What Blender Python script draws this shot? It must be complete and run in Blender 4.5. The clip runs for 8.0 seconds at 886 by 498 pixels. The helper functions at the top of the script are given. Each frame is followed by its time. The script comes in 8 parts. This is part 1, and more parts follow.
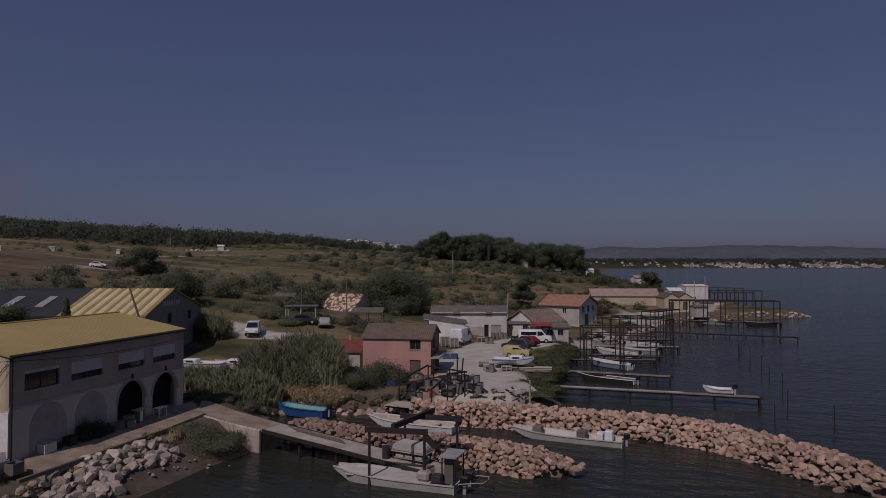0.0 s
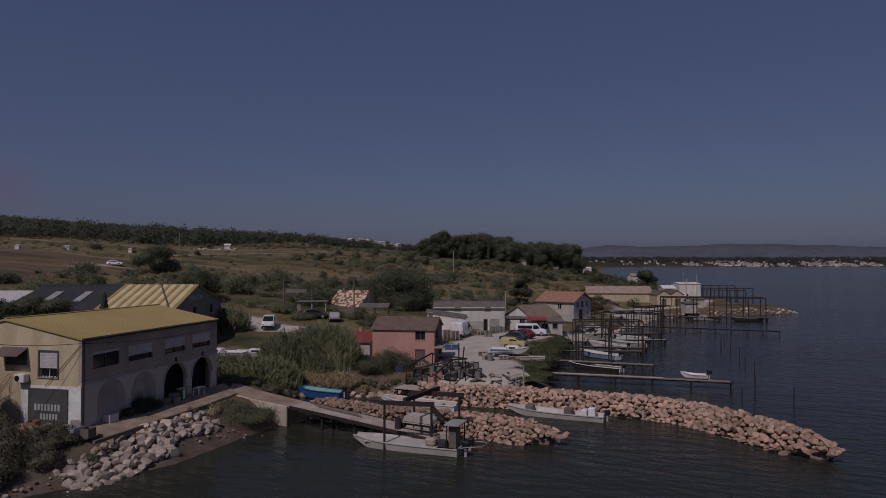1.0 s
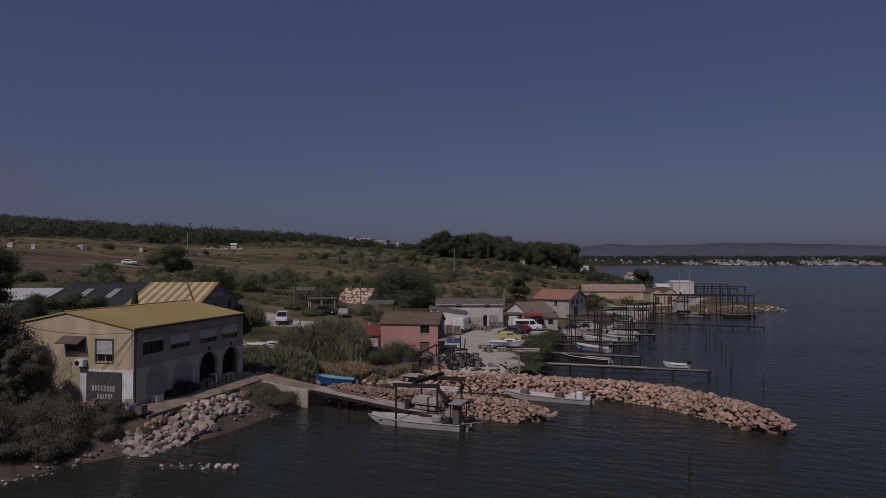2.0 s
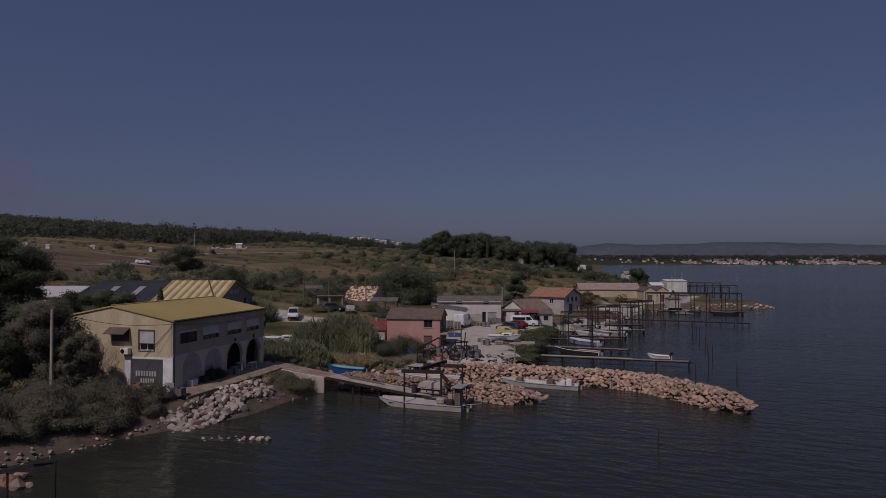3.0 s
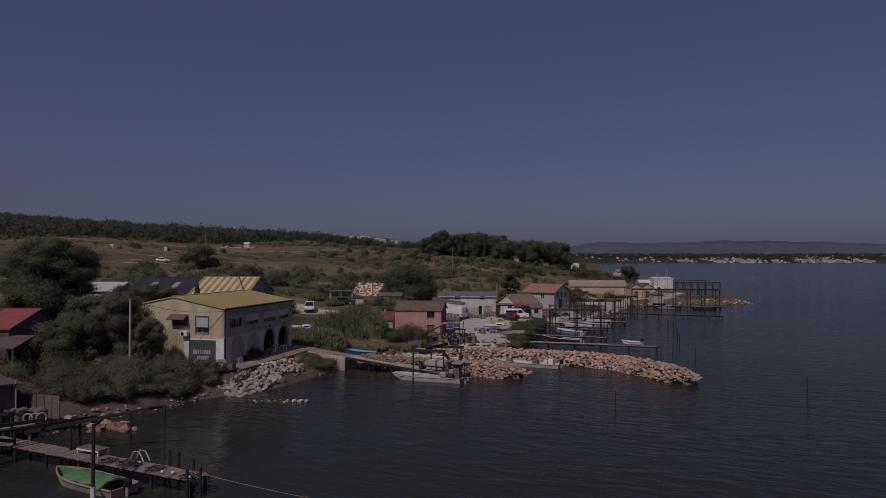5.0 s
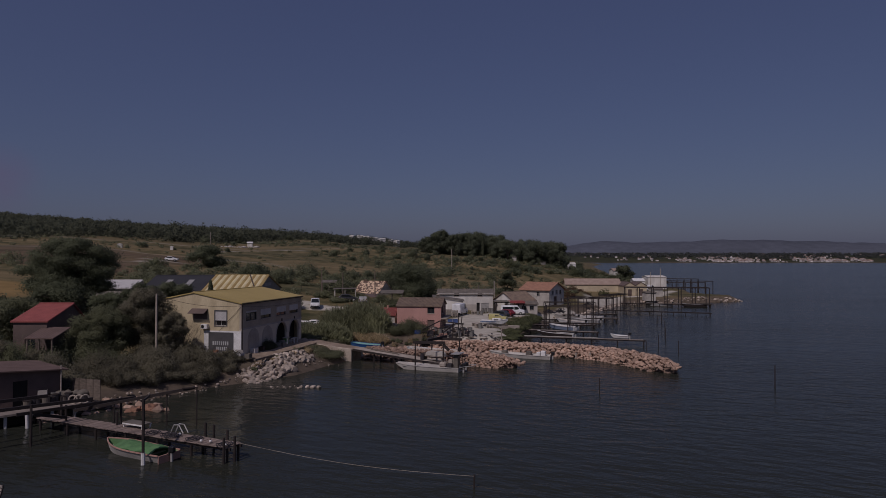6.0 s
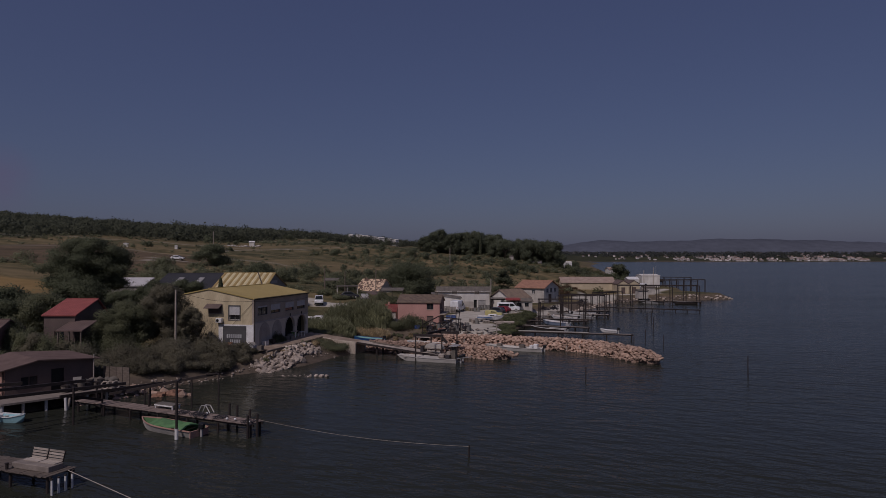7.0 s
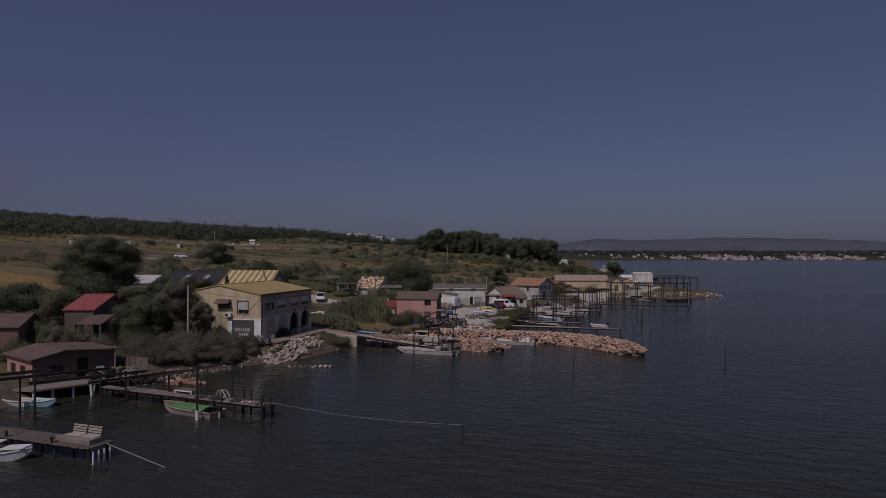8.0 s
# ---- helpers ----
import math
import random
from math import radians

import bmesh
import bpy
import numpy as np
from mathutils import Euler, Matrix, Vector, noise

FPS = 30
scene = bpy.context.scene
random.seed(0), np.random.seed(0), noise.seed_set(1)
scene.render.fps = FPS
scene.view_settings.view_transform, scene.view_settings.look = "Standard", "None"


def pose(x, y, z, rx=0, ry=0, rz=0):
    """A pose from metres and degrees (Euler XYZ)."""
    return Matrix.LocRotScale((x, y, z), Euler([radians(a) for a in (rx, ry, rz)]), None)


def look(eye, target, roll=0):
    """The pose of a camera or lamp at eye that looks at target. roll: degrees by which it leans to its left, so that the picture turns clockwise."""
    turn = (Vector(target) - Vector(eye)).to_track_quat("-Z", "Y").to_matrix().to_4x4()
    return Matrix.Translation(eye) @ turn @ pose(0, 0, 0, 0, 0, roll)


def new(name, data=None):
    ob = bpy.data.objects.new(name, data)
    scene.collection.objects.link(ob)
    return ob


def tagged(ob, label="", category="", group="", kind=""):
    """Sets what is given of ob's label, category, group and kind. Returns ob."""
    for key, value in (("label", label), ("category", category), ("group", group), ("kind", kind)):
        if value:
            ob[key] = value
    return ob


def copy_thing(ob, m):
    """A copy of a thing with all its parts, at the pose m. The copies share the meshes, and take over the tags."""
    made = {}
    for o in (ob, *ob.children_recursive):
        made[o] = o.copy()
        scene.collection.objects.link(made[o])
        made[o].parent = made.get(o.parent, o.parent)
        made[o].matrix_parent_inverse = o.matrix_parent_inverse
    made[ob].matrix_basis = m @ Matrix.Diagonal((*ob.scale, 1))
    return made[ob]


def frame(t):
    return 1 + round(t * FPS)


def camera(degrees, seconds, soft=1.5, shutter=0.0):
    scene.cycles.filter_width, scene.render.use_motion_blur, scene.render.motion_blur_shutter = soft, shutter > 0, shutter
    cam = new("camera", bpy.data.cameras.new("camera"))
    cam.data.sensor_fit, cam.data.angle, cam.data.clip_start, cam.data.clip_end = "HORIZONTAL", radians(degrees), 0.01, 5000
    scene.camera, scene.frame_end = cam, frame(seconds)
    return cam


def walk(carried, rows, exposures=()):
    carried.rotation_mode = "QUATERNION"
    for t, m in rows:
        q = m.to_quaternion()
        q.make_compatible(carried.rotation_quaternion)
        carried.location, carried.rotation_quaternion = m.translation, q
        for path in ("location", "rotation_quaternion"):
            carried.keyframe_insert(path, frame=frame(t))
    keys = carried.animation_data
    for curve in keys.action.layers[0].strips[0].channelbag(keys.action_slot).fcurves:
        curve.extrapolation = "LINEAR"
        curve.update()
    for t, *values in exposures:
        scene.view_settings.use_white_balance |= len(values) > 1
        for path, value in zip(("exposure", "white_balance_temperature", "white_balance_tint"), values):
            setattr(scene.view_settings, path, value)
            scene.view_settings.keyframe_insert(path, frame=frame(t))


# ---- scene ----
cam = camera(68.0, 8.0, soft=0.75)
PATH = [
    (0, (0.0, 0.0, 13.5), (0.007, 1.999, 13.55), -0.0),
    (0.5, (-0.142, -3.421, 13.42), (-0.136, -1.422, 13.467), -0.0),
    (1, (-0.334, -6.947, 13.401), (-0.327, -4.948, 13.447), -0.0),
    (1.5, (-0.522, -10.294, 13.429), (-0.515, -8.295, 13.473), -0.0),
    (3, (-1.085, -20.412, 13.503), (-1.076, -18.412, 13.543), 0.0),
    (3.5, (-1.245, -23.702, 13.541), (-1.234, -21.703, 13.579), 0.0),
    (4, (-1.402, -27.018, 13.567), (-1.39, -25.019, 13.604), 0.0),
    (4.5, (-1.512, -30.184, 13.555), (-1.498, -28.184, 13.591), 0.0),
    (6, (-1.777, -39.395, 13.418), (-1.758, -37.395, 13.451), 0.0),
    (6.5, (-1.823, -42.297, 13.4), (-1.801, -40.297, 13.431), 0.0),
    (7, (-1.856, -45.059, 13.358), (-1.832, -43.059, 13.388), 0.0),
    (7.5, (-1.856, -47.581, 13.307), (-1.828, -45.582, 13.335), 0.0),
    (8, (-1.798, -49.988, 13.243), (-1.767, -47.989, 13.269), 0.0),
]
walk(cam, [(t, look(eye, target, roll)) for t, eye, target, roll in PATH], exposures=[(0, -0.78, 6300, 25), (8, -0.8, 6300, 25)])

# ---- daylight ----
SUN_FROM = Vector((-0.34, -0.63, 0.86)).normalized()
world = bpy.data.worlds.new("sky")
scene.world = world
world.use_nodes = True
wn = world.node_tree.nodes
sky_tex = wn.new("ShaderNodeTexSky")
sky_tex.sky_type = "NISHITA"
sky_tex.sun_disc = False
sky_tex.sun_elevation = math.asin(SUN_FROM.z)
sky_tex.sun_rotation = math.atan2(SUN_FROM.x, SUN_FROM.y)
sky_tex.air_density, sky_tex.dust_density, sky_tex.ozone_density = 1.0, 1.7, 4.0
wn["Background"].inputs["Strength"].default_value = 0.053
# summer haze evens out the sky towards one blue
haze = wn.new("ShaderNodeMix")
haze.data_type = "RGBA"
haze.inputs["Factor"].default_value = 0.4
haze.inputs["B"].default_value = (1.68, 1.96, 4.35, 1)
world.node_tree.links.new(sky_tex.outputs["Color"], haze.inputs["A"])
wl = world.node_tree.links
# one faint warm cloud low over the hill
tcw, dist, fade, puff, both, cloud = wn.new("ShaderNodeTexCoord"), wn.new("ShaderNodeVectorMath"), wn.new("ShaderNodeMapRange"), wn.new("ShaderNodeTexNoise"), wn.new("ShaderNodeMath"), wn.new("ShaderNodeMix")
dist.operation = "DISTANCE"
dist.inputs[1].default_value = Vector((-0.665, 1.0, 0.118)).normalized()
fade.inputs["From Min"].default_value, fade.inputs["From Max"].default_value = 0.055, 0.0
puff.inputs["Scale"].default_value, puff.inputs["Detail"].default_value = 26, 5
both.operation = "MULTIPLY"
cloud.data_type = "RGBA"
cloud.inputs["B"].default_value = (2.9, 2.45, 4.0, 1)
wl.new(tcw.outputs["Generated"], dist.inputs[0])
wl.new(dist.outputs["Value"], fade.inputs["Value"])
wl.new(tcw.outputs["Generated"], puff.inputs["Vector"])
wl.new(fade.outputs["Result"], both.inputs[0])
wl.new(puff.outputs["Fac"], both.inputs[1])
wl.new(both.outputs[0], cloud.inputs["Factor"])
wl.new(haze.outputs["Result"], cloud.inputs["A"])
wl.new(cloud.outputs["Result"], wn["Background"].inputs["Color"])

sun = new("sun", bpy.data.lights.new("sun", "SUN"))
sun.data.energy = 2.6
sun.data.angle = radians(0.6)
sun.data.color = (1.0, 0.95, 0.87)
sun.matrix_world = look(SUN_FROM * 100, (0, 0, 0))


# ---- materials ----
def mat(name, col, col2=None, scale=2.0, rough=0.8, bump=0.15, metal=0.0, fine=12.0, spec=0.4, stain=0.35, per_object=0.0, per_island=0.0, stretch=(1, 1, 1)):
    """A surface with two scales of variation: broad stains between two colours, fine grain in colour and relief."""
    m = bpy.data.materials.new(name)
    m.use_nodes = True
    n, ln = m.node_tree.nodes, m.node_tree.links
    bsdf = n["Principled BSDF"]
    bsdf.inputs["Roughness"].default_value = rough
    bsdf.inputs["Metallic"].default_value = metal
    bsdf.inputs["Specular IOR Level"].default_value = spec
    col2 = col2 or tuple(c * 0.7 for c in col)
    tc = n.new("ShaderNodeTexCoord")
    mp = n.new("ShaderNodeMapping")
    mp.inputs["Scale"].default_value = stretch
    ln.new(tc.outputs["Object"], mp.inputs["Vector"])
    broad, grain = n.new("ShaderNodeTexNoise"), n.new("ShaderNodeTexNoise")
    broad.inputs["Scale"].default_value, grain.inputs["Scale"].default_value = scale, fine
    broad.inputs["Detail"].default_value, grain.inputs["Detail"].default_value = 5, 3
    ln.new(mp.outputs["Vector"], broad.inputs["Vector"])
    ln.new(mp.outputs["Vector"], grain.inputs["Vector"])
    ramp = n.new("ShaderNodeValToRGB")
    ramp.color_ramp.elements[0].position, ramp.color_ramp.elements[1].position = 0.5 - stain / 2, 0.5 + stain / 2
    ramp.color_ramp.elements[0].color, ramp.color_ramp.elements[1].color = (*col2, 1), (*col, 1)
    ln.new(broad.outputs["Fac"], ramp.inputs["Fac"])
    hsv = n.new("ShaderNodeHueSaturation")
    ln.new(ramp.outputs["Color"], hsv.inputs["Color"])
    val = n.new("ShaderNodeMapRange")
    val.inputs["To Min"].default_value, val.inputs["To Max"].default_value = 0.85, 1.4
    ln.new(grain.outputs["Fac"], val.inputs["Value"])
    last = val.outputs["Result"]
    for amount, kind, sock in ((per_object, "ShaderNodeObjectInfo", "Random"), (per_island, "ShaderNodeNewGeometry", "Random Per Island")):
        if amount:
            info, mr, mul = n.new(kind), n.new("ShaderNodeMapRange"), n.new("ShaderNodeMath")
            mr.inputs["To Min"].default_value, mr.inputs["To Max"].default_value = 1 - amount, 1 + amount
            ln.new(info.outputs[sock], mr.inputs["Value"])
            mul.operation = "MULTIPLY"
            ln.new(last, mul.inputs[0])
            ln.new(mr.outputs["Result"], mul.inputs[1])
            last = mul.outputs[0]
    ln.new(last, hsv.inputs["Value"])
    ln.new(hsv.outputs["Color"], bsdf.inputs["Base Color"])
    if bump:
        b = n.new("ShaderNodeBump")
        b.inputs["Strength"].default_value = bump
        b.inputs["Distance"].default_value = 0.05
        ln.new(grain.outputs["Fac"], b.inputs["Height"])
        ln.new(b.outputs["Normal"], bsdf.inputs["Normal"])
    return m


def leaf_mat(name, col, col2, amount=0.14):
    m = mat(name, col, col2, scale=0.35, rough=0.8, bump=0, fine=1.6, spec=0.1, per_island=amount, per_object=0.15)
    # light passes through thin leaves
    n, ln = m.node_tree.nodes, m.node_tree.links
    bsdf, out = n["Principled BSDF"], n["Material Output"]
    tr, mx = n.new("ShaderNodeBsdfTranslucent"), n.new("ShaderNodeMixShader")
    mx.inputs["Fac"].default_value = 0.58
    ln.new(bsdf.inputs["Base Color"].links[0].from_socket, tr.inputs["Color"])
    ln.new(bsdf.outputs["BSDF"], mx.inputs[1])
    ln.new(tr.outputs["BSDF"], mx.inputs[2])
    ln.new(mx.outputs["Shader"], out.inputs["Surface"])
    return m


M_CREAM = mat("cream_render", (0.58, 0.49, 0.32), (0.40, 0.32, 0.20), 0.9, stretch=(1, 1, 0.22), stain=0.5)
M_GREYWALL = mat("grey_render", (0.40, 0.36, 0.33), (0.30, 0.27, 0.25), 0.5, stretch=(1, 1, 0.4))
M_WHITEWALL = mat("white_render", (0.66, 0.63, 0.58), (0.48, 0.45, 0.41), 0.6, stretch=(1, 1, 0.35))
M_OLDWALL = mat("old_render", (0.50, 0.46, 0.41), (0.33, 0.30, 0.27), 0.7)
M_PINK = mat("pink_render", (0.48, 0.265, 0.225), (0.40, 0.215, 0.182), 0.5, stretch=(1, 1, 0.35))
# brown darkened by painted-in shade for walls under trees; also on trim and doors
M_SHADYWALL = mat("shaded_brown_render", (0.135, 0.095, 0.082), (0.09, 0.066, 0.06), 0.6)
# red-brown with shade mixed in, for walls turned from the sun
M_SHADYREDBROWN = mat("shaded_red_brown_render", (0.19, 0.11, 0.095), (0.13, 0.076, 0.066), 0.6)
M_YELLOWROOF = mat("ochre_metal_roof", (0.43, 0.325, 0.12), (0.345, 0.255, 0.09), 0.25, rough=0.55, bump=0.05, stain=0.5)
M_YELLOWSTRIPE = mat("pale_yellow_metal", (0.62, 0.53, 0.32), (0.52, 0.43, 0.24), 0.6, rough=0.55, bump=0.05)
M_OCHRESTRIPE = mat("ochre_sheet", (0.36, 0.26, 0.10), (0.29, 0.20, 0.08), 0.6, rough=0.6, bump=0.05)
M_DARKROOF = mat("slate_grey_sheet", (0.043, 0.043, 0.048), (0.034, 0.034, 0.038), 0.4, rough=0.75, spec=0.25)
M_DARKWALL = mat("dark_blue_cladding", (0.20, 0.19, 0.175), (0.15, 0.145, 0.135), 0.6, rough=0.7)
M_BROWNTILE = mat("brown_tiles", (0.20, 0.145, 0.105), (0.13, 0.095, 0.075), 1.4, per_island=0.3)
M_GREYTILE = mat("grey_fibre_cement", (0.17, 0.145, 0.12), (0.11, 0.095, 0.08), 0.9)
M_ORANGETILE = mat("orange_tiles", (0.34, 0.18, 0.12), (0.24, 0.125, 0.085), 1.5, per_island=0.25)
M_OLDTILE = mat("mottled_old_tiles", (0.60, 0.44, 0.30), (0.13, 0.08, 0.06), 1.7, stain=0.05, per_island=0.3)
M_REDTILE = mat("red_tiles", (0.27, 0.075, 0.065), (0.20, 0.055, 0.05), 1.5, per_island=0.2)
M_CONCRETE = mat("worn_concrete", (0.44, 0.375, 0.31), (0.29, 0.24, 0.195), 0.7, fine=7, bump=0.35)
M_ROCKPINK = mat("pink_limestone", (0.385, 0.262, 0.195), (0.265, 0.175, 0.128), 1.3, fine=6, bump=0.5, per_object=0.28, per_island=0.28)
M_ROCKWHITE = mat("white_limestone", (0.41, 0.34, 0.28), (0.23, 0.185, 0.148), 1.6, fine=7, bump=0.8, per_object=0.3, per_island=0.25)
M_CORE = mat("wet_stone_rubble", (0.22, 0.15, 0.115), (0.13, 0.09, 0.07), 2, fine=5, bump=0.6)
M_STEEL = mat("rusty_dark_steel", (0.045, 0.035, 0.032), (0.03, 0.022, 0.02), 3, rough=0.7, metal=0.2)
M_TIMBER = mat("weathered_timber", (0.16, 0.125, 0.10), (0.095, 0.075, 0.06), 1.5, per_object=0.25, stretch=(1, 5, 5))
M_PALETIMBER = mat("bleached_timber", (0.42, 0.36, 0.31), (0.28, 0.24, 0.2), 2, per_object=0.2, stretch=(1, 5, 5))
M_GREYDECK = mat("grey_worn_decking", (0.25, 0.21, 0.18), (0.17, 0.14, 0.12), 1.2, stretch=(1, 4, 1))
# near-black that puts the shade of unlit rooms into colour
M_ROOMSHADE = mat("room_shade", (0.012, 0.011, 0.011), (0.008, 0.008, 0.008), 1)
M_WHITEPAINT = mat("white_paint", (0.74, 0.73, 0.71), (0.60, 0.58, 0.55), 1.2, rough=0.45, bump=0.03)
M_SHUTTER = mat("white_roller_shutter", (0.54, 0.52, 0.50), (0.44, 0.42, 0.41), 1.2, rough=0.5, bump=0.03)
M_ALU = mat("dull_aluminium", (0.40, 0.385, 0.37), (0.29, 0.275, 0.26), 1.1, rough=0.55, metal=0.25, bump=0.1)
M_BOATGREY = mat("weathered_grey_boat_paint", (0.50, 0.465, 0.42), (0.38, 0.35, 0.315), 0.9, rough=0.65, bump=0.1)
M_BLUEPAINT = mat("blue_boat_paint", (0.03, 0.115, 0.32), (0.025, 0.085, 0.24), 1.2, rough=0.45, bump=0.03)
M_PALEBLUE = mat("pale_blue_paint", (0.28, 0.48, 0.52), (0.22, 0.38, 0.42), 1.2, rough=0.5, bump=0.03)
M_SEAGREEN = mat("sea_green_paint", (0.20, 0.40, 0.34), (0.15, 0.31, 0.27), 1.2, rough=0.5, bump=0.03)
M_GREYBLUE = mat("faded_blue_paint", (0.30, 0.36, 0.48), (0.23, 0.28, 0.38), 1.2, rough=0.5, bump=0.03)
M_GREENTARP = mat("green_tarpaulin", (0.10, 0.22, 0.085), (0.07, 0.15, 0.06), 1.5, rough=0.7, bump=0.3, fine=5)
M_BLACK = mat("black_plastic", (0.018, 0.018, 0.02), (0.012, 0.012, 0.013), 3, rough=0.4)
M_RUBBER = mat("tyre_rubber", (0.02, 0.02, 0.02), None, 3, rough=0.9)
M_GLASS = mat("dark_window_glass", (0.02, 0.024, 0.028), None, 1, rough=0.08, bump=0, spec=0.5)
M_BLUEPLASTIC = mat("blue_plastic", (0.06, 0.10, 0.25), (0.045, 0.075, 0.18), 2, rough=0.5)
M_NET = mat("dark_net", (0.05, 0.045, 0.05), (0.025, 0.022, 0.026), 4, fine=20, bump=0.8)
M_RED = mat("red_paint", (0.22, 0.025, 0.03), None, 1, rough=0.35, bump=0.02)
M_CARGREY = mat("dark_grey_car_paint", (0.06, 0.06, 0.068), None, 1, rough=0.3, bump=0.0, metal=0.3)
M_YELLOWCAR = mat("yellow_car_paint", (0.5, 0.44, 0.19), None, 1, rough=0.4, bump=0.0)
M_CARWHITE = mat("white_car_paint", (0.76, 0.76, 0.76), None, 1, rough=0.35, bump=0.0)
M_REDAWNING = mat("red_awning_cloth", (0.33, 0.075, 0.07), (0.24, 0.05, 0.05), 2, rough=0.8)
M_BARK = mat("bark", (0.11, 0.085, 0.065), (0.07, 0.052, 0.04), 3, fine=9, bump=0.6)
M_SIGN = mat("grey_gate_paint", (0.085, 0.082, 0.082), (0.06, 0.058, 0.058), 1.0, rough=0.6)
M_FRONTWALL = mat("two_tone_render", (0.40, 0.335, 0.265), (0.31, 0.26, 0.21), 0.6, stretch=(1, 1, 0.4))
# the ground floor is painted paler up to the string course
_n, _l = M_FRONTWALL.node_tree.nodes, M_FRONTWALL.node_tree.links
_b = _n["Principled BSDF"]
_col = _b.inputs["Base Color"].links[0].from_socket
_tc, _sep, _gt, _mx = _n.new("ShaderNodeTexCoord"), _n.new("ShaderNodeSeparateXYZ"), _n.new("ShaderNodeMath"), _n.new("ShaderNodeMix")
_gt.operation = "LESS_THAN"
_gt.inputs[1].default_value = 2.86
_mx.data_type, _mx.blend_type = "RGBA", "SCREEN"
_mx.inputs["B"].default_value = (0.31, 0.275, 0.225, 1)
_l.new(_tc.outputs["Object"], _sep.inputs[0])
_l.new(_sep.outputs["Z"], _gt.inputs[0])
_l.new(_gt.outputs[0], _mx.inputs["Factor"])
_l.new(_col, _mx.inputs["A"])
_l.new(_mx.outputs["Result"], _b.inputs["Base Color"])
M_BLINDARCH = mat("dark_render", (0.39, 0.345, 0.30), (0.29, 0.255, 0.225), 0.8)
M_LETTER = mat("pale_lettering", (0.42, 0.42, 0.42), None, 1, rough=0.7, bump=0)
M_ORANGERUST = mat("orange_rust", (0.28, 0.145, 0.09), (0.17, 0.09, 0.06), 2, fine=6, bump=0.6)
M_TAN = mat("tan_render", (0.50, 0.42, 0.29), (0.40, 0.33, 0.23), 0.5)
M_PINKPANEL = mat("salmon_paint", (0.44, 0.26, 0.20), (0.34, 0.19, 0.15), 1.2)
M_PINE = leaf_mat("pine_needles", (0.162, 0.178, 0.113), (0.122, 0.136, 0.087))
M_SCRUB = leaf_mat("scrub_leaves", (0.222, 0.23, 0.142), (0.165, 0.174, 0.107))
M_GROVE = leaf_mat("grove_pine_needles", (0.16, 0.178, 0.118), (0.122, 0.137, 0.09))
M_RIDGE = leaf_mat("ridge_pine_needles", (0.118, 0.126, 0.088), (0.09, 0.098, 0.068))
M_REED = leaf_mat("reed_leaves", (0.25, 0.255, 0.155), (0.18, 0.188, 0.112), 0.35)
M_DRYREED = leaf_mat("dry_reed", (0.5, 0.395, 0.25), (0.36, 0.28, 0.17), 0.3)
M_STRAW = leaf_mat("cut_straw", (0.6, 0.5, 0.335), (0.44, 0.355, 0.23), 0.3)
M_TAMARISK = leaf_mat("tamarisk_leaves", (0.225, 0.208, 0.15), (0.165, 0.153, 0.11))
M_SHOREBUSH = leaf_mat("shore_bush_leaves", (0.17, 0.182, 0.098), (0.128, 0.138, 0.074))
M_BROWNSCRUB = leaf_mat("dry_brown_scrub", (0.20, 0.128, 0.085), (0.14, 0.092, 0.06))
M_TWIG = mat("bare_twigs", (0.10, 0.085, 0.07), None, 3)


# ---- building helpers ----
def thing(name, label, category, m=None, group="", kind=""):
    ob = new(name)
    ob.empty_display_size = 0.2
    if m is not None:
        ob.matrix_world = m
    return tagged(ob, label, category, group, kind)


def mesh_of(name, bm, material):
    me = bpy.data.meshes.new(name)
    bm.normal_update()
    bm.to_mesh(me)
    bm.free()
    for mm in material if isinstance(material, (list, tuple)) else (material,):
        me.materials.append(mm)
    return me


def part(name, bm, material, parent=None, label="", m=None, smooth=False):
    """One mesh object from a bmesh (or a ready mesh), under its thing."""
    me = bm if isinstance(bm, bpy.types.Mesh) else mesh_of(name, bm, material)
    if smooth:
        for p in me.polygons:
            p.use_smooth = True
    ob = new(name, me)
    if parent is not None:
        ob.parent = parent
    if m is not None:
        ob.matrix_basis = m
    if label:
        ob["label"] = label
    return ob


def box(bm, x0, x1, y0, y1, z0, z1, m=None, bevel=0.0):
    c = [Vector((x, y, z)) for z in (z0, z1) for y in (y0, y1) for x in (x0, x1)]
    if m is not None:
        c = [m @ v for v in c]
    v = [bm.verts.new(p) for p in c]
    f = [bm.faces.new([v[i] for i in q]) for q in ((0, 2, 3, 1), (4, 5, 7, 6), (0, 1, 5, 4), (2, 6, 7, 3), (0, 4, 6, 2), (1, 3, 7, 5))]
    if bevel:
        e = list({e for g in f for e in g.edges})
        bmesh.ops.bevel(bm, geom=e, offset=bevel, segments=1, affect="EDGES", profile=0.5)
    return bm


def boxm(x0, x1, y0, y1, z0, z1, bevel=0.0):
    return box(bmesh.new(), x0, x1, y0, y1, z0, z1, None, bevel)


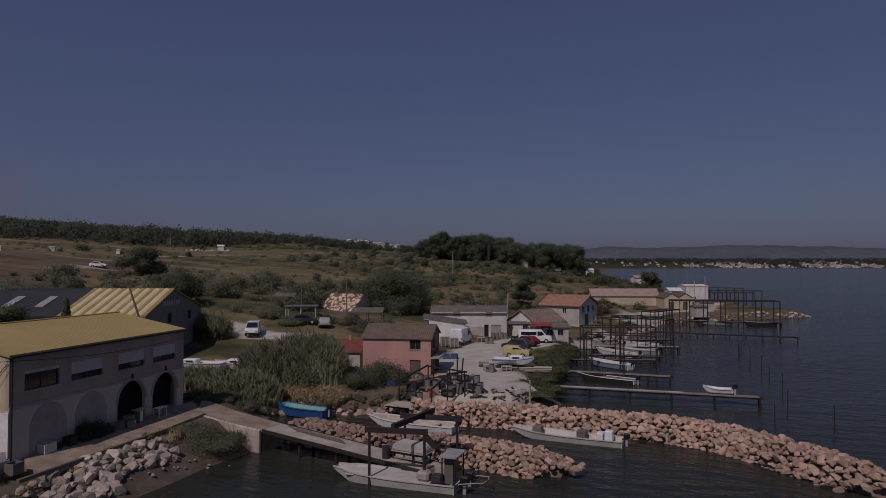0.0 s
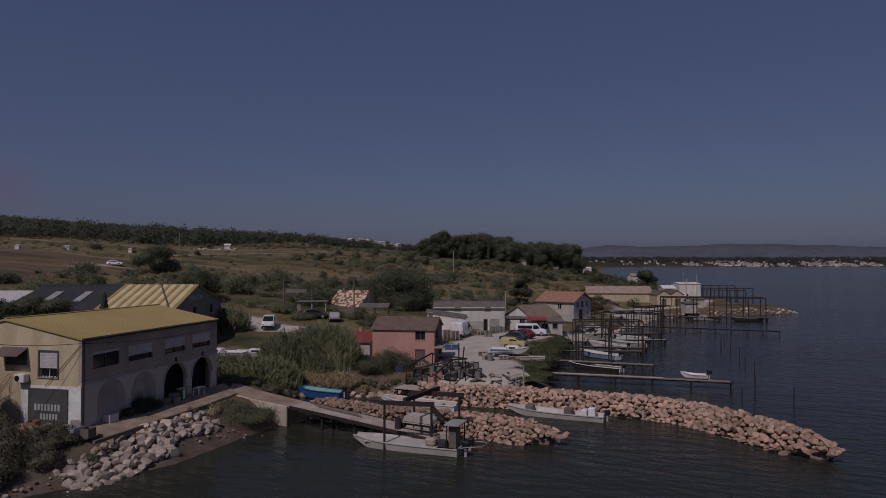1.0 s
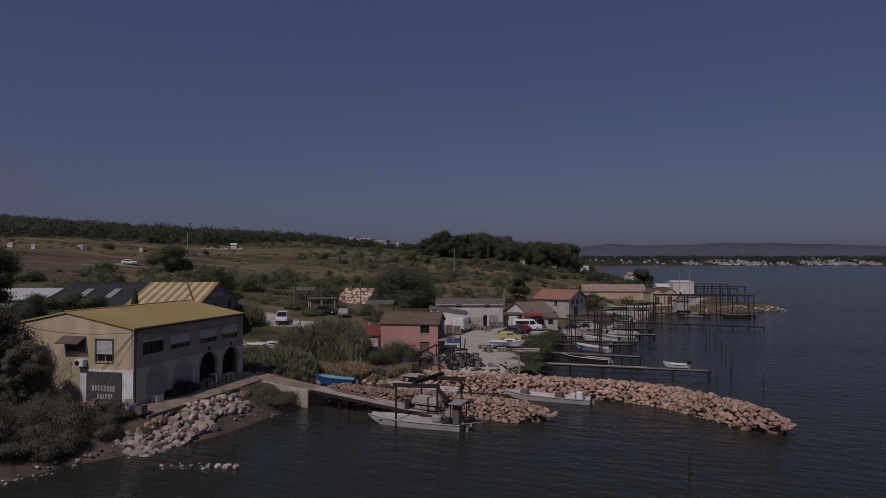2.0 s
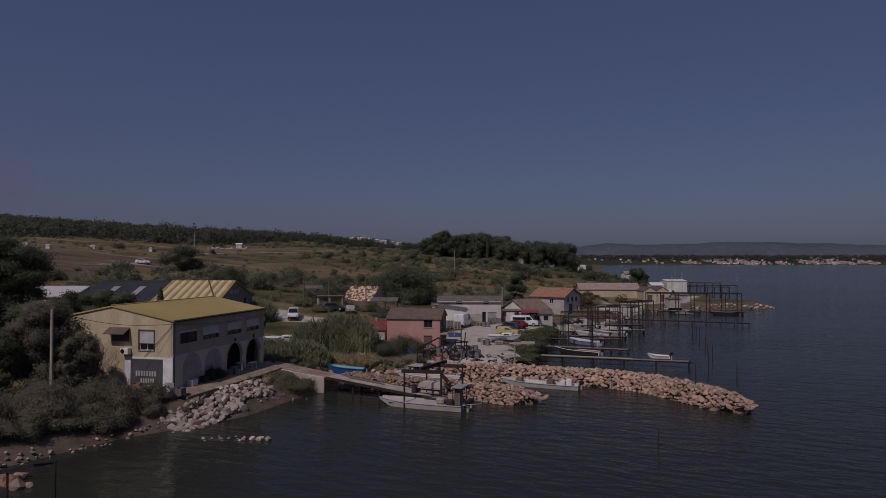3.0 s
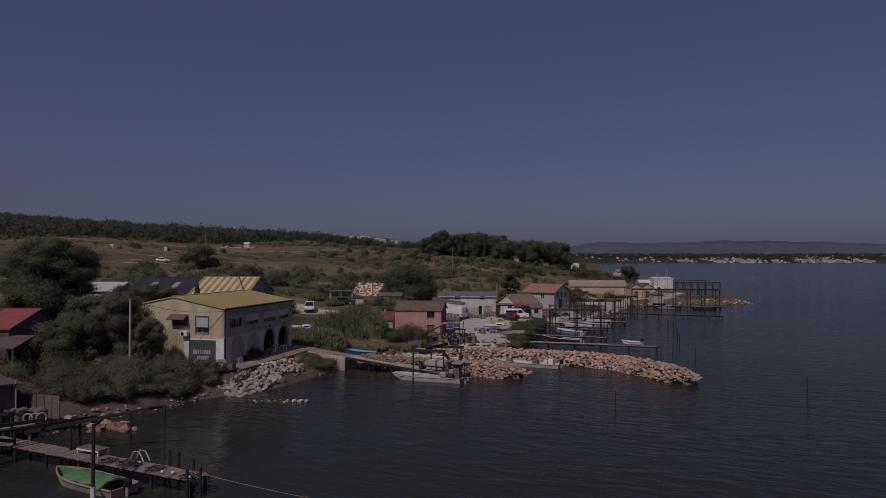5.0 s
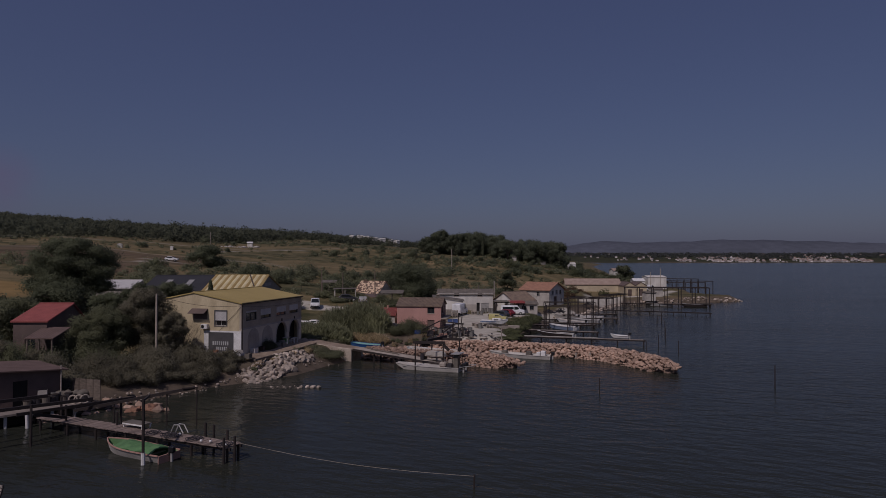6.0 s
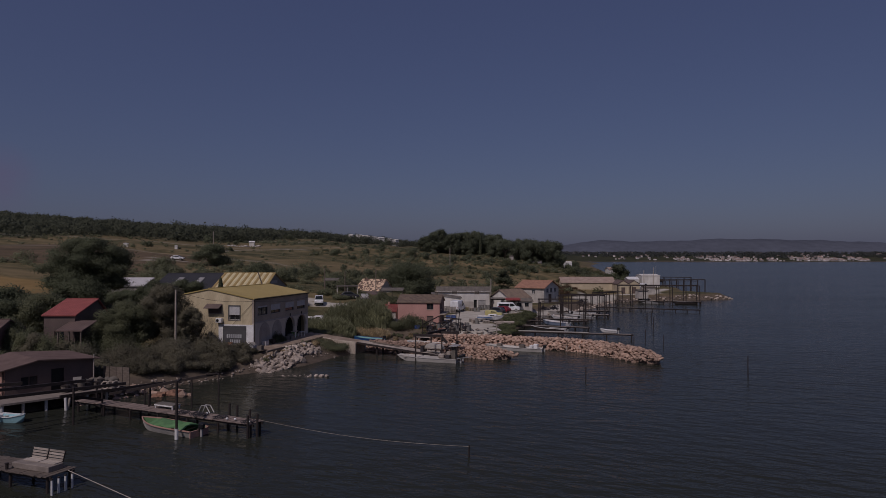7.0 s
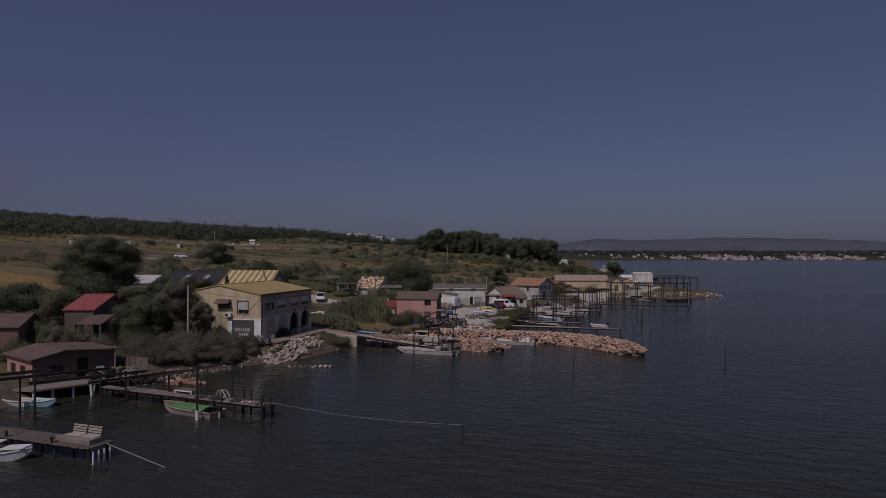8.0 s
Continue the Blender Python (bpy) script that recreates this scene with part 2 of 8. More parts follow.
def tube(bm, a, b, r0, r1=None, n=8, caps=True):
    """A round bar from a to b."""
    a, b = Vector(a), Vector(b)
    r1 = r0 if r1 is None else r1
    d = (b - a).normalized()
    u = d.orthogonal().normalized()
    w = d.cross(u)
    rings = []
    for p, r in ((a, r0), (b, r1)):
        rings.append([bm.verts.new(p + r * (math.cos(k * math.tau / n) * u + math.sin(k * math.tau / n) * w)) for k in range(n)])
    for k in range(n):
        bm.faces.new((rings[0][k], rings[0][(k + 1) % n], rings[1][(k + 1) % n], rings[1][k]))
    if caps:
        bm.faces.new(rings[0][::-1])
        bm.faces.new(rings[1])
    return bm


def polytube(bm, pts, r, n=6):
    """One bent round bar through several points."""
    rings = []
    for i, p in enumerate(pts):
        d = (pts[min(i + 1, len(pts) - 1)] - pts[max(i - 1, 0)]).normalized()
        u = d.cross(Vector((0.31, 0.2, 1))).normalized()
        w = d.cross(u)
        rings.append([bm.verts.new(p + r * (math.cos(k * math.tau / n) * u + math.sin(k * math.tau / n) * w)) for k in range(n)])
    for a, b in zip(rings, rings[1:]):
        for k in range(n):
            bm.faces.new((a[k], a[(k + 1) % n], b[(k + 1) % n], b[k]))
    bm.faces.new(rings[0][::-1])
    bm.faces.new(rings[-1])
    return bm


def beam(bm, a, b, w, h):
    """A square bar from a to b, w wide and h high."""
    a, b = Vector(a), Vector(b)
    d = b - a
    q = d.to_track_quat("X", "Z").to_matrix().to_4x4()
    return box(bm, 0, d.length, -w / 2, w / 2, -h / 2, h / 2, Matrix.Translation(a) @ q)


def tubem(a, b, r0, r1=None, n=8):
    return tube(bmesh.new(), a, b, r0, r1, n)


def beamm(a, b, w, h):
    return beam(bmesh.new(), a, b, w, h)


def prism(bm, outline, y0, y1, m=None):
    """The outline of (x, z) points, swept from y0 to y1."""
    m = m or Matrix()
    lo = [bm.verts.new(m @ Vector((x, y0, z))) for x, z in outline]
    hi = [bm.verts.new(m @ Vector((x, y1, z))) for x, z in outline]
    bm.faces.new(lo)
    bm.faces.new(hi[::-1])
    k = len(outline)
    for i in range(k):
        bm.faces.new((lo[i], hi[i], hi[(i + 1) % k], lo[(i + 1) % k]))
    return bm


def wall_mesh(length, z0, z1, th, holes=(), top=None):
    """A wall along +x whose outer face is y = 0. holes: (x0, x1, lo, hi, arched). top: a list of (x, z) above z1 for a gable."""
    bm = bmesh.new()
    xs = sorted({0, length, *(v for h in holes for v in h[:2])})
    zs = sorted({z0, z1, *(v for h in holes for v in h[2:4])})
    for i in range(len(xs) - 1):
        for j in range(len(zs) - 1):
            cx, cz = (xs[i] + xs[i + 1]) / 2, (zs[j] + zs[j + 1]) / 2
            if not any(h[0] < cx < h[1] and h[2] < cz < h[3] for h in holes):
                box(bm, xs[i], xs[i + 1], 0, th, zs[j], zs[j + 1])
    for x0, x1, lo, hi, *arch in holes:
        if arch and arch[0]:
            r, cx = (x1 - x0) / 2, (x0 + x1) / 2
            for side in (-1, 1):
                pts = [(cx + side * r, hi)] + [(cx + side * r * math.cos(a), hi - r + r * math.sin(a)) for a in [k * math.pi / 16 for k in range(9)]]
                prism(bm, pts if side < 0 else pts[::-1], 0, th)
    if top:
        prism(bm, [(0, z1), (length, z1), *top], 0, th)
    bmesh.ops.remove_doubles(bm, verts=bm.verts, dist=0.0005)
    bmesh.ops.recalc_face_normals(bm, faces=bm.faces)
    return bm


def roof_mesh(x0, x1, ya, za, yb, zb, th=0.12, pitch=0.25, depth=0.035, cols=None):
    """A ribbed roof slope from the eave (ya, za) to the ridge (yb, zb), ribs running up the slope. cols: a function of the rib's number that gives its material slot."""
    bm = bmesh.new()
    n = max(2, int((x1 - x0) / pitch))
    prof = []
    for i in range(n):
        a = x0 + (x1 - x0) * i / n
        p = (x1 - x0) / n
        prof += [(a, 0.0, i), (a + 0.28 * p, depth, i), (a + 0.62 * p, depth, i), (a + 0.9 * p, 0.0, i)]
    prof.append((x1, 0.0, n - 1))
    lo = [bm.verts.new((x, ya, za + d)) for x, d, _ in prof]
    hi = [bm.verts.new((x, yb, zb + d)) for x, d, _ in prof]
    for i in range(len(prof) - 1):
        f = bm.faces.new((lo[i], lo[i + 1], hi[i + 1], hi[i]))
        if cols:
            f.material_index = cols(prof[i][2])
    c = [bm.verts.new((x, y, z - th)) for x, y, z in ((x0, ya, za), (x1, ya, za), (x1, yb, zb), (x0, yb, zb))]
    bm.faces.new(c[::-1])
    bm.faces.new((c[0], c[1], *lo[::-1]))
    bm.faces.new((c[2], c[3], *hi))
    bm.faces.new((c[1], c[2], hi[-1], lo[-1]))
    bm.faces.new((c[3], c[0], lo[0], hi[0]))
    bmesh.ops.recalc_face_normals(bm, faces=bm.faces)
    return bm


def window(parent, wall_m, x0, x1, z0, z1, depth=0.12, frame_mat=None, bars=1, name="window"):
    """A framed window set into a hole of a wall. wall_m: the wall's pose."""
    frame_mat = frame_mat or M_WHITEPAINT
    w = part(name, None or boxm(x0, x1, depth + 0.03, depth + 0.06, z0, z1), M_GLASS, parent, "", wall_m)
    bm = bmesh.new()
    t = 0.07
    for a, b, c, d in ((x0, x1, z0, z0 + t), (x0, x1, z1 - t, z1), (x0, x0 + t, z0 + t, z1 - t), (x1 - t, x1, z0 + t, z1 - t)):
        box(bm, a, b, depth - 0.02, depth + 0.028, c, d)
    for k in range(bars):
        cx = x0 + (x1 - x0) * (k + 1) / (bars + 1)
        box(bm, cx - 0.03, cx + 0.03, depth - 0.015, depth + 0.028, z0 + t, z1 - t)
    part("frame", bm, frame_mat, w)
    part("sill", boxm(x0 - 0.06, x1 + 0.06, -0.06, depth - 0.025, z0 - 0.06, z0 + 0.02), M_CONCRETE, w)
    return w


def house(name, label, category, x, y, rz, L, W, z0, eave, ridge, wall_mat, roof_mat, holes=None, mats=None, over=0.25, pitch=0.25, depth=0.035, ridge_at=0.5, group="", hip=False, cols=None, base=0.6):
    """A gabled house. Its front wall runs along its x axis, facing its -y; the gables are its two ends. holes: by wall, 'front', 'back', 'start', 'end'."""
    holes, mats = holes or {}, mats or {}
    h = thing(name, label, category, pose(x, y, z0, 0, 0, rz), group)
    e, r, ry = eave - z0, ridge - z0, W * ridge_at
    th = 0.25
    poses = {
        "front": pose(0, 0, 0),
        "end": pose(L, th, 0, 0, 0, 90),
        "back": pose(L, W, 0, 0, 0, 180),
        "start": pose(0, W - th, 0, 0, 0, -90),
    }
    gl = W - 2 * th
    for side, m in poses.items():
        if side in ("front", "back"):
            bm = wall_mesh(L, -base, e, th, holes.get(side, ()))
        else:
            ra = ry - th if side == "end" else gl - (ry - th)
            bm = wall_mesh(gl, -base, e, th, holes.get(side, ()), [(gl, e + 0.02), (ra, r - 0.02), (0, e + 0.02)])
        part("wall", bm, mats.get(side, wall_mat), h, "", m)
    for (ya, za), (yb, zb) in (((-over, e - over * (r - e) / ry), (ry, r)), ((W + over, e - over * (r - e) / (W - ry)), (ry, r))):
        part("roof", roof_mesh(-over, L + over, ya, za + 0.14, yb, zb + 0.14, 0.13, pitch, depth, cols), roof_mat, h)
    part("ridge_cap", boxm(-over, L + over, ry - 0.12, ry + 0.12, r + 0.12, r + 0.21, 0.03), roof_mat if not isinstance(roof_mat, (list, tuple)) else roof_mat[0], h)
    part("floor", boxm(th, L - th, th, W - th, -base, 0.02), M_CONCRETE, h)
    return h, poses


# ---- land, water, distance ----
COAST = [(-75, -420), (-52, -100), (-46, -40), (-44, -10), (-41, 6), (-36, 15), (-31, 21), (-27.5, 27), (-25.5, 30.3), (-22.6, 32.9), (-18.3, 37.4), (-16.8, 41.2), (-15.6, 44.6), (-14.0, 47.2), (-13.4, 53), (-15.5, 58),
         (-14.3, 60), (-10, 61.3), (-7, 62), (-3, 60), (-1, 58.2), (5, 57.6), (9, 58.6), (11.8, 64), (11.6, 71.5), (13.5, 80), (18.5, 90), (22, 104), (33, 122), (42, 136), (52.5, 157), (70, 162), (82, 165), (97, 172),
         (98, 178), (90, 192), (97, 215), (94, 245), (107, 300), (163, 600), (314, 1300), (500, 2000), (620, 2800), (900, 2950), (1500, 3000), (2600, 2980), (4990, 2900)]
LAND = COAST + [(4990, 4990), (-4990, 4990), (-4990, -420)]


def coast_distance(P):
    """How far points lie inland (negative: out on the water)."""
    P = np.asarray(P, float)
    best, inside = np.full(len(P), 1e9), np.zeros(len(P), bool)
    n = len(LAND)
    for i in range(n):
        a, b = np.array(LAND[i], float), np.array(LAND[(i + 1) % n], float)
        if i < len(COAST) - 1:
            d = b - a
            t = np.clip(((P - a) @ d) / (d @ d), 0, 1)
            best = np.minimum(best, np.hypot(*(P - a - t[:, None] * d).T))
        cross = (a[1] > P[:, 1]) != (b[1] > P[:, 1])
        with np.errstate(divide="ignore", invalid="ignore"):
            xi = a[0] + (P[:, 1] - a[1]) * (b[0] - a[0]) / (b[1] - a[1])
        inside ^= cross & (P[:, 0] < xi)
    return np.where(inside, best, -best)


def smooth(v, a, b):
    t = np.clip((v - a) / (b - a), 0, 1)
    return t * t * (3 - 2 * t)


def waves(x, y, s, seed):
    """Cheap smooth unevenness."""
    r = np.random.RandomState(seed)
    out = 0
    for k in range(6):
        a, ph = r.uniform(0, math.tau), r.uniform(0, math.tau)
        w = s * (1.0 + 0.6 * k)
        out = out + np.sin((x * math.cos(a) + y * math.sin(a)) * math.tau / w * 1.7 + ph) / (1 + 0.5 * k)
    return out / 3


def land_height(x, y):
    x, y = np.atleast_1d(np.asarray(x, float)), np.atleast_1d(np.asarray(y, float))
    s = coast_distance(np.stack([x, y], 1))
    z = np.where(s < 0, np.maximum(-1.6, 0.55 * s), np.minimum(0.55 * s, 1.75))
    lft = smooth(-x / (np.abs(y) + 1), 0.05, 0.55)
    top = (66 - 4 * lft) * (1 - 0.35 * smooth(y, 2300, 2900))
    in_ = np.minimum(np.maximum(0, s - 14), 420)
    up = 0.114 * np.maximum(0, s - 14) + 0.00017 * in_ ** 2 * (1 - lft)
    up = top * (1 - np.exp(-up / top * 1.08))
    z = z + up
    z = z + 0.5 * np.exp(-(((x + 27) / 8) ** 2 + ((y - 46) / 10) ** 2))
    z = z + 5.6 * np.exp(-(((x - 25) / 60) ** 2 + ((y - 300) / 70) ** 2)) * (s > 0)
    z = z + 2.6 * np.exp(-(((x - 39) / 7) ** 2 + ((y - 152) / 9) ** 2)) * smooth(s, 3, 9)
    z = z + 56 * np.clip((-x - 215) / 850, 0, 1.1) * smooth(y, 850, 1600)
    far = np.clip(s / 120, 0, 1)
    z = z + far * (waves(x, y, 160, 3) * 1.6 + waves(x, y, 45, 4) * 0.5)
    z = z + np.clip((s - 6) / 10, 0, 1) * waves(x, y, 11, 6) * 0.12
    return z


def steps(*spans):
    """Grid lines: (start, stop, step) spans end to end."""
    out = []
    for a, b, d in spans:
        out += list(np.arange(a, b, d))
    return np.array(out + [spans[-1][1]], float)


YARD = [((4, 60), (8, 65), 2.2), ((5, 66), (8, 71), 2.0), ((2.5, 59), (2.5, 66), 3.2), ((2.5, 66), (4, 80), 3.6), ((4, 80), (8, 94), 5.0), ((8, 94), (14, 102), 5.0), ((14, 102), (24, 106), 2.6), ((24, 106), (31, 121), 2.0), ((-20, 90), (-28, 91), 2.4), ((-28, 95), (-60, 105), 1.8), ((4, 96), (-4, 99), 3.0),
        ((40, 141), (52, 162), 3.0), ((52, 162), (72, 175), 2.0), ((72, 178), (84, 200), 2.0)]
TRACKS = [((-260, 210), (-90, 232), 2.2), ((-90, 232), (-30, 262), 1.4), ((-150, 168), (-60, 180), 1.6), ((-60, 180), (-20, 130), 1.0), ((-240, 330), (-60, 330), 1.5), ((-400, 300), (-240, 330), 2.0)]

GRAVEL = [((-88, 206), (-80, 231), 0.9), ((-80, 231), (-58, 240), 0.9), ((-86, 150), (-74, 149), 1.2), ((-80, 148), (-84, 138), 0.9), ((-22, 128), (-14, 118), 0.7)]


def near_lines(x, y, lines):
    P, out = np.stack([x, y], 1), np.full(len(x), -9.0)
    for a, b, w in lines:
        a, d = np.array(a, float), np.array(b, float) - np.array(a, float)
        t = np.clip(((P - a) @ d) / (d @ d), 0, 1)
        out = np.maximum(out, w - np.hypot(*(P - a - t[:, None] * d).T))
    return out


def ground_material():
    m = bpy.data.materials.new("earth_and_dry_grass")
    m.use_nodes = True
    n, ln = m.node_tree.nodes, m.node_tree.links
    bsdf = n["Principled BSDF"]
    bsdf.inputs["Roughness"].default_value, bsdf.inputs["Specular IOR Level"].default_value = 0.95, 0.1
    tc = n.new("ShaderNodeTexCoord")

    def tex(scale, detail=6.0, rough=0.6, stretch=None):
        t = n.new("ShaderNodeTexNoise")
        t.inputs["Scale"].default_value, t.inputs["Detail"].default_value, t.inputs["Roughness"].default_value = scale, detail, rough
        if stretch:
            mp = n.new("ShaderNodeMapping")
            mp.inputs["Scale"].default_value = stretch
            ln.new(tc.outputs["Object"], mp.inputs["Vector"])
            ln.new(mp.outputs["Vector"], t.inputs["Vector"])
        else:
            ln.new(tc.outputs["Object"], t.inputs["Vector"])
        return t.outputs["Fac"]

    def ramp(fac, *stops):
        r = n.new("ShaderNodeValToRGB")
        while len(r.color_ramp.elements) < len(stops):
            r.color_ramp.elements.new(0.5)
        for e, (p, c) in zip(r.color_ramp.elements, stops):
            e.position, e.color = p, (*c, 1)
        ln.new(fac, r.inputs["Fac"])
        return r.outputs["Color"]

    def mix(fac, a, b):
        x = n.new("ShaderNodeMix")
        x.data_type = "RGBA"
        ln.new(fac, x.inputs["Factor"])
        ln.new(a, x.inputs["A"])
        ln.new(b, x.inputs["B"])
        return x.outputs["Result"]

    grass = ramp(tex(0.022, 9, 0.62, (0.7, 3.2, 1)), (0.34, (0.08, 0.078, 0.043)), (0.45, (0.13, 0.11, 0.06)), (0.56, (0.18, 0.141, 0.076)), (0.7, (0.235, 0.176, 0.1)))
    fine = ramp(tex(0.16, 9, 0.7), (0.4, (0.5, 0.56, 0.5)), (0.6, (1.22, 1.17, 1.15)))
    mul = n.new("ShaderNodeMix")
    mul.data_type, mul.blend_type = "RGBA", "MULTIPLY"
    mul.inputs["Factor"].default_value = 1.0
    ln.new(grass, mul.inputs["A"])
    ln.new(fine, mul.inputs["B"])
    dirt = ramp(tex(0.5, 8), (0.3, (0.40, 0.36, 0.30)), (0.7, (0.56, 0.515, 0.44)))
    shore = ramp(tex(0.8, 8), (0.3, (0.085, 0.066, 0.05)), (0.7, (0.165, 0.128, 0.097)))
    wood = ramp(tex(0.03, 6), (0.3, (0.020, 0.026, 0.016)), (0.7, (0.045, 0.05, 0.03)))
    stubble = ramp(tex(0.25, 8), (0.3, (0.22, 0.145, 0.06)), (0.7, (0.29, 0.195, 0.085)))
    earth = ramp(tex(0.09, 9, 0.65, (0.6, 2.6, 1)), (0.38, (0.078, 0.056, 0.04)), (0.52, (0.118, 0.079, 0.055)), (0.66, (0.168, 0.118, 0.084)))
    straw = ramp(tex(0.12, 8, 0.6, (0.4, 2.0, 1)), (0.38, (0.13, 0.103, 0.055)), (0.62, (0.225, 0.17, 0.092)))
    out = mul.outputs["Result"]
    for name, colour in (("straw", straw), ("earth", earth), ("ochre", stubble), ("wood", wood), ("shore", shore), ("dirt", dirt)):
        at = n.new("ShaderNodeAttribute")
        at.attribute_name = name
        out = mix(at.outputs["Fac"], out, colour)
    ln.new(out, bsdf.inputs["Base Color"])
    b = n.new("ShaderNodeBump")
    b.inputs["Strength"].default_value, b.inputs["Distance"].default_value = 0.6, 0.12
    ln.new(tex(1.7, 8, 0.7), b.inputs["Height"])
    ln.new(b.outputs["Normal"], bsdf.inputs["Normal"])
    return m


def make_ground():
    gx = steps((-4990, -1200, 380), (-1200, -400, 50), (-400, -90, 8), (-90, -55, 2.5), (-55, 35, 0.75), (35, 110, 1.6), (110, 400, 14), (400, 1400, 70), (1400, 3200, 120), (3200, 4990, 300))
    gy = steps((-420, -60, 45), (-60, 0, 3), (0, 125, 0.75), (125, 260, 2.2), (260, 520, 7), (520, 1000, 22), (1000, 2600, 110), (2600, 4200, 70), (4200, 4990, 130))
    X, Y = np.meshgrid(gx, gy)
    x, y = X.ravel(), Y.ravel()
    z = land_height(x, y)
    s = coast_distance(np.stack([x, y], 1))
    me = bpy.data.meshes.new("ground")
    nx, ny = len(gx), len(gy)
    i = np.arange(nx * ny).reshape(ny, nx)
    q = np.stack([i[:-1, :-1], i[:-1, 1:], i[1:, 1:], i[1:, :-1]], -1).reshape(-1, 4)
    # far out on the water the bed is left away
    keep = (s[q] > -12).any(1)
    q = q[keep]
    used = np.unique(q)
    back = np.full(nx * ny, -1)
    back[used] = np.arange(len(used))
    me.from_pydata(np.stack([x, y, z], 1)[used].tolist(), [], back[q].tolist())
    xu, yu, su = x[used], y[used], s[used]
    wob = waves(xu, yu, 3.1, 8) * 0.7
    dirt = np.maximum(smooth(near_lines(xu, yu, YARD) + wob, -0.3, 0.5), smooth(near_lines(xu, yu, TRACKS) + wob * 0.5, -0.4, 0.6) * 0.22)
    dirt = np.maximum(dirt, smooth(near_lines(xu, yu, GRAVEL) + wob * 0.5, -0.4, 0.6) * 0.6)
    bank = 1 - smooth(su + wob, 2.0, 4.5)
    ridge = smooth(su + waves(xu, yu, 120, 9) * 30, 190, 250) * 0.95
    ridge = np.maximum(ridge, smooth(yu, 2300, 2600) * 0.85)
    ochre = smooth(xu + wob * 3, -150, -142) * (1 - smooth(xu + wob * 3, -74, -68)) * smooth(yu + wob * 2, 60, 64) * (1 - smooth(yu + wob * 1.2, 83, 86))
    # the ploughed red field on the slope, and the straw-coloured strips between the scrub
    wide = waves(xu, yu, 34, 17) * 9
    earth = smooth(xu + wide, -150, -138) * (1 - smooth(xu + wide * 0.6, -76, -66)) * smooth(yu + wide * 0.5, 108, 118) * (1 - smooth(yu + wide * 0.5, 172, 182))
    straw = np.zeros_like(xu)
    for y0, y1, x0, x1 in ((89, 98, -160, -72), (164, 186, -30, 75), (158, 192, -60, -20), (244, 262, -60, 5), (192, 206, -190, -90), (226, 262, -240, -70)):
        straw = np.maximum(straw, smooth(yu + wide * 0.6, y0 - 4, y0 + 4) * (1 - smooth(yu + wide * 0.6, y1 - 4, y1 + 4)) * smooth(xu + wide, x0 - 8, x0 + 8) * (1 - smooth(xu + wide, x1 - 8, x1 + 8)))
    for name, v in (("earth", earth * (0.65 + 0.3 * waves(xu, yu, 17, 19))), ("straw", straw * 0.85), ("dirt", dirt), ("shore", bank), ("wood", ridge), ("ochre", ochre)):
        a = me.attributes.new(name, "FLOAT", "POINT")
        a.data.foreach_set("value", np.asarray(v, np.float32))
    me.materials.append(ground_material())
    for p in me.polygons:
        p.use_smooth = True
    ob = new("ground", me)
    return tagged(ob, "dry grassy slope with dirt yard and earth banks above the shore", "ground", kind="structure")


make_ground()


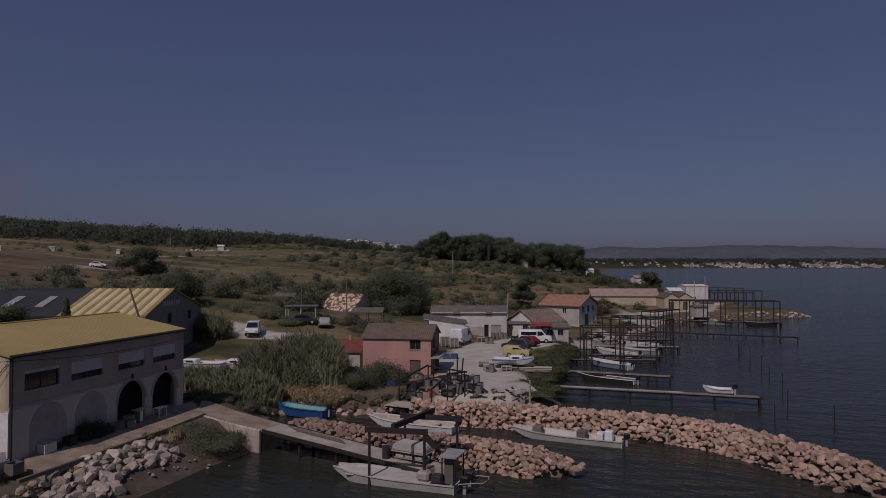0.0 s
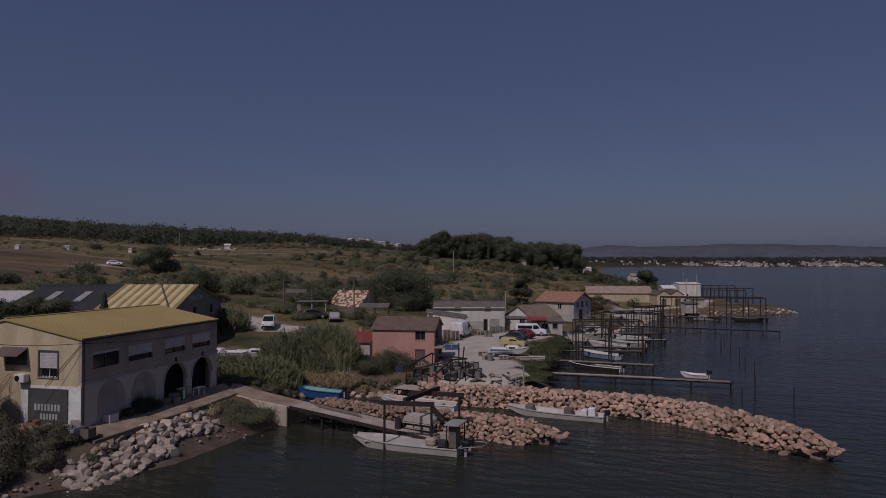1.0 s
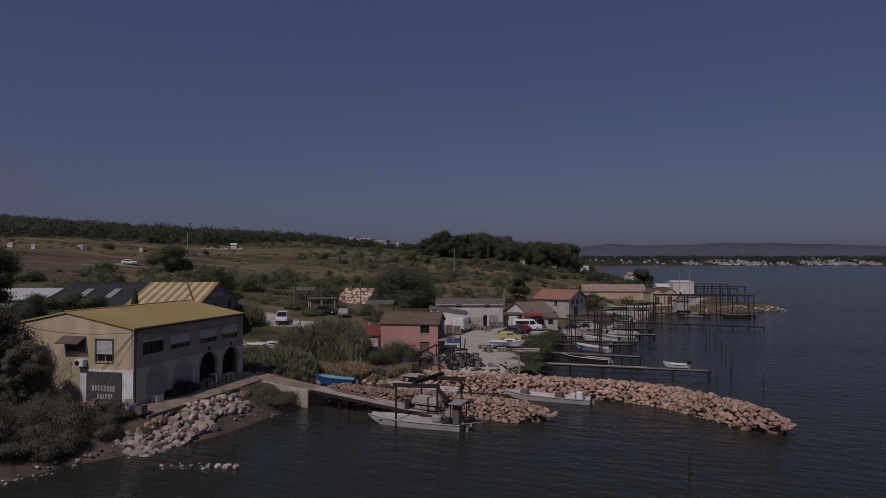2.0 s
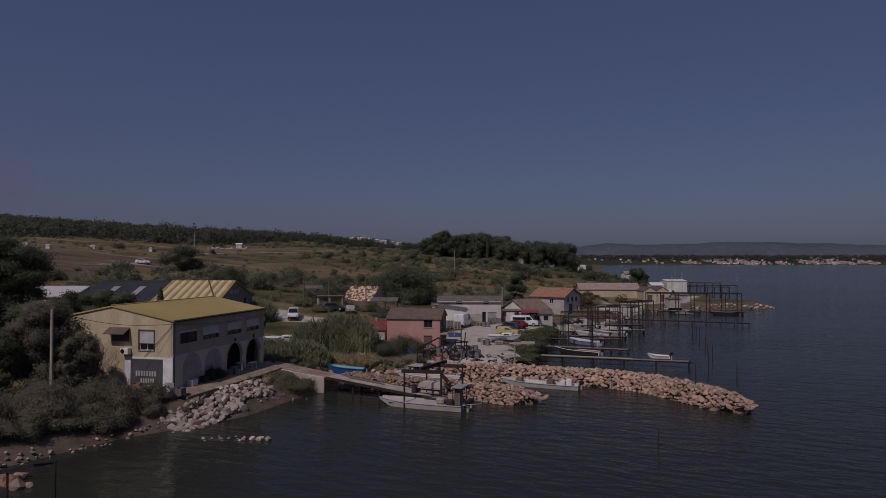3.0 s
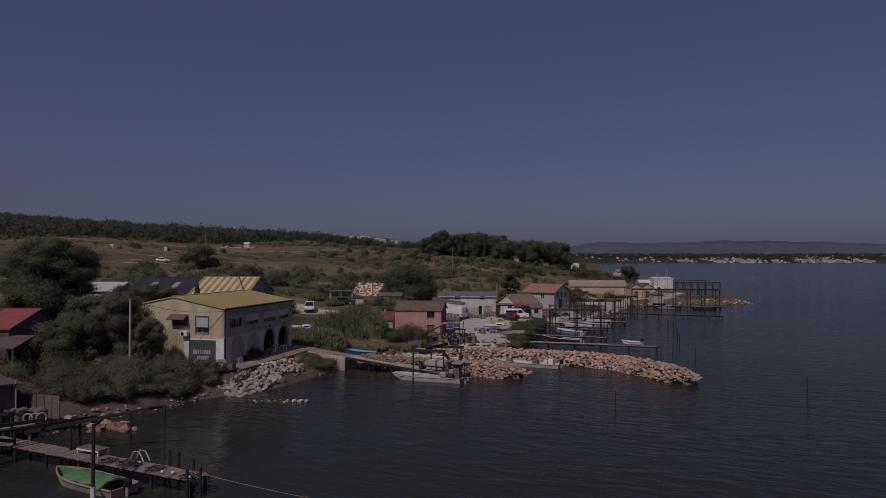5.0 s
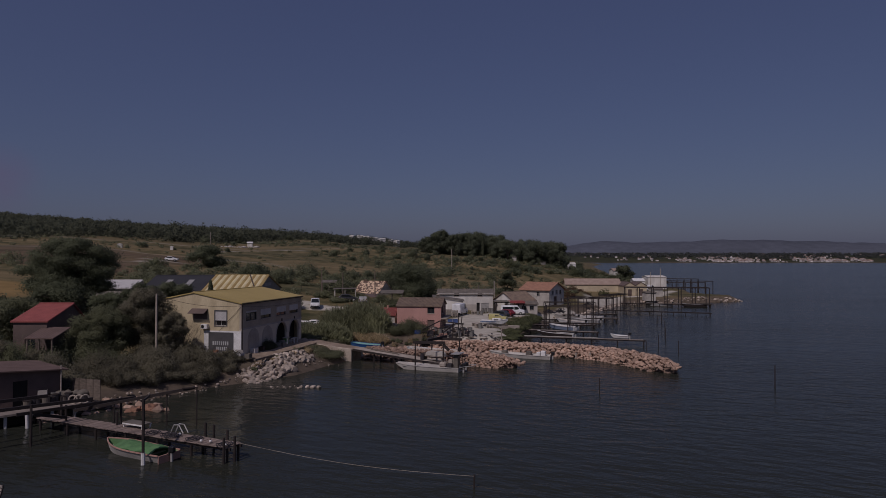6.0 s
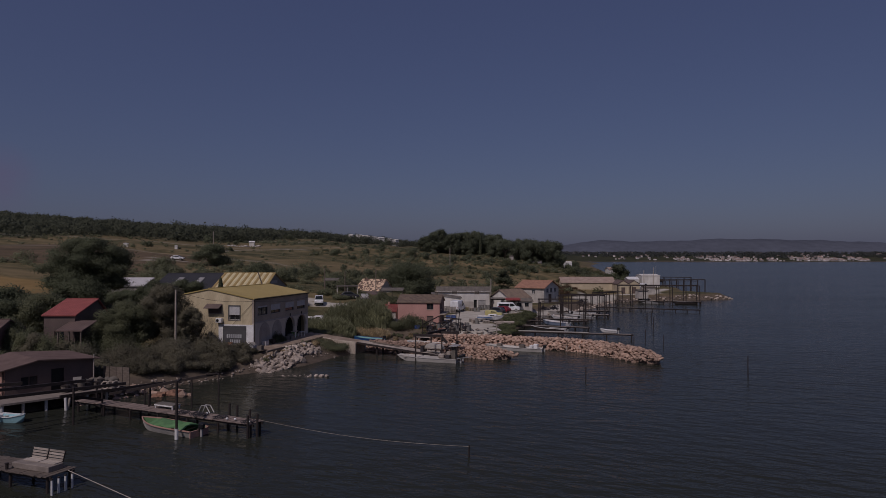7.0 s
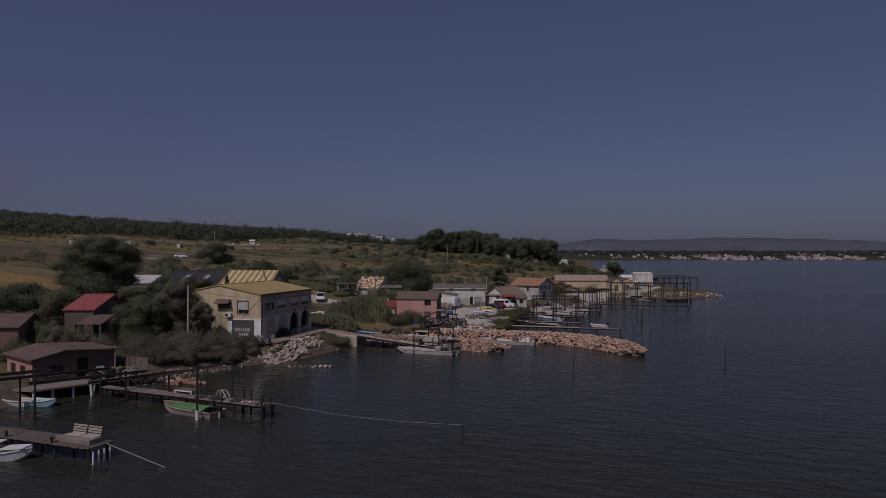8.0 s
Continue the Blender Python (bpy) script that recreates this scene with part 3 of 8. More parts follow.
def make_water():
    m = bpy.data.materials.new("lagoon_water")
    m.use_nodes = True
    n, ln = m.node_tree.nodes, m.node_tree.links
    bsdf = n["Principled BSDF"]
    bsdf.inputs["Base Color"].default_value = (0.028, 0.03, 0.0235, 1)
    bsdf.inputs["Roughness"].default_value = 0.15
    bsdf.inputs["IOR"].default_value = 1.33
    bsdf.inputs["Specular IOR Level"].default_value = 0.135
    tc = n.new("ShaderNodeTexCoord")
    heights = []
    for scale, stretch, weight, det in ((0.8, (0.55, 1.25, 1), 0.62, 3), (0.2, (0.65, 1.3, 1), 0.62, 2), (3.0, (0.8, 1.2, 1), 0.06, 2)):
        mp, t, w = n.new("ShaderNodeMapping"), n.new("ShaderNodeTexNoise"), n.new("ShaderNodeMath")
        mp.vector_type = "TEXTURE"
        mp.inputs["Scale"].default_value = [1 / v for v in stretch]
        mp.inputs["Rotation"].default_value = (0, 0, radians(-24))
        t.inputs["Scale"].default_value, t.inputs["Detail"].default_value = scale, det
        w.operation = "MULTIPLY"
        w.inputs[1].default_value = weight
        ln.new(tc.outputs["Object"], mp.inputs["Vector"])
        ln.new(mp.outputs["Vector"], t.inputs["Vector"])
        ln.new(t.outputs["Fac"], w.inputs[0])
        heights.append(w.outputs[0])
    a1, a2 = n.new("ShaderNodeMath"), n.new("ShaderNodeMath")
    ln.new(heights[0], a1.inputs[0])
    ln.new(heights[1], a1.inputs[1])
    ln.new(a1.outputs[0], a2.inputs[0])
    ln.new(heights[2], a2.inputs[1])
    b = n.new("ShaderNodeBump")
    b.inputs["Strength"].default_value, b.inputs["Distance"].default_value = 0.55, 0.5
    # calm lanes between the wind-ruffled stretches
    mp, lane, mr = n.new("ShaderNodeMapping"), n.new("ShaderNodeTexNoise"), n.new("ShaderNodeMapRange")
    mp.inputs["Scale"].default_value = (0.35, 1.6, 1)
    lane.inputs["Scale"].default_value, lane.inputs["Detail"].default_value = 0.02, 4
    mr.inputs["From Min"].default_value, mr.inputs["From Max"].default_value = 0.35, 0.65
    mr.inputs["To Min"].default_value, mr.inputs["To Max"].default_value = 0.32, 0.75
    ln.new(tc.outputs["Object"], mp.inputs["Vector"])
    ln.new(mp.outputs["Vector"], lane.inputs["Vector"])
    ln.new(lane.outputs["Fac"], mr.inputs["Value"])
    ln.new(mr.outputs["Result"], b.inputs["Strength"])
    ln.new(a2.outputs[0], b.inputs["Height"])
    ln.new(b.outputs["Normal"], bsdf.inputs["Normal"])
    bm = bmesh.new()
    box(bm, -4990, 4990, -4990, 4990, -30, 0)
    ob = new("water", mesh_of("water", bm, m))
    return tagged(ob, "dark rippled lagoon water", "water", kind="structure")


make_water()


# ---- buildings ----
def letter_bars(name, parent, m, x0, x1, z0, z1, count, material, rows=1):
    """Lettering that cannot be given: plain bars of its size."""
    step = (x1 - x0) / count
    for k in range(count):
        part(name, boxm(x0 + k * step, x0 + (k + 0.62) * step, -0.012, -0.004, z0, z1), material, parent, "", m)


def shutter_mesh(a, b, top, n):
    """A roller shutter of n slats hanging from its top edge."""
    prof = []
    for j in range(n):
        z = top - j * 0.095
        prof += [(0.02, z), (0.02, z - 0.08), (0.04, z - 0.085), (0.04, z - 0.095)]
    bm = bmesh.new()
    l, r = [bm.verts.new((a, y, z)) for y, z in prof], [bm.verts.new((b, y, z)) for y, z in prof]
    for i in range(len(prof) - 1):
        bm.faces.new((l[i], l[i + 1], r[i + 1], r[i]))
    lb, rb = [bm.verts.new((a, 0.07, z)) for z in (top, prof[-1][1])], [bm.verts.new((b, 0.07, z)) for z in (top, prof[-1][1])]
    bm.faces.new((lb[0], rb[0], rb[1], lb[1]))
    bm.faces.new((l[0], r[0], rb[0], lb[0]))
    bm.faces.new((l[-1], lb[1], rb[1], r[-1]))
    bmesh.ops.recalc_face_normals(bm, faces=bm.faces)
    return bm


def main_warehouse():
    WINDOWS = ((1.05, 3.65), (4.6, 7.35), (8.85, 11.6), (12.6, 15.3))
    ARCHES = ((8.8, 11.7), (12.55, 15.5))
    z0, L, W = 2.35, 16.35, 12.4
    holes = {
        "front": [(a, b, 3.75, 4.95, False) for a, b in WINDOWS] + [(a, b, -0.6, 2.85, True) for a, b in ARCHES],
        "start": [(W - 0.5 - 3.15, W - 0.5 - 1.68, 3.3, 5.05, False), (W - 0.5 - 6.0, W - 0.5 - 4.2, 4.05, 5.1, False)],
    }
    h, poses = house("warehouse", "cream two-storey warehouse with ochre metal roof and arched ground floor", "building", -24.6, 37.7, 76.9, L, W, z0, 8.25, 9.45,
                     M_CREAM, M_YELLOWROOF, holes, {"front": M_FRONTWALL, "back": M_GREYWALL}, over=0.12, pitch=0.3, depth=0.012)
    front, gable = poses["front"], poses["start"]
    for k in range(4):
        a, b = WINDOWS[k]
        w = window(h, front, a, b, 3.75, 4.95, 0.12, M_SIGN)
        drop = (0.25, 0.8, 0.85, 0.8)[k]
        part("roller_shutter", shutter_mesh(a, b, 4.95, int(drop * 10)), M_SHUTTER, w, "half-lowered white roller shutter")
    # string course and the paler ground-floor band
    part("string_course", boxm(0, L, -0.05, -0.003, 2.85, 3.02), M_GREYWALL, h, "", front)
    for k in range(2):
        a, b = ARCHES[k]
        bm = bmesh.new()
        r, cx = (b - a) / 2, (a + b) / 2
        out = [(cx + (r + 0.18) * math.cos(t), 2.85 - r + (r + 0.18) * math.sin(t)) for t in [i * math.pi / 16 for i in range(17)]]
        inn = [(cx + (r + 0.003) * math.cos(t), 2.85 - r + (r + 0.003) * math.sin(t)) for t in [i * math.pi / 16 for i in range(17)]]
        prism(bm, out + inn[::-1], -0.06, -0.004)
        bmesh.ops.recalc_face_normals(bm, faces=bm.faces)
        part("arch_surround", bm, M_GREYWALL, h, "", front)
        part("keystone", boxm(cx - 0.08, cx + 0.08, -0.12, -0.004, 2.98, 3.36, 0.03), M_STEEL, h, "dark lamp bracket above the arch", front)
        # two arches further along are walled up
        a2 = 1.6 + k * 3.5
        bm = bmesh.new()
        cx2 = a2 + 1.25
        pts = [(cx2 + 1.4 * math.cos(t), 1.4 + 1.4 * math.sin(t)) for t in [i * math.pi / 14 for i in range(15)]]
        prism(bm, [(cx2 + 1.4, 0.0), *pts, (cx2 - 1.4, 0.0)], -0.03, -0.003)
        bmesh.ops.recalc_face_normals(bm, faces=bm.faces)
        part("blind_arch", bm, M_BLINDARCH, h, "walled-up arch with dark grey infill", front)
    # flat black panel close behind the arches, painted shade instead of a room
    part("door_recess", boxm(0.5, L - 0.5, 0.85, 0.95, -0.6, 5.6), M_ROOMSHADE, h, "near-black panel painted as the shade behind the arches")
    # gable end: shutter window, awning, gate with lettering, white base
    gl = W - 0.5
    a, b = gl - 3.15, gl - 1.68
    w = window(h, gable, a, b, 3.3, 5.05, 0.12)
    part("roller_shutter", shutter_mesh(a, b, 5.05, 12), M_SHUTTER, w, "half-lowered white roller shutter")
    bm = bmesh.new()
    for j in range(12):
        cx = a + (b - a) * (j + 0.5) / 12
        box(bm, cx - 0.015, cx + 0.015, -0.03, 0.0, 3.32, 3.9)
    box(bm, a, b, -0.035, 0.0, 3.88, 3.93)
    part("railing", bm, M_STEEL, w, "dark metal window railing")
    bm = bmesh.new()
    for q in ((a - 0.12, a, 3.2, 5.15), (b, b + 0.12, 3.2, 5.15), (a, b, 5.05, 5.15), (a, b, 3.2, 3.3)):
        box(bm, q[0], q[1], -0.04, -0.003, q[2], q[3])
    part("window_surround", bm, M_SIGN, w, "dark window surround")
    a, b = gl - 6.0, gl - 4.2
    w = window(h, gable, a, b, 4.05, 5.1, 0.12, M_SIGN)
    bm = bmesh.new()
    prism(bm, [(0, 0), (0.9, -0.5), (0.9, -0.56), (0, -0.06)], a - 0.25, b + 0.1, Matrix(((0, 1, 0, 0), (-1, 0, 0, 0), (0, 0, 1, 5.3), (0, 0, 0, 1))))
    bmesh.ops.recalc_face_normals(bm, faces=bm.faces)
    part("awning", bm, M_SHADYWALL, w, "brown pitched window awning")
    part("lowered_shutter", boxm(a, b, 0.0, 0.06, 4.05, 5.05), M_SHADYWALL, w, "brown closed shutter")
    part("white_base", boxm(gl - 4.6, gl + 0.25, -0.035, -0.003, -0.6, 2.72), M_WHITEPAINT, h, "white painted wall base", gable)
    g = part("gate", boxm(gl - 3.95, gl - 0.75, -0.12, -0.04, -0.1, 2.55, 0.01), M_SIGN, h, "dark grey gate with lettering", gable)
    letter_bars("lettering", g, pose(0, -0.12, 0), gl - 3.4, gl - 1.25, 1.05, 1.5, 8, M_LETTER)
    letter_bars("lettering", g, pose(0, -0.12, 0), gl - 2.9, gl - 1.45, 0.45, 0.85, 6, M_LETTER)
    ac = part("air_conditioner", boxm(gl - 4.75, gl - 3.95, -0.5, -0.05, 2.95, 3.5, 0.02), M_WHITEPAINT, h, "white outdoor air conditioner", gable)
    part("grille", tubem((gl - 4.5, -0.52, 3.22), (gl - 4.5, -0.5, 3.22), 0.2, n=16), M_BLACK, ac)
    bm = bmesh.new()
    pts = [Vector((gl + 0.2, -0.06, 5.55)), Vector((gl - 1.2, -0.1, 4.1)), Vector((gl - 2.6, -0.1, 2.7))]
    for p, q in zip(pts, pts[1:]):
        tube(bm, p, q, 0.02, n=5)
    part("cable", bm, M_BLACK, h, "black cable", gable)
    part("gutter", boxm(-0.1, L + 0.1, -0.24, -0.13, 5.83, 5.93), M_STEEL, h)
    part("downpipe", tubem((0.12, -0.08, -0.2), (0.12, -0.08, 5.8), 0.05), M_STEEL, h)
    return h


main_warehouse()


def dark_sheds():
    # dark shed and striped shed stand end to end
    h, p = house("dark_shed", "long shed with dark grey sheet roof and skylights", "shed", -51.5, 71, 0, 10.4, 17, 4.2, 8.0, 10.55, M_CREAM, M_DARKROOF, {"front": [(8.2, 9.8, 1.6, 2.9, False)]}, over=0.3, ridge_at=0.44, pitch=0.5, depth=0.03)
    window(h, p["front"], 8.2, 9.8, 1.6, 2.9, 0.12, M_SIGN)
    for a in (2.8, 6.5):
        bm = bmesh.new()
        k = (10.55 - 8.0) / 7.5
        for q0, q1 in (((a, 2.0), (a + 0.95, 5.0)),):
            v = [bm.verts.new((x, y, 3.8 + k * y + 0.2)) for x, y in ((q0[0], q0[1]), (q1[0], q0[1]), (q1[0], q1[1]), (q0[0], q1[1]))]
            f = bm.faces.new(v)
            r = bmesh.ops.extrude_face_region(bm, geom=[f])
            for e in r["geom"]:
                if isinstance(e, bmesh.types.BMVert):
                    e.co.z += 0.07
        bmesh.ops.recalc_face_normals(bm, faces=bm.faces)
        part("skylight", bm, M_ALU, h, "pale translucent skylight")
    holes = {"end": [(5.9, 7.1, 2.5, 3.7, False), (12.0, 13.2, 2.5, 3.7, False)], "front": [(1.0, 2.4, 1.8, 2.7, False)]}
    h, p = house("striped_shed", "shed with ochre striped sheet roof and dark blue gable", "shed", -41.05, 71, 0, 9.1, 17, 4.2, 8.0, 10.6, M_CREAM, [M_OCHRESTRIPE, M_YELLOWSTRIPE], holes,
                 {"end": M_DARKWALL}, over=0.25, ridge_at=0.44, pitch=0.55, depth=0.07, cols=lambda i: i % 2)
    for a, b, lo, hi in ((5.9, 7.1, 2.5, 3.7), (12.0, 13.2, 2.5, 3.7)):
        window(h, p["end"], a, b, lo, hi, 0.12, M_SIGN)
    window(h, p["front"], 1.0, 2.4, 1.8, 2.7, 0.12, M_SIGN)
    letter_bars("lettering", h, p["end"], 4.9, 9.6, 4.6, 5.15, 7, M_LETTER)
    h, p = house("pale_shed", "low shed with white sheet roof behind the trees", "shed", -74.5, 80.5, 0, 17.0, 5.5, 6.0, 8.2, 9.5, M_OLDWALL, M_SHUTTER, {}, over=0.3, ridge_at=0.85, pitch=0.6, depth=0.03)


dark_sheds()


def pink_house():
    z0 = 1.7
    holes = {"front": [(5.2, 6.4, 2.7, 3.75, False), (5.2, 6.4, -0.6, 1.6, False)], "end": [(1.2, 2.4, 2.6, 3.8, False), (3.2, 4.3, 0.2, 1.4, False), (4.7, 5.7, -0.6, 1.5, False)]}
    # the end wall's shade is painted in as a darkened pink
    h, p = house("pink_house", "two-storey pink rendered fisherman's house with brown tiled roof", "house", -8.5, 71.9, -8.0, 7.5, 6.4, z0, 5.6, 6.7, M_PINK, M_BROWNTILE, holes, {"end": M_SHADYREDBROWN}, over=0.2, pitch=0.22, depth=0.06)
    window(h, p["front"], 5.2, 6.4, 2.7, 3.75, 0.12, M_SHADYWALL)
    window(h, p["end"], 1.2, 2.4, 2.6, 3.8, 0.12, M_SHADYWALL)
    window(h, p["end"], 3.2, 4.3, 0.2, 1.4, 0.12, M_SHADYWALL)
    part("door", boxm(5.2, 6.4, 0.12, 0.18, -0.6, 1.6), M_SHADYWALL, h, "dark brown door", p["front"])
    part("door", boxm(4.7, 5.7, 0.12, 0.18, -0.6, 1.5), M_SHADYWALL, h, "dark brown door", p["end"])
    part("canopy", boxm(-0.3, 5.6, -1.0, -0.003, 1.75, 1.95, 0.02), M_CONCRETE, h, "concrete canopy slab", p["end"])
    c = part("chimney", boxm(6.3, 6.75, 3.0, 3.45, 4.6, 5.65, 0.02), M_GREYTILE, h, "")
    part("chimney_cap", boxm(6.22, 6.83, 2.92, 3.53, 5.66, 5.75), M_CONCRETE, c)
    h, p = house("red_roofed_annexe", "low annexe with red tiled roof against the pink house", "shed", -12.6, 73.6, -8, 3.7, 4.0, 1.9, 3.9, 4.9, M_OLDWALL, M_REDTILE, {}, over=0.2, pitch=0.22, depth=0.06)
    part("chimney", boxm(1.9, 2.2, 1.8, 2.1, 2.6, 3.6), M_PINKPANEL, h)


pink_house()


def white_house():
    holes = {"front": [(3.6, 4.7, 3.5, 4.1, False), (8.9, 9.9, 3.5, 4.1, False), (8.65, 9.35, -0.6, 2.05, False), (9.7, 11.4, -0.6, 2.0, False)]}
    h, p = house("white_workshop", "long white rendered workshop with grey sheet roof", "building", -1.5, 108.1, -2.0, 12.3, 7.0, 1.75, 5.6, 6.6, M_WHITEWALL, M_GREYTILE, holes, over=0.25, pitch=0.3, depth=0.04)
    for a, b, lo, hi in ((3.6, 4.7, 3.5, 4.1), (8.9, 9.9, 3.5, 4.1)):
        window(h, p["front"], a, b, lo, hi, 0.12, M_SIGN)
    # black sheet in the opening stands for the shade inside
    part("dark_doorway", boxm(8.65, 9.35, 0.2, 0.25, -0.6, 2.05), M_ROOMSHADE, h, "near-black panel painted as the shade of an open doorway", p["front"])
    part("sliding_door", boxm(9.7, 11.4, 0.08, 0.14, -0.6, 2.0, 0.01), M_ALU, h, "grey sliding door", p["front"])
    part("chimney", tubem((9.2, 3.3, 4.9), (9.2, 3.3, 5.7), 0.12), M_GREYTILE, h)
    part("plinth", boxm(6.3, 8.6, -0.06, -0.003, -0.6, 1.7), M_OLDWALL, h, "stained lower wall", p["front"])
    # lean-to in front
    h = thing("lean_to", "white lean-to shed with sloping grey sheet roof", "shed", pose(-2.5, 100.4, 1.8))
    bm = wall_mesh(6.3, -0.6, 2.75, 0.2, [(5.2, 6.0, 0.2, 1.5, False)], [(6.3, 2.77), (0, 3.7)])
    part("wall", bm, M_WHITEWALL, h)
    part("wall", wall_mesh(6.4, -0.6, 2.75, 0.2), M_WHITEWALL, h, "", pose(6.3, 0.2, 0, 0, 0, 90))
    part("wall", wall_mesh(6.4, -0.6, 3.68, 0.2), M_WHITEWALL, h, "", pose(0, 6.6, 0, 0, 0, -90))
    part("roof", prism(bmesh.new(), [(-0.25, 3.78), (6.65, 2.78), (6.65, 2.9), (-0.25, 3.9)], -0.25, 6.6), M_GREYTILE, h)
    # the opening's inner shade is a black sheet
    part("doorway", boxm(5.2, 6.0, 0.1, 0.15, 0.2, 1.5), M_ROOMSHADE, h)


white_house()


def shelter_house():
    h, p = house("boat_shelter_house", "white gabled boat house with brown tiled roof and open shelter", "house", 15.3, 105.4, 40, 7.0, 6.5, 1.75, 4.2, 6.1, M_WHITEWALL, M_BROWNTILE, {"front": [(0.6, 1.8, -0.6, 2.0, False)]}, over=0.3, pitch=0.25, depth=0.05)
    part("door", boxm(0.6, 1.8, 0.12, 0.18, -0.6, 2.0), M_SHADYWALL, h, "", p["front"])
    # open shelter with posts and a red awning
    s = thing("open_shelter", "open-fronted timber shelter with flat roof beside the boat house", "shelter", pose(11.0, 102.8, 1.75))
    for x in (0.1, 2.4, 4.9, 6.0):
        for y in (0.1, 3.6):
            part("post", boxm(x - 0.09, x + 0.09, y - 0.09, y + 0.09, -0.4, 2.55), M_STEEL, s)
    part("roof", boxm(-0.3, 2.9, -0.3, 4.0, 2.56, 2.7, 0.02), M_GREYTILE, s)
    part("beam", beamm((-0.2, 0.1, 2.45), (6.2, 0.1, 2.45), 0.12, 0.2), M_STEEL, s)
    bm = bmesh.new()
    prism(bm, [(3.0, 2.72), (6.3, 2.62), (6.3, 2.3), (3.0, 2.3)], -0.6, -0.52)
    box(bm, 3.0, 6.3, -0.5, 3.0, 2.64, 2.7)
    part("awning", bm, M_REDAWNING, s, "faded red awning")
    # low flat extension
    e, p = house("stone_hut", "low stone hut with flat grey roof", "hut", 15.9, 104.2, 4, 4.4, 3.0, 1.75, 3.7, 4.2, M_OLDWALL, M_GREYTILE, {"front": [(0.9, 1.9, 0.7, 1.6, False), (2.7, 3.6, 0.7, 1.6, False)]}, over=0.25, pitch=0.3)
    window(e, p["front"], 0.9, 1.9, 0.7, 1.6, 0.1, M_SIGN)
    window(e, p["front"], 2.7, 3.6, 0.7, 1.6, 0.1, M_SIGN)


shelter_house()


def tiled_house():
    holes = {"front": [(4.6, 5.5, 2.0, 3.2, False)], "end": [(1.2, 2.5, 2.35, 3.5, False), (3.4, 4.8, 2.35, 3.6, False), (5.7, 7.0, 2.35, 3.5, False), (2.3, 4.2, -0.6, 1.95, False), (6.4, 7.4, 0.3, 1.3, False)]}
    # the end gable's whiter render paints in light that its shaded side lacks
    h, p = house("tiled_house", "two-storey white house with orange tiled roof above the docks", "house", 19.97, 131.1, -36, 8.2, 8.7, 2.1, 5.75, 7.45, M_OLDWALL, M_ORANGETILE, holes, {"end": M_WHITEWALL}, over=0.45, pitch=0.28, depth=0.06)
    for a, b, lo, hi, _ in holes["end"][:3] + holes["end"][4:]:
        window(h, p["end"], a, b, lo, hi, 0.12)
    window(h, p["front"], 4.6, 5.5, 2.0, 3.2, 0.12)
    part("door", boxm(2.3, 4.2, 0.12, 0.18, -0.6, 1.95), M_SHADYWALL, h, "dark brown garage door", p["end"])


tiled_house()


def old_house():
    h, p = house("old_farmhouse", "old stone house with mottled pale and brown tiled roof", "house", -21.8, 119.6, -28, 6.9, 7.0, 3.4, 5.5, 8.1, M_OLDWALL, M_OLDTILE, {"end": [(2.0, 3.0, 1.5, 2.7, False)]}, over=0.25, pitch=0.3, depth=0.07)
    window(h, p["end"], 2.0, 3.0, 1.5, 2.7, 0.12)
    part("chimney", boxm(0.6, 1.1, 3.3, 3.8, 4.4, 5.2), M_OLDTILE, h)
    s = thing("porch", "brown sheet porch roof on posts before the old house", "porch", pose(-23.0, 111.6, 3.2, 0, 0, -12))
    part("roof", roof_mesh(0, 8, 0, 1.75, 4.2, 2.3, 0.1, 0.4, 0.03), M_SHADYWALL, s)
    for x in (0.3, 2.8, 5.3, 7.7):
        part("post", boxm(x - 0.08, x + 0.08, 0.2, 0.36, -0.4, 1.66), M_WHITEPAINT, s)


old_house()


M_PALEROOF = mat("pale_tiles", (0.36, 0.27, 0.215), (0.28, 0.20, 0.16), 0.8)


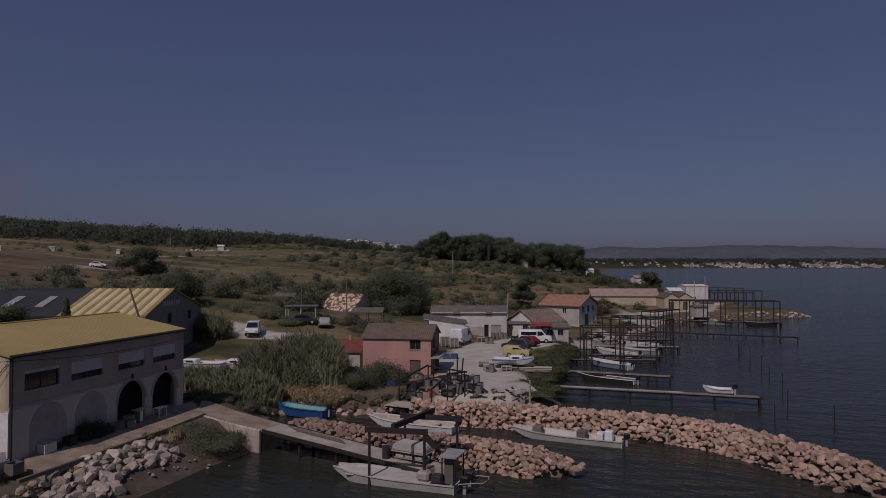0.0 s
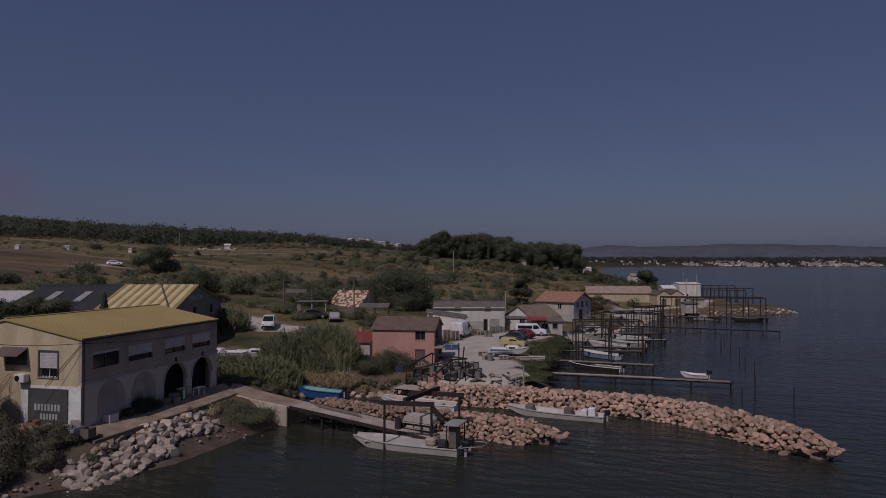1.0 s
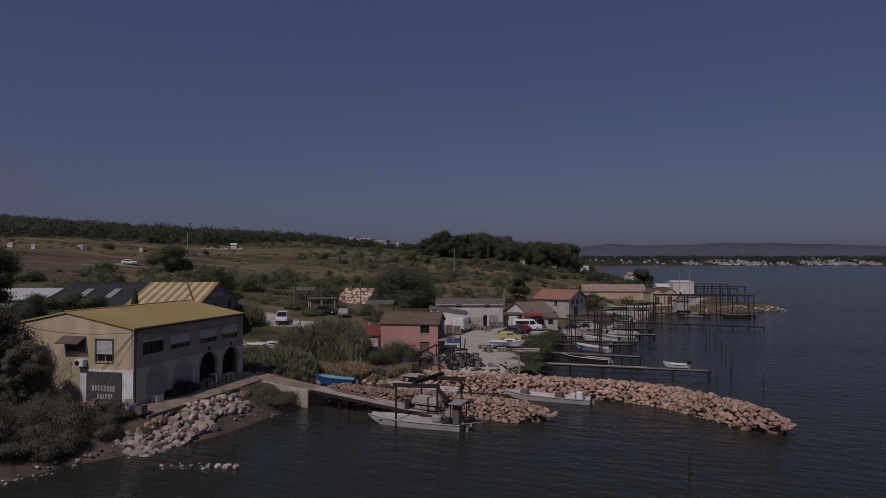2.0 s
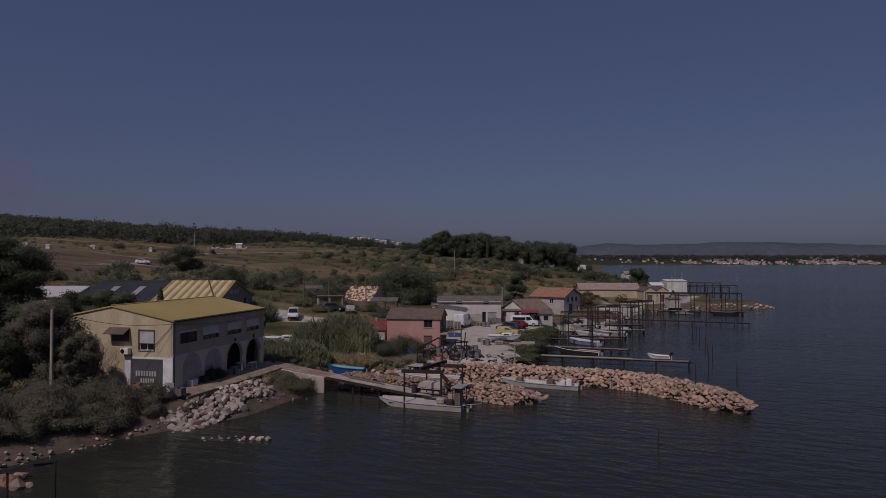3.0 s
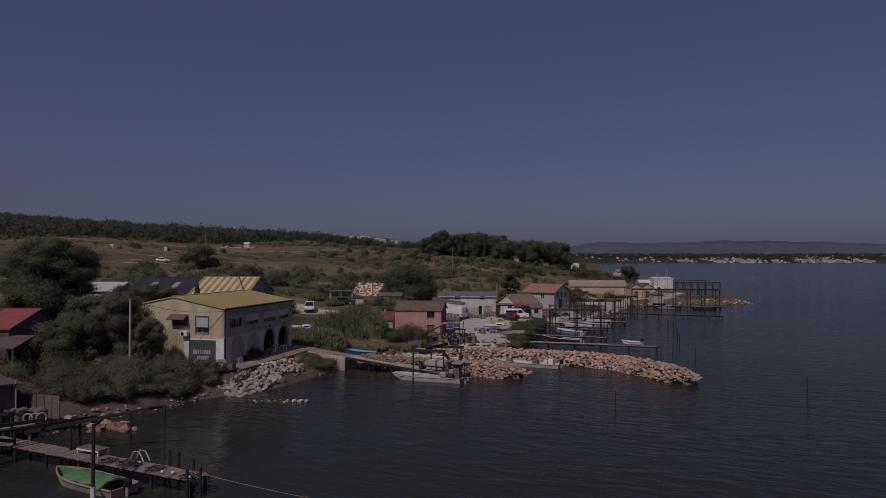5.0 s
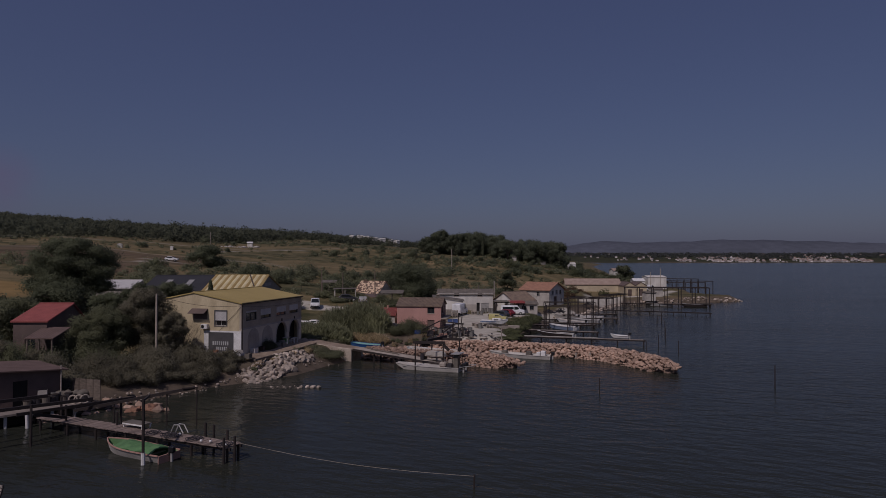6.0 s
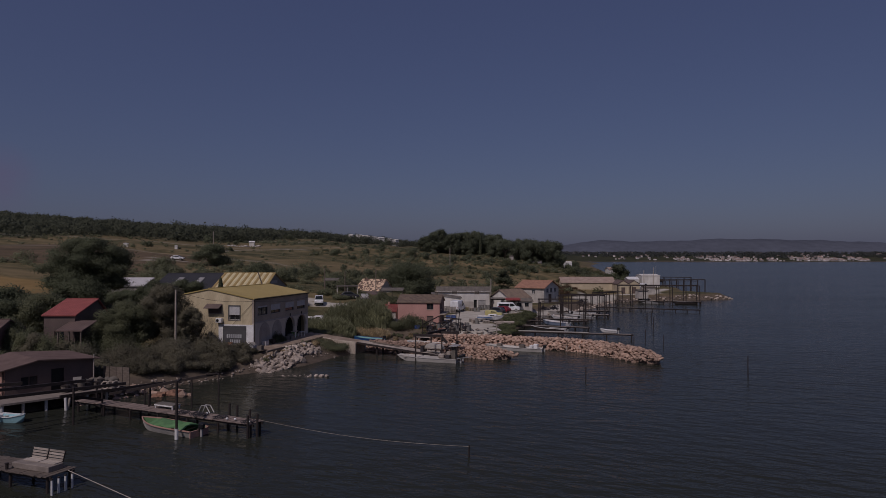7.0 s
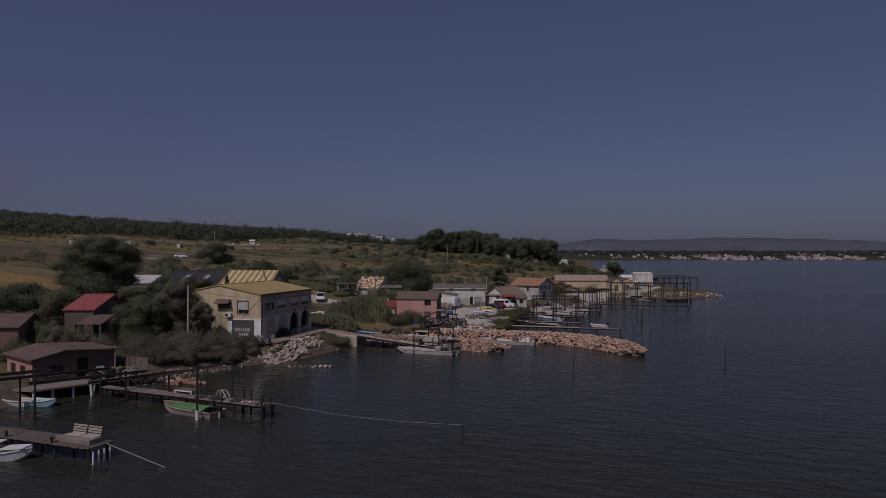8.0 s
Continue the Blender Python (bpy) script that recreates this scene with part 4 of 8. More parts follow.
def far_buildings():
    # twin-gabled brown boat house, long low building, white hall, cottages on the point
    for k in range(2):
        h, p = house("gabled_boathouse", "tan boat house with dark-edged gable on the point", "boathouse", 58.6 + 3.9 * k, 172 + 1.0 * k, 0, 9, 3.8, 1.9, 5.0, 6.1, M_TAN, M_SHADYWALL, {"start": [(1.0, 2.3, -0.6, 2.0, False)]}, over=0.15, pitch=0.3, group="gabled boathouses")
        h.matrix_world = pose(62.4 + 3.9 * k, 172 + 1.0 * k, 1.9, 0, 0, 90)
        h2 = h
        part("door", boxm(1.0, 2.3, 0.12, 0.18, -0.6, 2.0), M_SHADYWALL, h2, "", p["start"])
    house("long_low_building", "long low building with pale tiled roof behind the docks", "building", 41.5, 180, -4, 18, 8, 3.0, 5.2, 6.9, M_TAN, M_PALEROOF, {}, over=0.3, pitch=0.4)
    house("white_hall", "white flat-roofed hall on the point", "building", 79.6, 213, -3, 7.0, 9, 2.6, 6.7, 7.1, M_WHITEWALL, M_WHITEWALL, {}, over=0.15, pitch=0.6)
    house("small_white_house", "small white house by the landing", "house", 74.5, 214, -3, 4.2, 6, 2.2, 5.2, 6.0, M_WHITEWALL, M_WHITEPAINT, {}, over=0.2, pitch=0.5)
    house("white_hut", "white hut at the landing on the point", "hut", 61.5, 158.5, 4, 3.0, 3.2, 1.6, 3.4, 3.7, M_OLDWALL, M_GREYTILE, {}, over=0.2, pitch=0.5)
    house("white_hut", "pale hut behind the far docks", "hut", 66.0, 166.5, 4, 3.4, 3.2, 1.7, 4.1, 4.6, M_OLDWALL, M_GREYTILE, {}, over=0.2, pitch=0.5)
    house("red_roofed_cottage", "white cottage with red tiled roof among trees", "house", 98, 330, 6, 8, 7, 4.5, 7.2, 8.4, M_WHITEWALL, M_PALEROOF, {}, over=0.3, pitch=0.6)
    house("distant_cottage", "white cottage on the wooded slope", "house", 70, 330, 0, 4, 4, 7, 10, 11.2, M_WHITEWALL, M_ORANGETILE, {}, over=0.3, pitch=0.6)


far_buildings()


def carports():
    for k, (x, y, w, d) in enumerate(((-14.0, 102.0, 5.0, 3.5), (-28.5, 112, 3.6, 2.6))):
        c = thing("carport", "low brown-roofed open shelter beside the track", "shelter", pose(x, y, land_z0(x, y), 0, 0, 4 * k), "carports")
        part("roof", roof_mesh(0, w, 0, 1.9, d, 2.4, 0.1, 0.4, 0.03), M_GREYTILE, c)
        for px in (0.2, w / 2, w - 0.2):
            for py in (0.2, d - 0.2):
                part("post", boxm(px - 0.06, px + 0.06, py - 0.06, py + 0.06, -0.4, 1.85 if py < 1 else 2.2), M_TIMBER, c)


def land_z0(x, y):
    return float(land_height(x, y)[0])


carports()


# ---- quay, jetty ramp, rock mounds ----
def slab_between(bm, a, b, width, za, zb, th):
    """A slab along the line a-b (x, y), sloping from za to zb."""
    a, b = Vector(a), Vector(b)
    d = (b - a).normalized()
    n = Vector((-d.y, d.x)) * width / 2
    top = [(*(a + n), za), (*(a - n), za), (*(b - n), zb), (*(b + n), zb)]
    v = [bm.verts.new(p) for p in top] + [bm.verts.new((x, y, z - th)) for x, y, z in top]
    for q in ((0, 1, 2, 3), (7, 6, 5, 4), (0, 4, 5, 1), (1, 5, 6, 2), (2, 6, 7, 3), (3, 7, 4, 0)):
        bm.faces.new([v[i] for i in q])
    bmesh.ops.recalc_face_normals(bm, faces=bm.faces)
    return bm


def poly_slab(outline, z0, z1):
    bm = bmesh.new()
    top = [bm.verts.new((x, y, z1)) for x, y in outline]
    low = [bm.verts.new((x, y, z0)) for x, y in outline]
    bm.faces.new(top)
    bm.faces.new(low[::-1])
    k = len(outline)
    for i in range(k):
        bm.faces.new((top[i], low[i], low[(i + 1) % k], top[(i + 1) % k]))
    bmesh.ops.recalc_face_normals(bm, faces=bm.faces)
    return bm


M_APRON = mat("dirty_concrete", (0.33, 0.25, 0.185), (0.19, 0.14, 0.10), 0.9, fine=5, bump=0.4)


def sloped_slab(outline, th):
    """A slab whose top follows the heights of its corners."""
    bm = bmesh.new()
    cx, cy, cz = (sum(p[i] for p in outline) / len(outline) for i in range(3))
    top = [bm.verts.new(p) for p in outline]
    low = [bm.verts.new((x, y, z - th)) for x, y, z in outline]
    mid = bm.verts.new((cx, cy, cz))
    k = len(outline)
    for i in range(k):
        bm.faces.new((top[i], top[(i + 1) % k], mid))
        bm.faces.new((top[i], low[i], low[(i + 1) % k], top[(i + 1) % k]))
    bm.faces.new(low[::-1])
    bmesh.ops.recalc_face_normals(bm, faces=bm.faces)
    return bm


def quay():
    q = thing("quay", "worn concrete quay with retaining wall beside the warehouse", "quay", kind="structure")
    part("apron", sloped_slab([(-19.6, 53.6, 2.0), (-18.2, 51.3, 1.92), (-15.2, 49.2, 1.76), (-12.92, 47.92, 1.63), (-11.95, 49.7, 1.63), (-14.2, 51.4, 1.74), (-16.3, 53.0, 1.84), (-20.5, 57.0, 2.0)], 2.6), M_APRON, q, "cracked concrete apron")
    part("path", sloped_slab([(-23.2, 37.2, 2.1), (-22.0, 36.9, 2.05), (-20.65, 41.75, 2.06), (-19.3, 46.6, 2.06), (-18.25, 51.25, 2.06), (-19.62, 53.55, 2.1), (-20.5, 54.6, 2.32), (-22.37, 46.6, 2.32), (-24.25, 38.6, 2.32)], 0.9), M_APRON, q, "earth-covered concrete path along the wall")
    bm = bmesh.new()
    beam(bm, (-22.3, 35.0, 2.10), (-18.9, 46.2, 2.12), 0.22, 0.2)
    part("kerb_beam", bm, M_TIMBER, q, "long weathered timber kerb")
    r = thing("ramp", "long concrete landing ramp on piers beside the moored work boat", "ramp", kind="structure")
    a, b, za, zb = Vector((-12.4, 48.8)), Vector((-0.5, 42.32)), 1.63, 0.62
    d = (b - a).normalized()
    nrm = Vector((-d.y, d.x))

    def at(u, o, z=0.0):
        p = a.lerp(b, u) + nrm * o
        return Vector((p.x, p.y, za + (zb - za) * u + z))

    for k in range(6):
        u0, u1 = k / 6 + (0.0008 if k else 0), (k + 1) / 6 - 0.0008
        bm = slab_between(bmesh.new(), a.lerp(b, u0), a.lerp(b, u1), 2.0, za + (zb - za) * u0, za + (zb - za) * u1, 0.2)
        part("deck_slab", bm, M_CONCRETE, r)
    for k in range(1, 4):
        for o in (-0.75, 0.75):
            p = at(k / 4.2, o)
            part("pier", tubem((p.x, p.y, -1.5), (p.x, p.y, p.z - 0.2), 0.12), M_STEEL, r)
    for o in (-1.06, 1.06):
        part("edge_beam", beamm(at(0, o, -0.1), at(1, o, -0.1), 0.1, 0.26), M_STEEL, r, "rusty steel edge beam")
    for k in range(4):
        o = 0.75 - 0.17 * k
        part("pipe", tubem(at(0.06 + 0.03 * k, o, 0.05), at(0.42 + 0.02 * k, o - 0.1, 0.05), 0.045), M_TIMBER, r, "rusty pipe lying along the ramp")
    # cast concrete facing of the quay's wall
    line = [Vector((-18.3, 51.2)), Vector((-16.6, 50.0)), Vector((-15.2, 49.05)), Vector((-14.1, 48.4)), Vector((-12.95, 47.76))]
    tops = (1.95, 1.84, 1.77, 1.71, 1.66)
    for k in range(4):
        p, w = line[k], line[k + 1]
        nn = Vector(((w - p).y, -(w - p).x)).normalized() * (0.16 + 0.03 * (k % 2))
        bm = bmesh.new()
        corners = [p, w - (w - p).normalized() * 0.015, w - (w - p).normalized() * 0.015 + nn, p + nn]
        hi = (tops[k], tops[k + 1], tops[k + 1] - 0.03, tops[k] - 0.03)
        up = [bm.verts.new((c.x, c.y, h)) for c, h in zip(corners, hi)]
        dn = [bm.verts.new((c.x, c.y, -0.7)) for c in corners]
        bm.faces.new(up)
        bm.faces.new(dn[::-1])
        for i in range(4):
            bm.faces.new((up[i], dn[i], dn[(i + 1) % 4], up[(i + 1) % 4]))
        bmesh.ops.recalc_face_normals(bm, faces=bm.faces)
        bmesh.ops.bevel(bm, geom=list(bm.edges), offset=0.025, segments=1, affect="EDGES")
        part("wall_panel", bm, M_WALLSTONE, q, "stained pale concrete wall panel")


M_WALLSTONE = mat("pale_wall_concrete", (0.50, 0.425, 0.345), (0.30, 0.24, 0.19), 0.9, fine=6, bump=0.5, per_object=0.1, stretch=(1, 1, 0.5))
quay()

ROCKS = []


def rock_meshes(material, name, count=10, seed=5, corners=14, blocky=1.0):
    rr, out = random.Random(seed), []
    for _ in range(count):
        bm = bmesh.new()
        for _ in range(corners):
            v = Vector((rr.gauss(0, 1), rr.gauss(0, 1), rr.gauss(0, 1))).normalized()
            v = Vector([math.copysign(abs(c) ** blocky, c) for c in v])
            v = Vector((v.x * rr.uniform(0.8, 1.1), v.y * rr.uniform(0.7, 1.0), v.z * rr.uniform(0.55, 0.85)))
            bm.verts.new(v * 0.5)
        geo = bmesh.ops.convex_hull(bm, input=bm.verts)
        bmesh.ops.delete(bm, geom=[v for v in bm.verts if not v.link_faces], context="VERTS")
        bmesh.ops.recalc_face_normals(bm, faces=bm.faces)
        out.append(mesh_of(name, bm, material))
    return out


def joined(name, items, material):
    """Many small pieces (mesh, pose) joined into one mesh."""
    V, F, base = [], [], 0
    for me, m in items:
        co = np.empty(len(me.vertices) * 3)
        me.vertices.foreach_get("co", co)
        M = np.array(m)
        V.append(co.reshape(-1, 3) @ M[:3, :3].T + M[:3, 3])
        F += [[base + i for i in p.vertices] for p in me.polygons]
        base += len(me.vertices)
    out = bpy.data.meshes.new(name)
    out.from_pydata(np.concatenate(V).tolist(), [], F)
    out.materials.append(material)
    return out


def mound(name, label, line, half, height, material, size, meshes, seed, most=300, gap=0.62, start_height=None):
    """A rubble mound along a line of (x, y), with single boulders over a dark core."""
    rr = random.Random(seed)
    t = thing(name, label, "breakwater", kind="structure")
    pts = [Vector(p) for p in line]
    # core
    bm = bmesh.new()
    rows = []
    for i, p in enumerate(pts):
        d = (pts[min(i + 1, len(pts) - 1)] - pts[max(i - 1, 0)]).normalized()
        n = Vector((-d.y, d.x))
        last = i == len(pts) - 1
        hw, hz = half * (0.4 if last else 1), height * (0.35 if last else 1)
        rows.append([bm.verts.new((*(p + n * o * hw), z)) for o, z in ((-1.15, -1.4), (-0.72, 0.05), (-0.3, hz * 0.72), (0.3, hz * 0.72), (0.72, 0.05), (1.15, -1.4))])
    for a, b in zip(rows, rows[1:]):
        for i in range(5):
            bm.faces.new((a[i], a[i + 1], b[i + 1], b[i]))
    bm.faces.new(rows[0])
    bm.faces.new(rows[-1][::-1])
    bmesh.ops.recalc_face_normals(bm, faces=bm.faces)
    part("core", bm, M_CORE, t, "dark wet rubble core")
    # boulders
    spots, tries, grid = [], 0, {}
    lens = [(b - a).length for a, b in zip(pts, pts[1:])]
    total = sum(lens)
    while tries < 60000 and len(spots) < 1900:
        tries += 1
        u, o = rr.uniform(0, total + half * 0.5), rr.uniform(-1, 1)
        k, w = 0, u
        while k < len(lens) - 1 and w > lens[k]:
            w -= lens[k]
            k += 1
        d = (pts[k + 1] - pts[k]).normalized()
        p = pts[k] + d * w + Vector((-d.y, d.x)) * o * half
        taper = min(1.0, max(0.25, (total + half * 0.6 - u) / (half * 1.6)))
        if abs(o) > taper:
            continue
        prof = min(1.0, (1 - abs(o)) / 0.62)
        z = -0.15 + (height * (0.45 + 0.55 * taper) - 0.05) * prof + rr.uniform(-0.1, 0.16)
        q = Vector((p.x, p.y, z))
        g = gap * rr.uniform(0.75, 1.2)
        cell = (int(q.x), int(q.y))
        near = [p for i in (-1, 0, 1) for j in (-1, 0, 1) for p in grid.get((cell[0] + i, cell[1] + j), ())]
        if all((q - p).length > g for p in near):
            spots.append((q, u))
            grid.setdefault(cell, []).append(q)
    items = []
    for q, u in spots:
        s = size * rr.uniform(0.75, 1.45)
        m = Matrix.LocRotScale(q, Euler((rr.uniform(-0.5, 0.5), rr.uniform(-0.5, 0.5), rr.uniform(0, 6.28))), (s * rr.uniform(0.9, 1.3), s, s * rr.uniform(0.85, 1.1)))
        items.append((u, rr.choice(meshes), m))
    items.sort(key=lambda i: -i[0])
    ROCKS.append((t, items[:most]))
    if len(items) > most:
        tagged(part("rock_rubble", joined("rock_rubble", [(me, m) for _, me, m in items[most:]], material), None, t), kind="stuff")


PINKROCK = rock_meshes(M_ROCKPINK, "rock", 12, 5, 18, 0.85)
WHITEROCK = rock_meshes(M_ROCKWHITE, "rock", 12, 9, 22, 0.72)
mound("breakwater", "long curved breakwater of pinkish limestone boulders", [(-2.5, 58.6), (3, 57.3), (7.5, 56.0), (13, 54.3), (17, 52.6), (20.5, 50.2), (23.0, 46.5), (24.8, 42.2), (26.2, 38.4)], 2.1, 1.5, M_ROCKPINK, 0.54, PINKROCK, 21, gap=0.42)
mound("short_breakwater", "short breakwater of pinkish limestone boulders behind the ramp", [(-11.2, 52.4), (-6, 49.4), (-1.5, 47.6), (2.5, 46.0), (6, 43.9), (8.0, 42.6)], 2.0, 1.35, M_ROCKPINK, 0.50, PINKROCK, 22, gap=0.40)


def scatter_rocks(name, label, category, spots, meshes, sizes, seed):
    """Loose boulders on a bank: (x, y, z) spots."""
    rr = random.Random(seed)
    t = thing(name, label, category, kind="structure")
    items = []
    for x, y, z in spots:
        s = rr.uniform(*sizes)
        m = Matrix.LocRotScale((x, y, z), Euler((rr.uniform(-0.5, 0.5), rr.uniform(-0.5, 0.5), rr.uniform(0, 6.28))), (s * rr.uniform(0.95, 1.35), s, s))
        items.append((0, rr.choice(meshes), m))
    ROCKS.append((t, items))


def bank_spots(a, b, w0, w1, n, seed, gap=0.6, rise=0.2):
    """Spots along the bank from a to b, between w0 and w1 metres to its right."""
    rr, out = random.Random(seed), []
    a, b = Vector(a), Vector(b)
    d = (b - a).normalized()
    nr = Vector((d.y, -d.x))
    for _ in range(n * 60):
        p = a + d * rr.uniform(0, (b - a).length) + nr * rr.uniform(w0, w1)
        if len(out) < n and all(math.hypot(p.x - q[0], p.y - q[1]) > gap for q in out):
            z = float(land_height(p.x, p.y)[0])
            out.append((p.x, p.y, max(z, -0.25) + 0.05 + rr.uniform(0, rise)))
    return out


scatter_rocks("white_boulder_bank", "bank of large pale limestone boulders below the path", "rocks", bank_spots((-23.5, 33.2), (-20.6, 39.6), -0.3, 2.4, 160, 3, 0.43, 0.08) + bank_spots((-20.6, 39.6), (-18.6, 44.2), -0.2, 1.5, 60, 4, 0.43, 0.08), WHITEROCK, (0.5, 1.0), 4)
scatter_rocks("bank_rubble", "small pale rubble between the boulders and the water", "rocks", bank_spots((-24.4, 31.4), (-18.6, 44.2), -0.3, 2.4, 110, 23, 0.26) + bank_spots((-18.6, 44.4), (-13.4, 46.2), 0.9, 1.5, 16, 24, 0.3), WHITEROCK, (0.1, 0.28), 25)
scatter_rocks("inlet_boulders", "pinkish boulders along the inlet's bank", "rocks", bank_spots((-17.5, 59.0), (-13.0, 61.2), 0.0, 1.2, 12, 6, 0.7) + bank_spots((-13.0, 61.2), (-3.5, 61.6), 0.1, 1.6, 34, 5, 0.65), PINKROCK, (0.6, 1.1), 7)
scatter_rocks("shore_boulders", "loose boulders in the shallows below the bushes", "rocks", bank_spots((-36.5, 16.5), (-30.5, 23.5), 0.2, 2.4, 24, 8, 0.9) + [(-26.4, 19.2, 0.12), (-25.8, 19.5, 0.1), (-28.0, 20.3, 0.1), (-27.2, 20.9, 0.1)], PINKROCK, (0.5, 1.15), 9)
scatter_rocks("shore_pebbles", "scattered pale stones along the narrow beach", "rocks", bank_spots((-34.6, 18.0), (-24.6, 31.6), -0.2, 1.1, 70, 18, 0.3), WHITEROCK, (0.14, 0.36), 19)
scatter_rocks("stone_row", "row of low pale stones in the water", "rocks", [(-16.0 + 0.62 * k, 29.95 - 0.04 * k, 0.06) for k in range(4)], WHITEROCK, (0.5, 0.62), 12)
scatter_rocks("shallow_stones", "small stones in the shallows", "rocks", [(-19.2 + 0.33 * k, 30.2 + 0.6 * math.sin(k * 4.7), -0.02) for k in range(10)], WHITEROCK, (0.2, 0.42), 26)
scatter_rocks("point_boulders", "boulders edging the far point", "rocks", bank_spots((42, 137), (52, 157), 0, 1.6, 40, 13, 0.8) + bank_spots((52.5, 157.5), (97, 173), 0, 1.8, 48, 14, 0.9) + bank_spots((24, 108), (41, 135), 0, 1.3, 34, 15, 1.0), WHITEROCK, (0.6, 1.2), 16)


# ---- plants ----
def leaf_tris(centres, out, size, rng, aspect=0.6, up=0.0):
    """Single leaf-sprays as three-cornered faces, turned at random; they catch the light as the rounded clump does (out: its outward directions)."""
    n = len(centres)
    u = rng.normal(size=(n, 3))
    u[:, 2] += up
    u /= np.linalg.norm(u, axis=1)[:, None]
    w = np.cross(u, rng.normal(size=(n, 3)))
    w /= np.linalg.norm(w, axis=1)[:, None] + 1e-9
    face = np.cross(w, u)
    w = np.where((np.sum(face * out, 1) < 0)[:, None], -w, w)
    face = np.cross(w, u)
    s = size * rng.uniform(0.6, 1.4, (n, 1))
    a, b = u * s, w * s * aspect
    c = np.asarray(centres)
    V = np.stack([c - a * 0.8 - b, c - a * 0.8 + b, c + a], 1).reshape(-1, 3)
    N = out * 0.8 + 0.28 * face + np.array([0, 0, 0.45])
    N /= np.linalg.norm(N, axis=1)[:, None] + 1e-9
    return V, np.arange(3 * n).reshape(-1, 3), np.repeat(N, 3, 0)


def mesh_from(name, V, F, material, N=None):
    me = bpy.data.meshes.new(name)
    me.vertices.add(len(V))
    me.vertices.foreach_set("co", np.asarray(V, np.float32).ravel())
    me.loops.add(F.size)
    me.loops.foreach_set("vertex_index", F.ravel().astype(np.int32))
    me.polygons.add(len(F))
    me.polygons.foreach_set("loop_start", np.arange(0, F.size, F.shape[1], dtype=np.int32))
    me.materials.append(material)
    me.update(calc_edges=True)
    me.validate()
    if N is not None:
        me.polygons.foreach_set("use_smooth", np.ones(len(F), bool))
        at = me.attributes.new("custom_normal", "FLOAT_VECTOR", "POINT")
        at.data.foreach_set("vector", np.asarray(N, np.float32).ravel())
        me.update()
    return me


def clumped(rng, n, clumps, shell=0.35, edge=1.08):
    """Points over the shells of several blobs: rows of (x, y, z, rx, ry, rz)."""
    C = np.asarray(clumps, float)
    vol = (C[:, 3] * C[:, 4]) ** 0.9
    i = rng.choice(len(C), n, p=vol / vol.sum())
    d = rng.normal(size=(n, 3))
    d /= np.linalg.norm(d, axis=1)[:, None]
    r = rng.uniform(shell, edge, (n, 1)) * (1 + 0.2 * rng.normal(size=(n, 1)))
    return C[i, :3] + d * r * C[i, 3:6], d


def crown_clumps(rng, n, r, h0, h1, flat=0.7, size=0.32):
    """Blobs spread over a crown between two heights."""
    out = []
    for _ in range(n):
        a, q = rng.uniform(0, math.tau), math.sqrt(rng.uniform(0.02, 1))
        v = rng.uniform(0, 1)
        wide = math.sqrt(max(0.08, 1 - (2 * v - 0.85) ** 2 * 0.75))
        s = r * size * rng.uniform(0.7, 1.35)
        out.append((r * q * wide * math.cos(a), r * q * wide * math.sin(a), h0 + (h1 - h0) * v, s, s, s * flat))
    return out


def tree(name, label, category, x, y, z, r, h0, h1, material, leaves, leaf, seed, trunk_r=0.22, clumps=26, group="", flat=0.7, limbs=6, csize=0.32):
    rng = np.random.RandomState(seed)
    t = thing(name, label, category, pose(x, y, z), group)
    bm = bmesh.new()
    lean = Vector((rng.uniform(-0.5, 0.5), rng.uniform(-0.5, 0.5), 0))
    fork = Vector((0, 0, h0 + (h1 - h0) * 0.25)) + lean
    tube(bm, (0, 0, -0.6), Vector((0, 0, h0 * 0.5)) + lean * 0.5, trunk_r, trunk_r * 0.8, 8)
    tube(bm, Vector((0, 0, h0 * 0.5)) + lean * 0.5, fork, trunk_r * 0.8, trunk_r * 0.55, 8)
    for k in range(limbs):
        a = k * 2.4 + rng.uniform(0, 1)
        end = fork + Vector((math.cos(a) * r * 0.7, math.sin(a) * r * 0.7, (h1 - h0) * rng.uniform(0.15, 0.6)))
        mid = fork.lerp(end, 0.5) + Vector((0, 0, 0.2 * r * 0.3))
        tube(bm, fork, mid, trunk_r * 0.4, trunk_r * 0.26, 6)
        tube(bm, mid, end, trunk_r * 0.26, trunk_r * 0.08, 5)
    part("trunk", bm, M_BARK, t)
    P, D = clumped(rng, int(leaves * 1.75), crown_clumps(rng, clumps, r, h0, h1, flat, csize), 0.4, 1.2)
    V, F, N = leaf_tris(P, D, leaf * 0.8, rng)
    part("crown", mesh_from("crown", V, F, material, N), None, t)
    return t


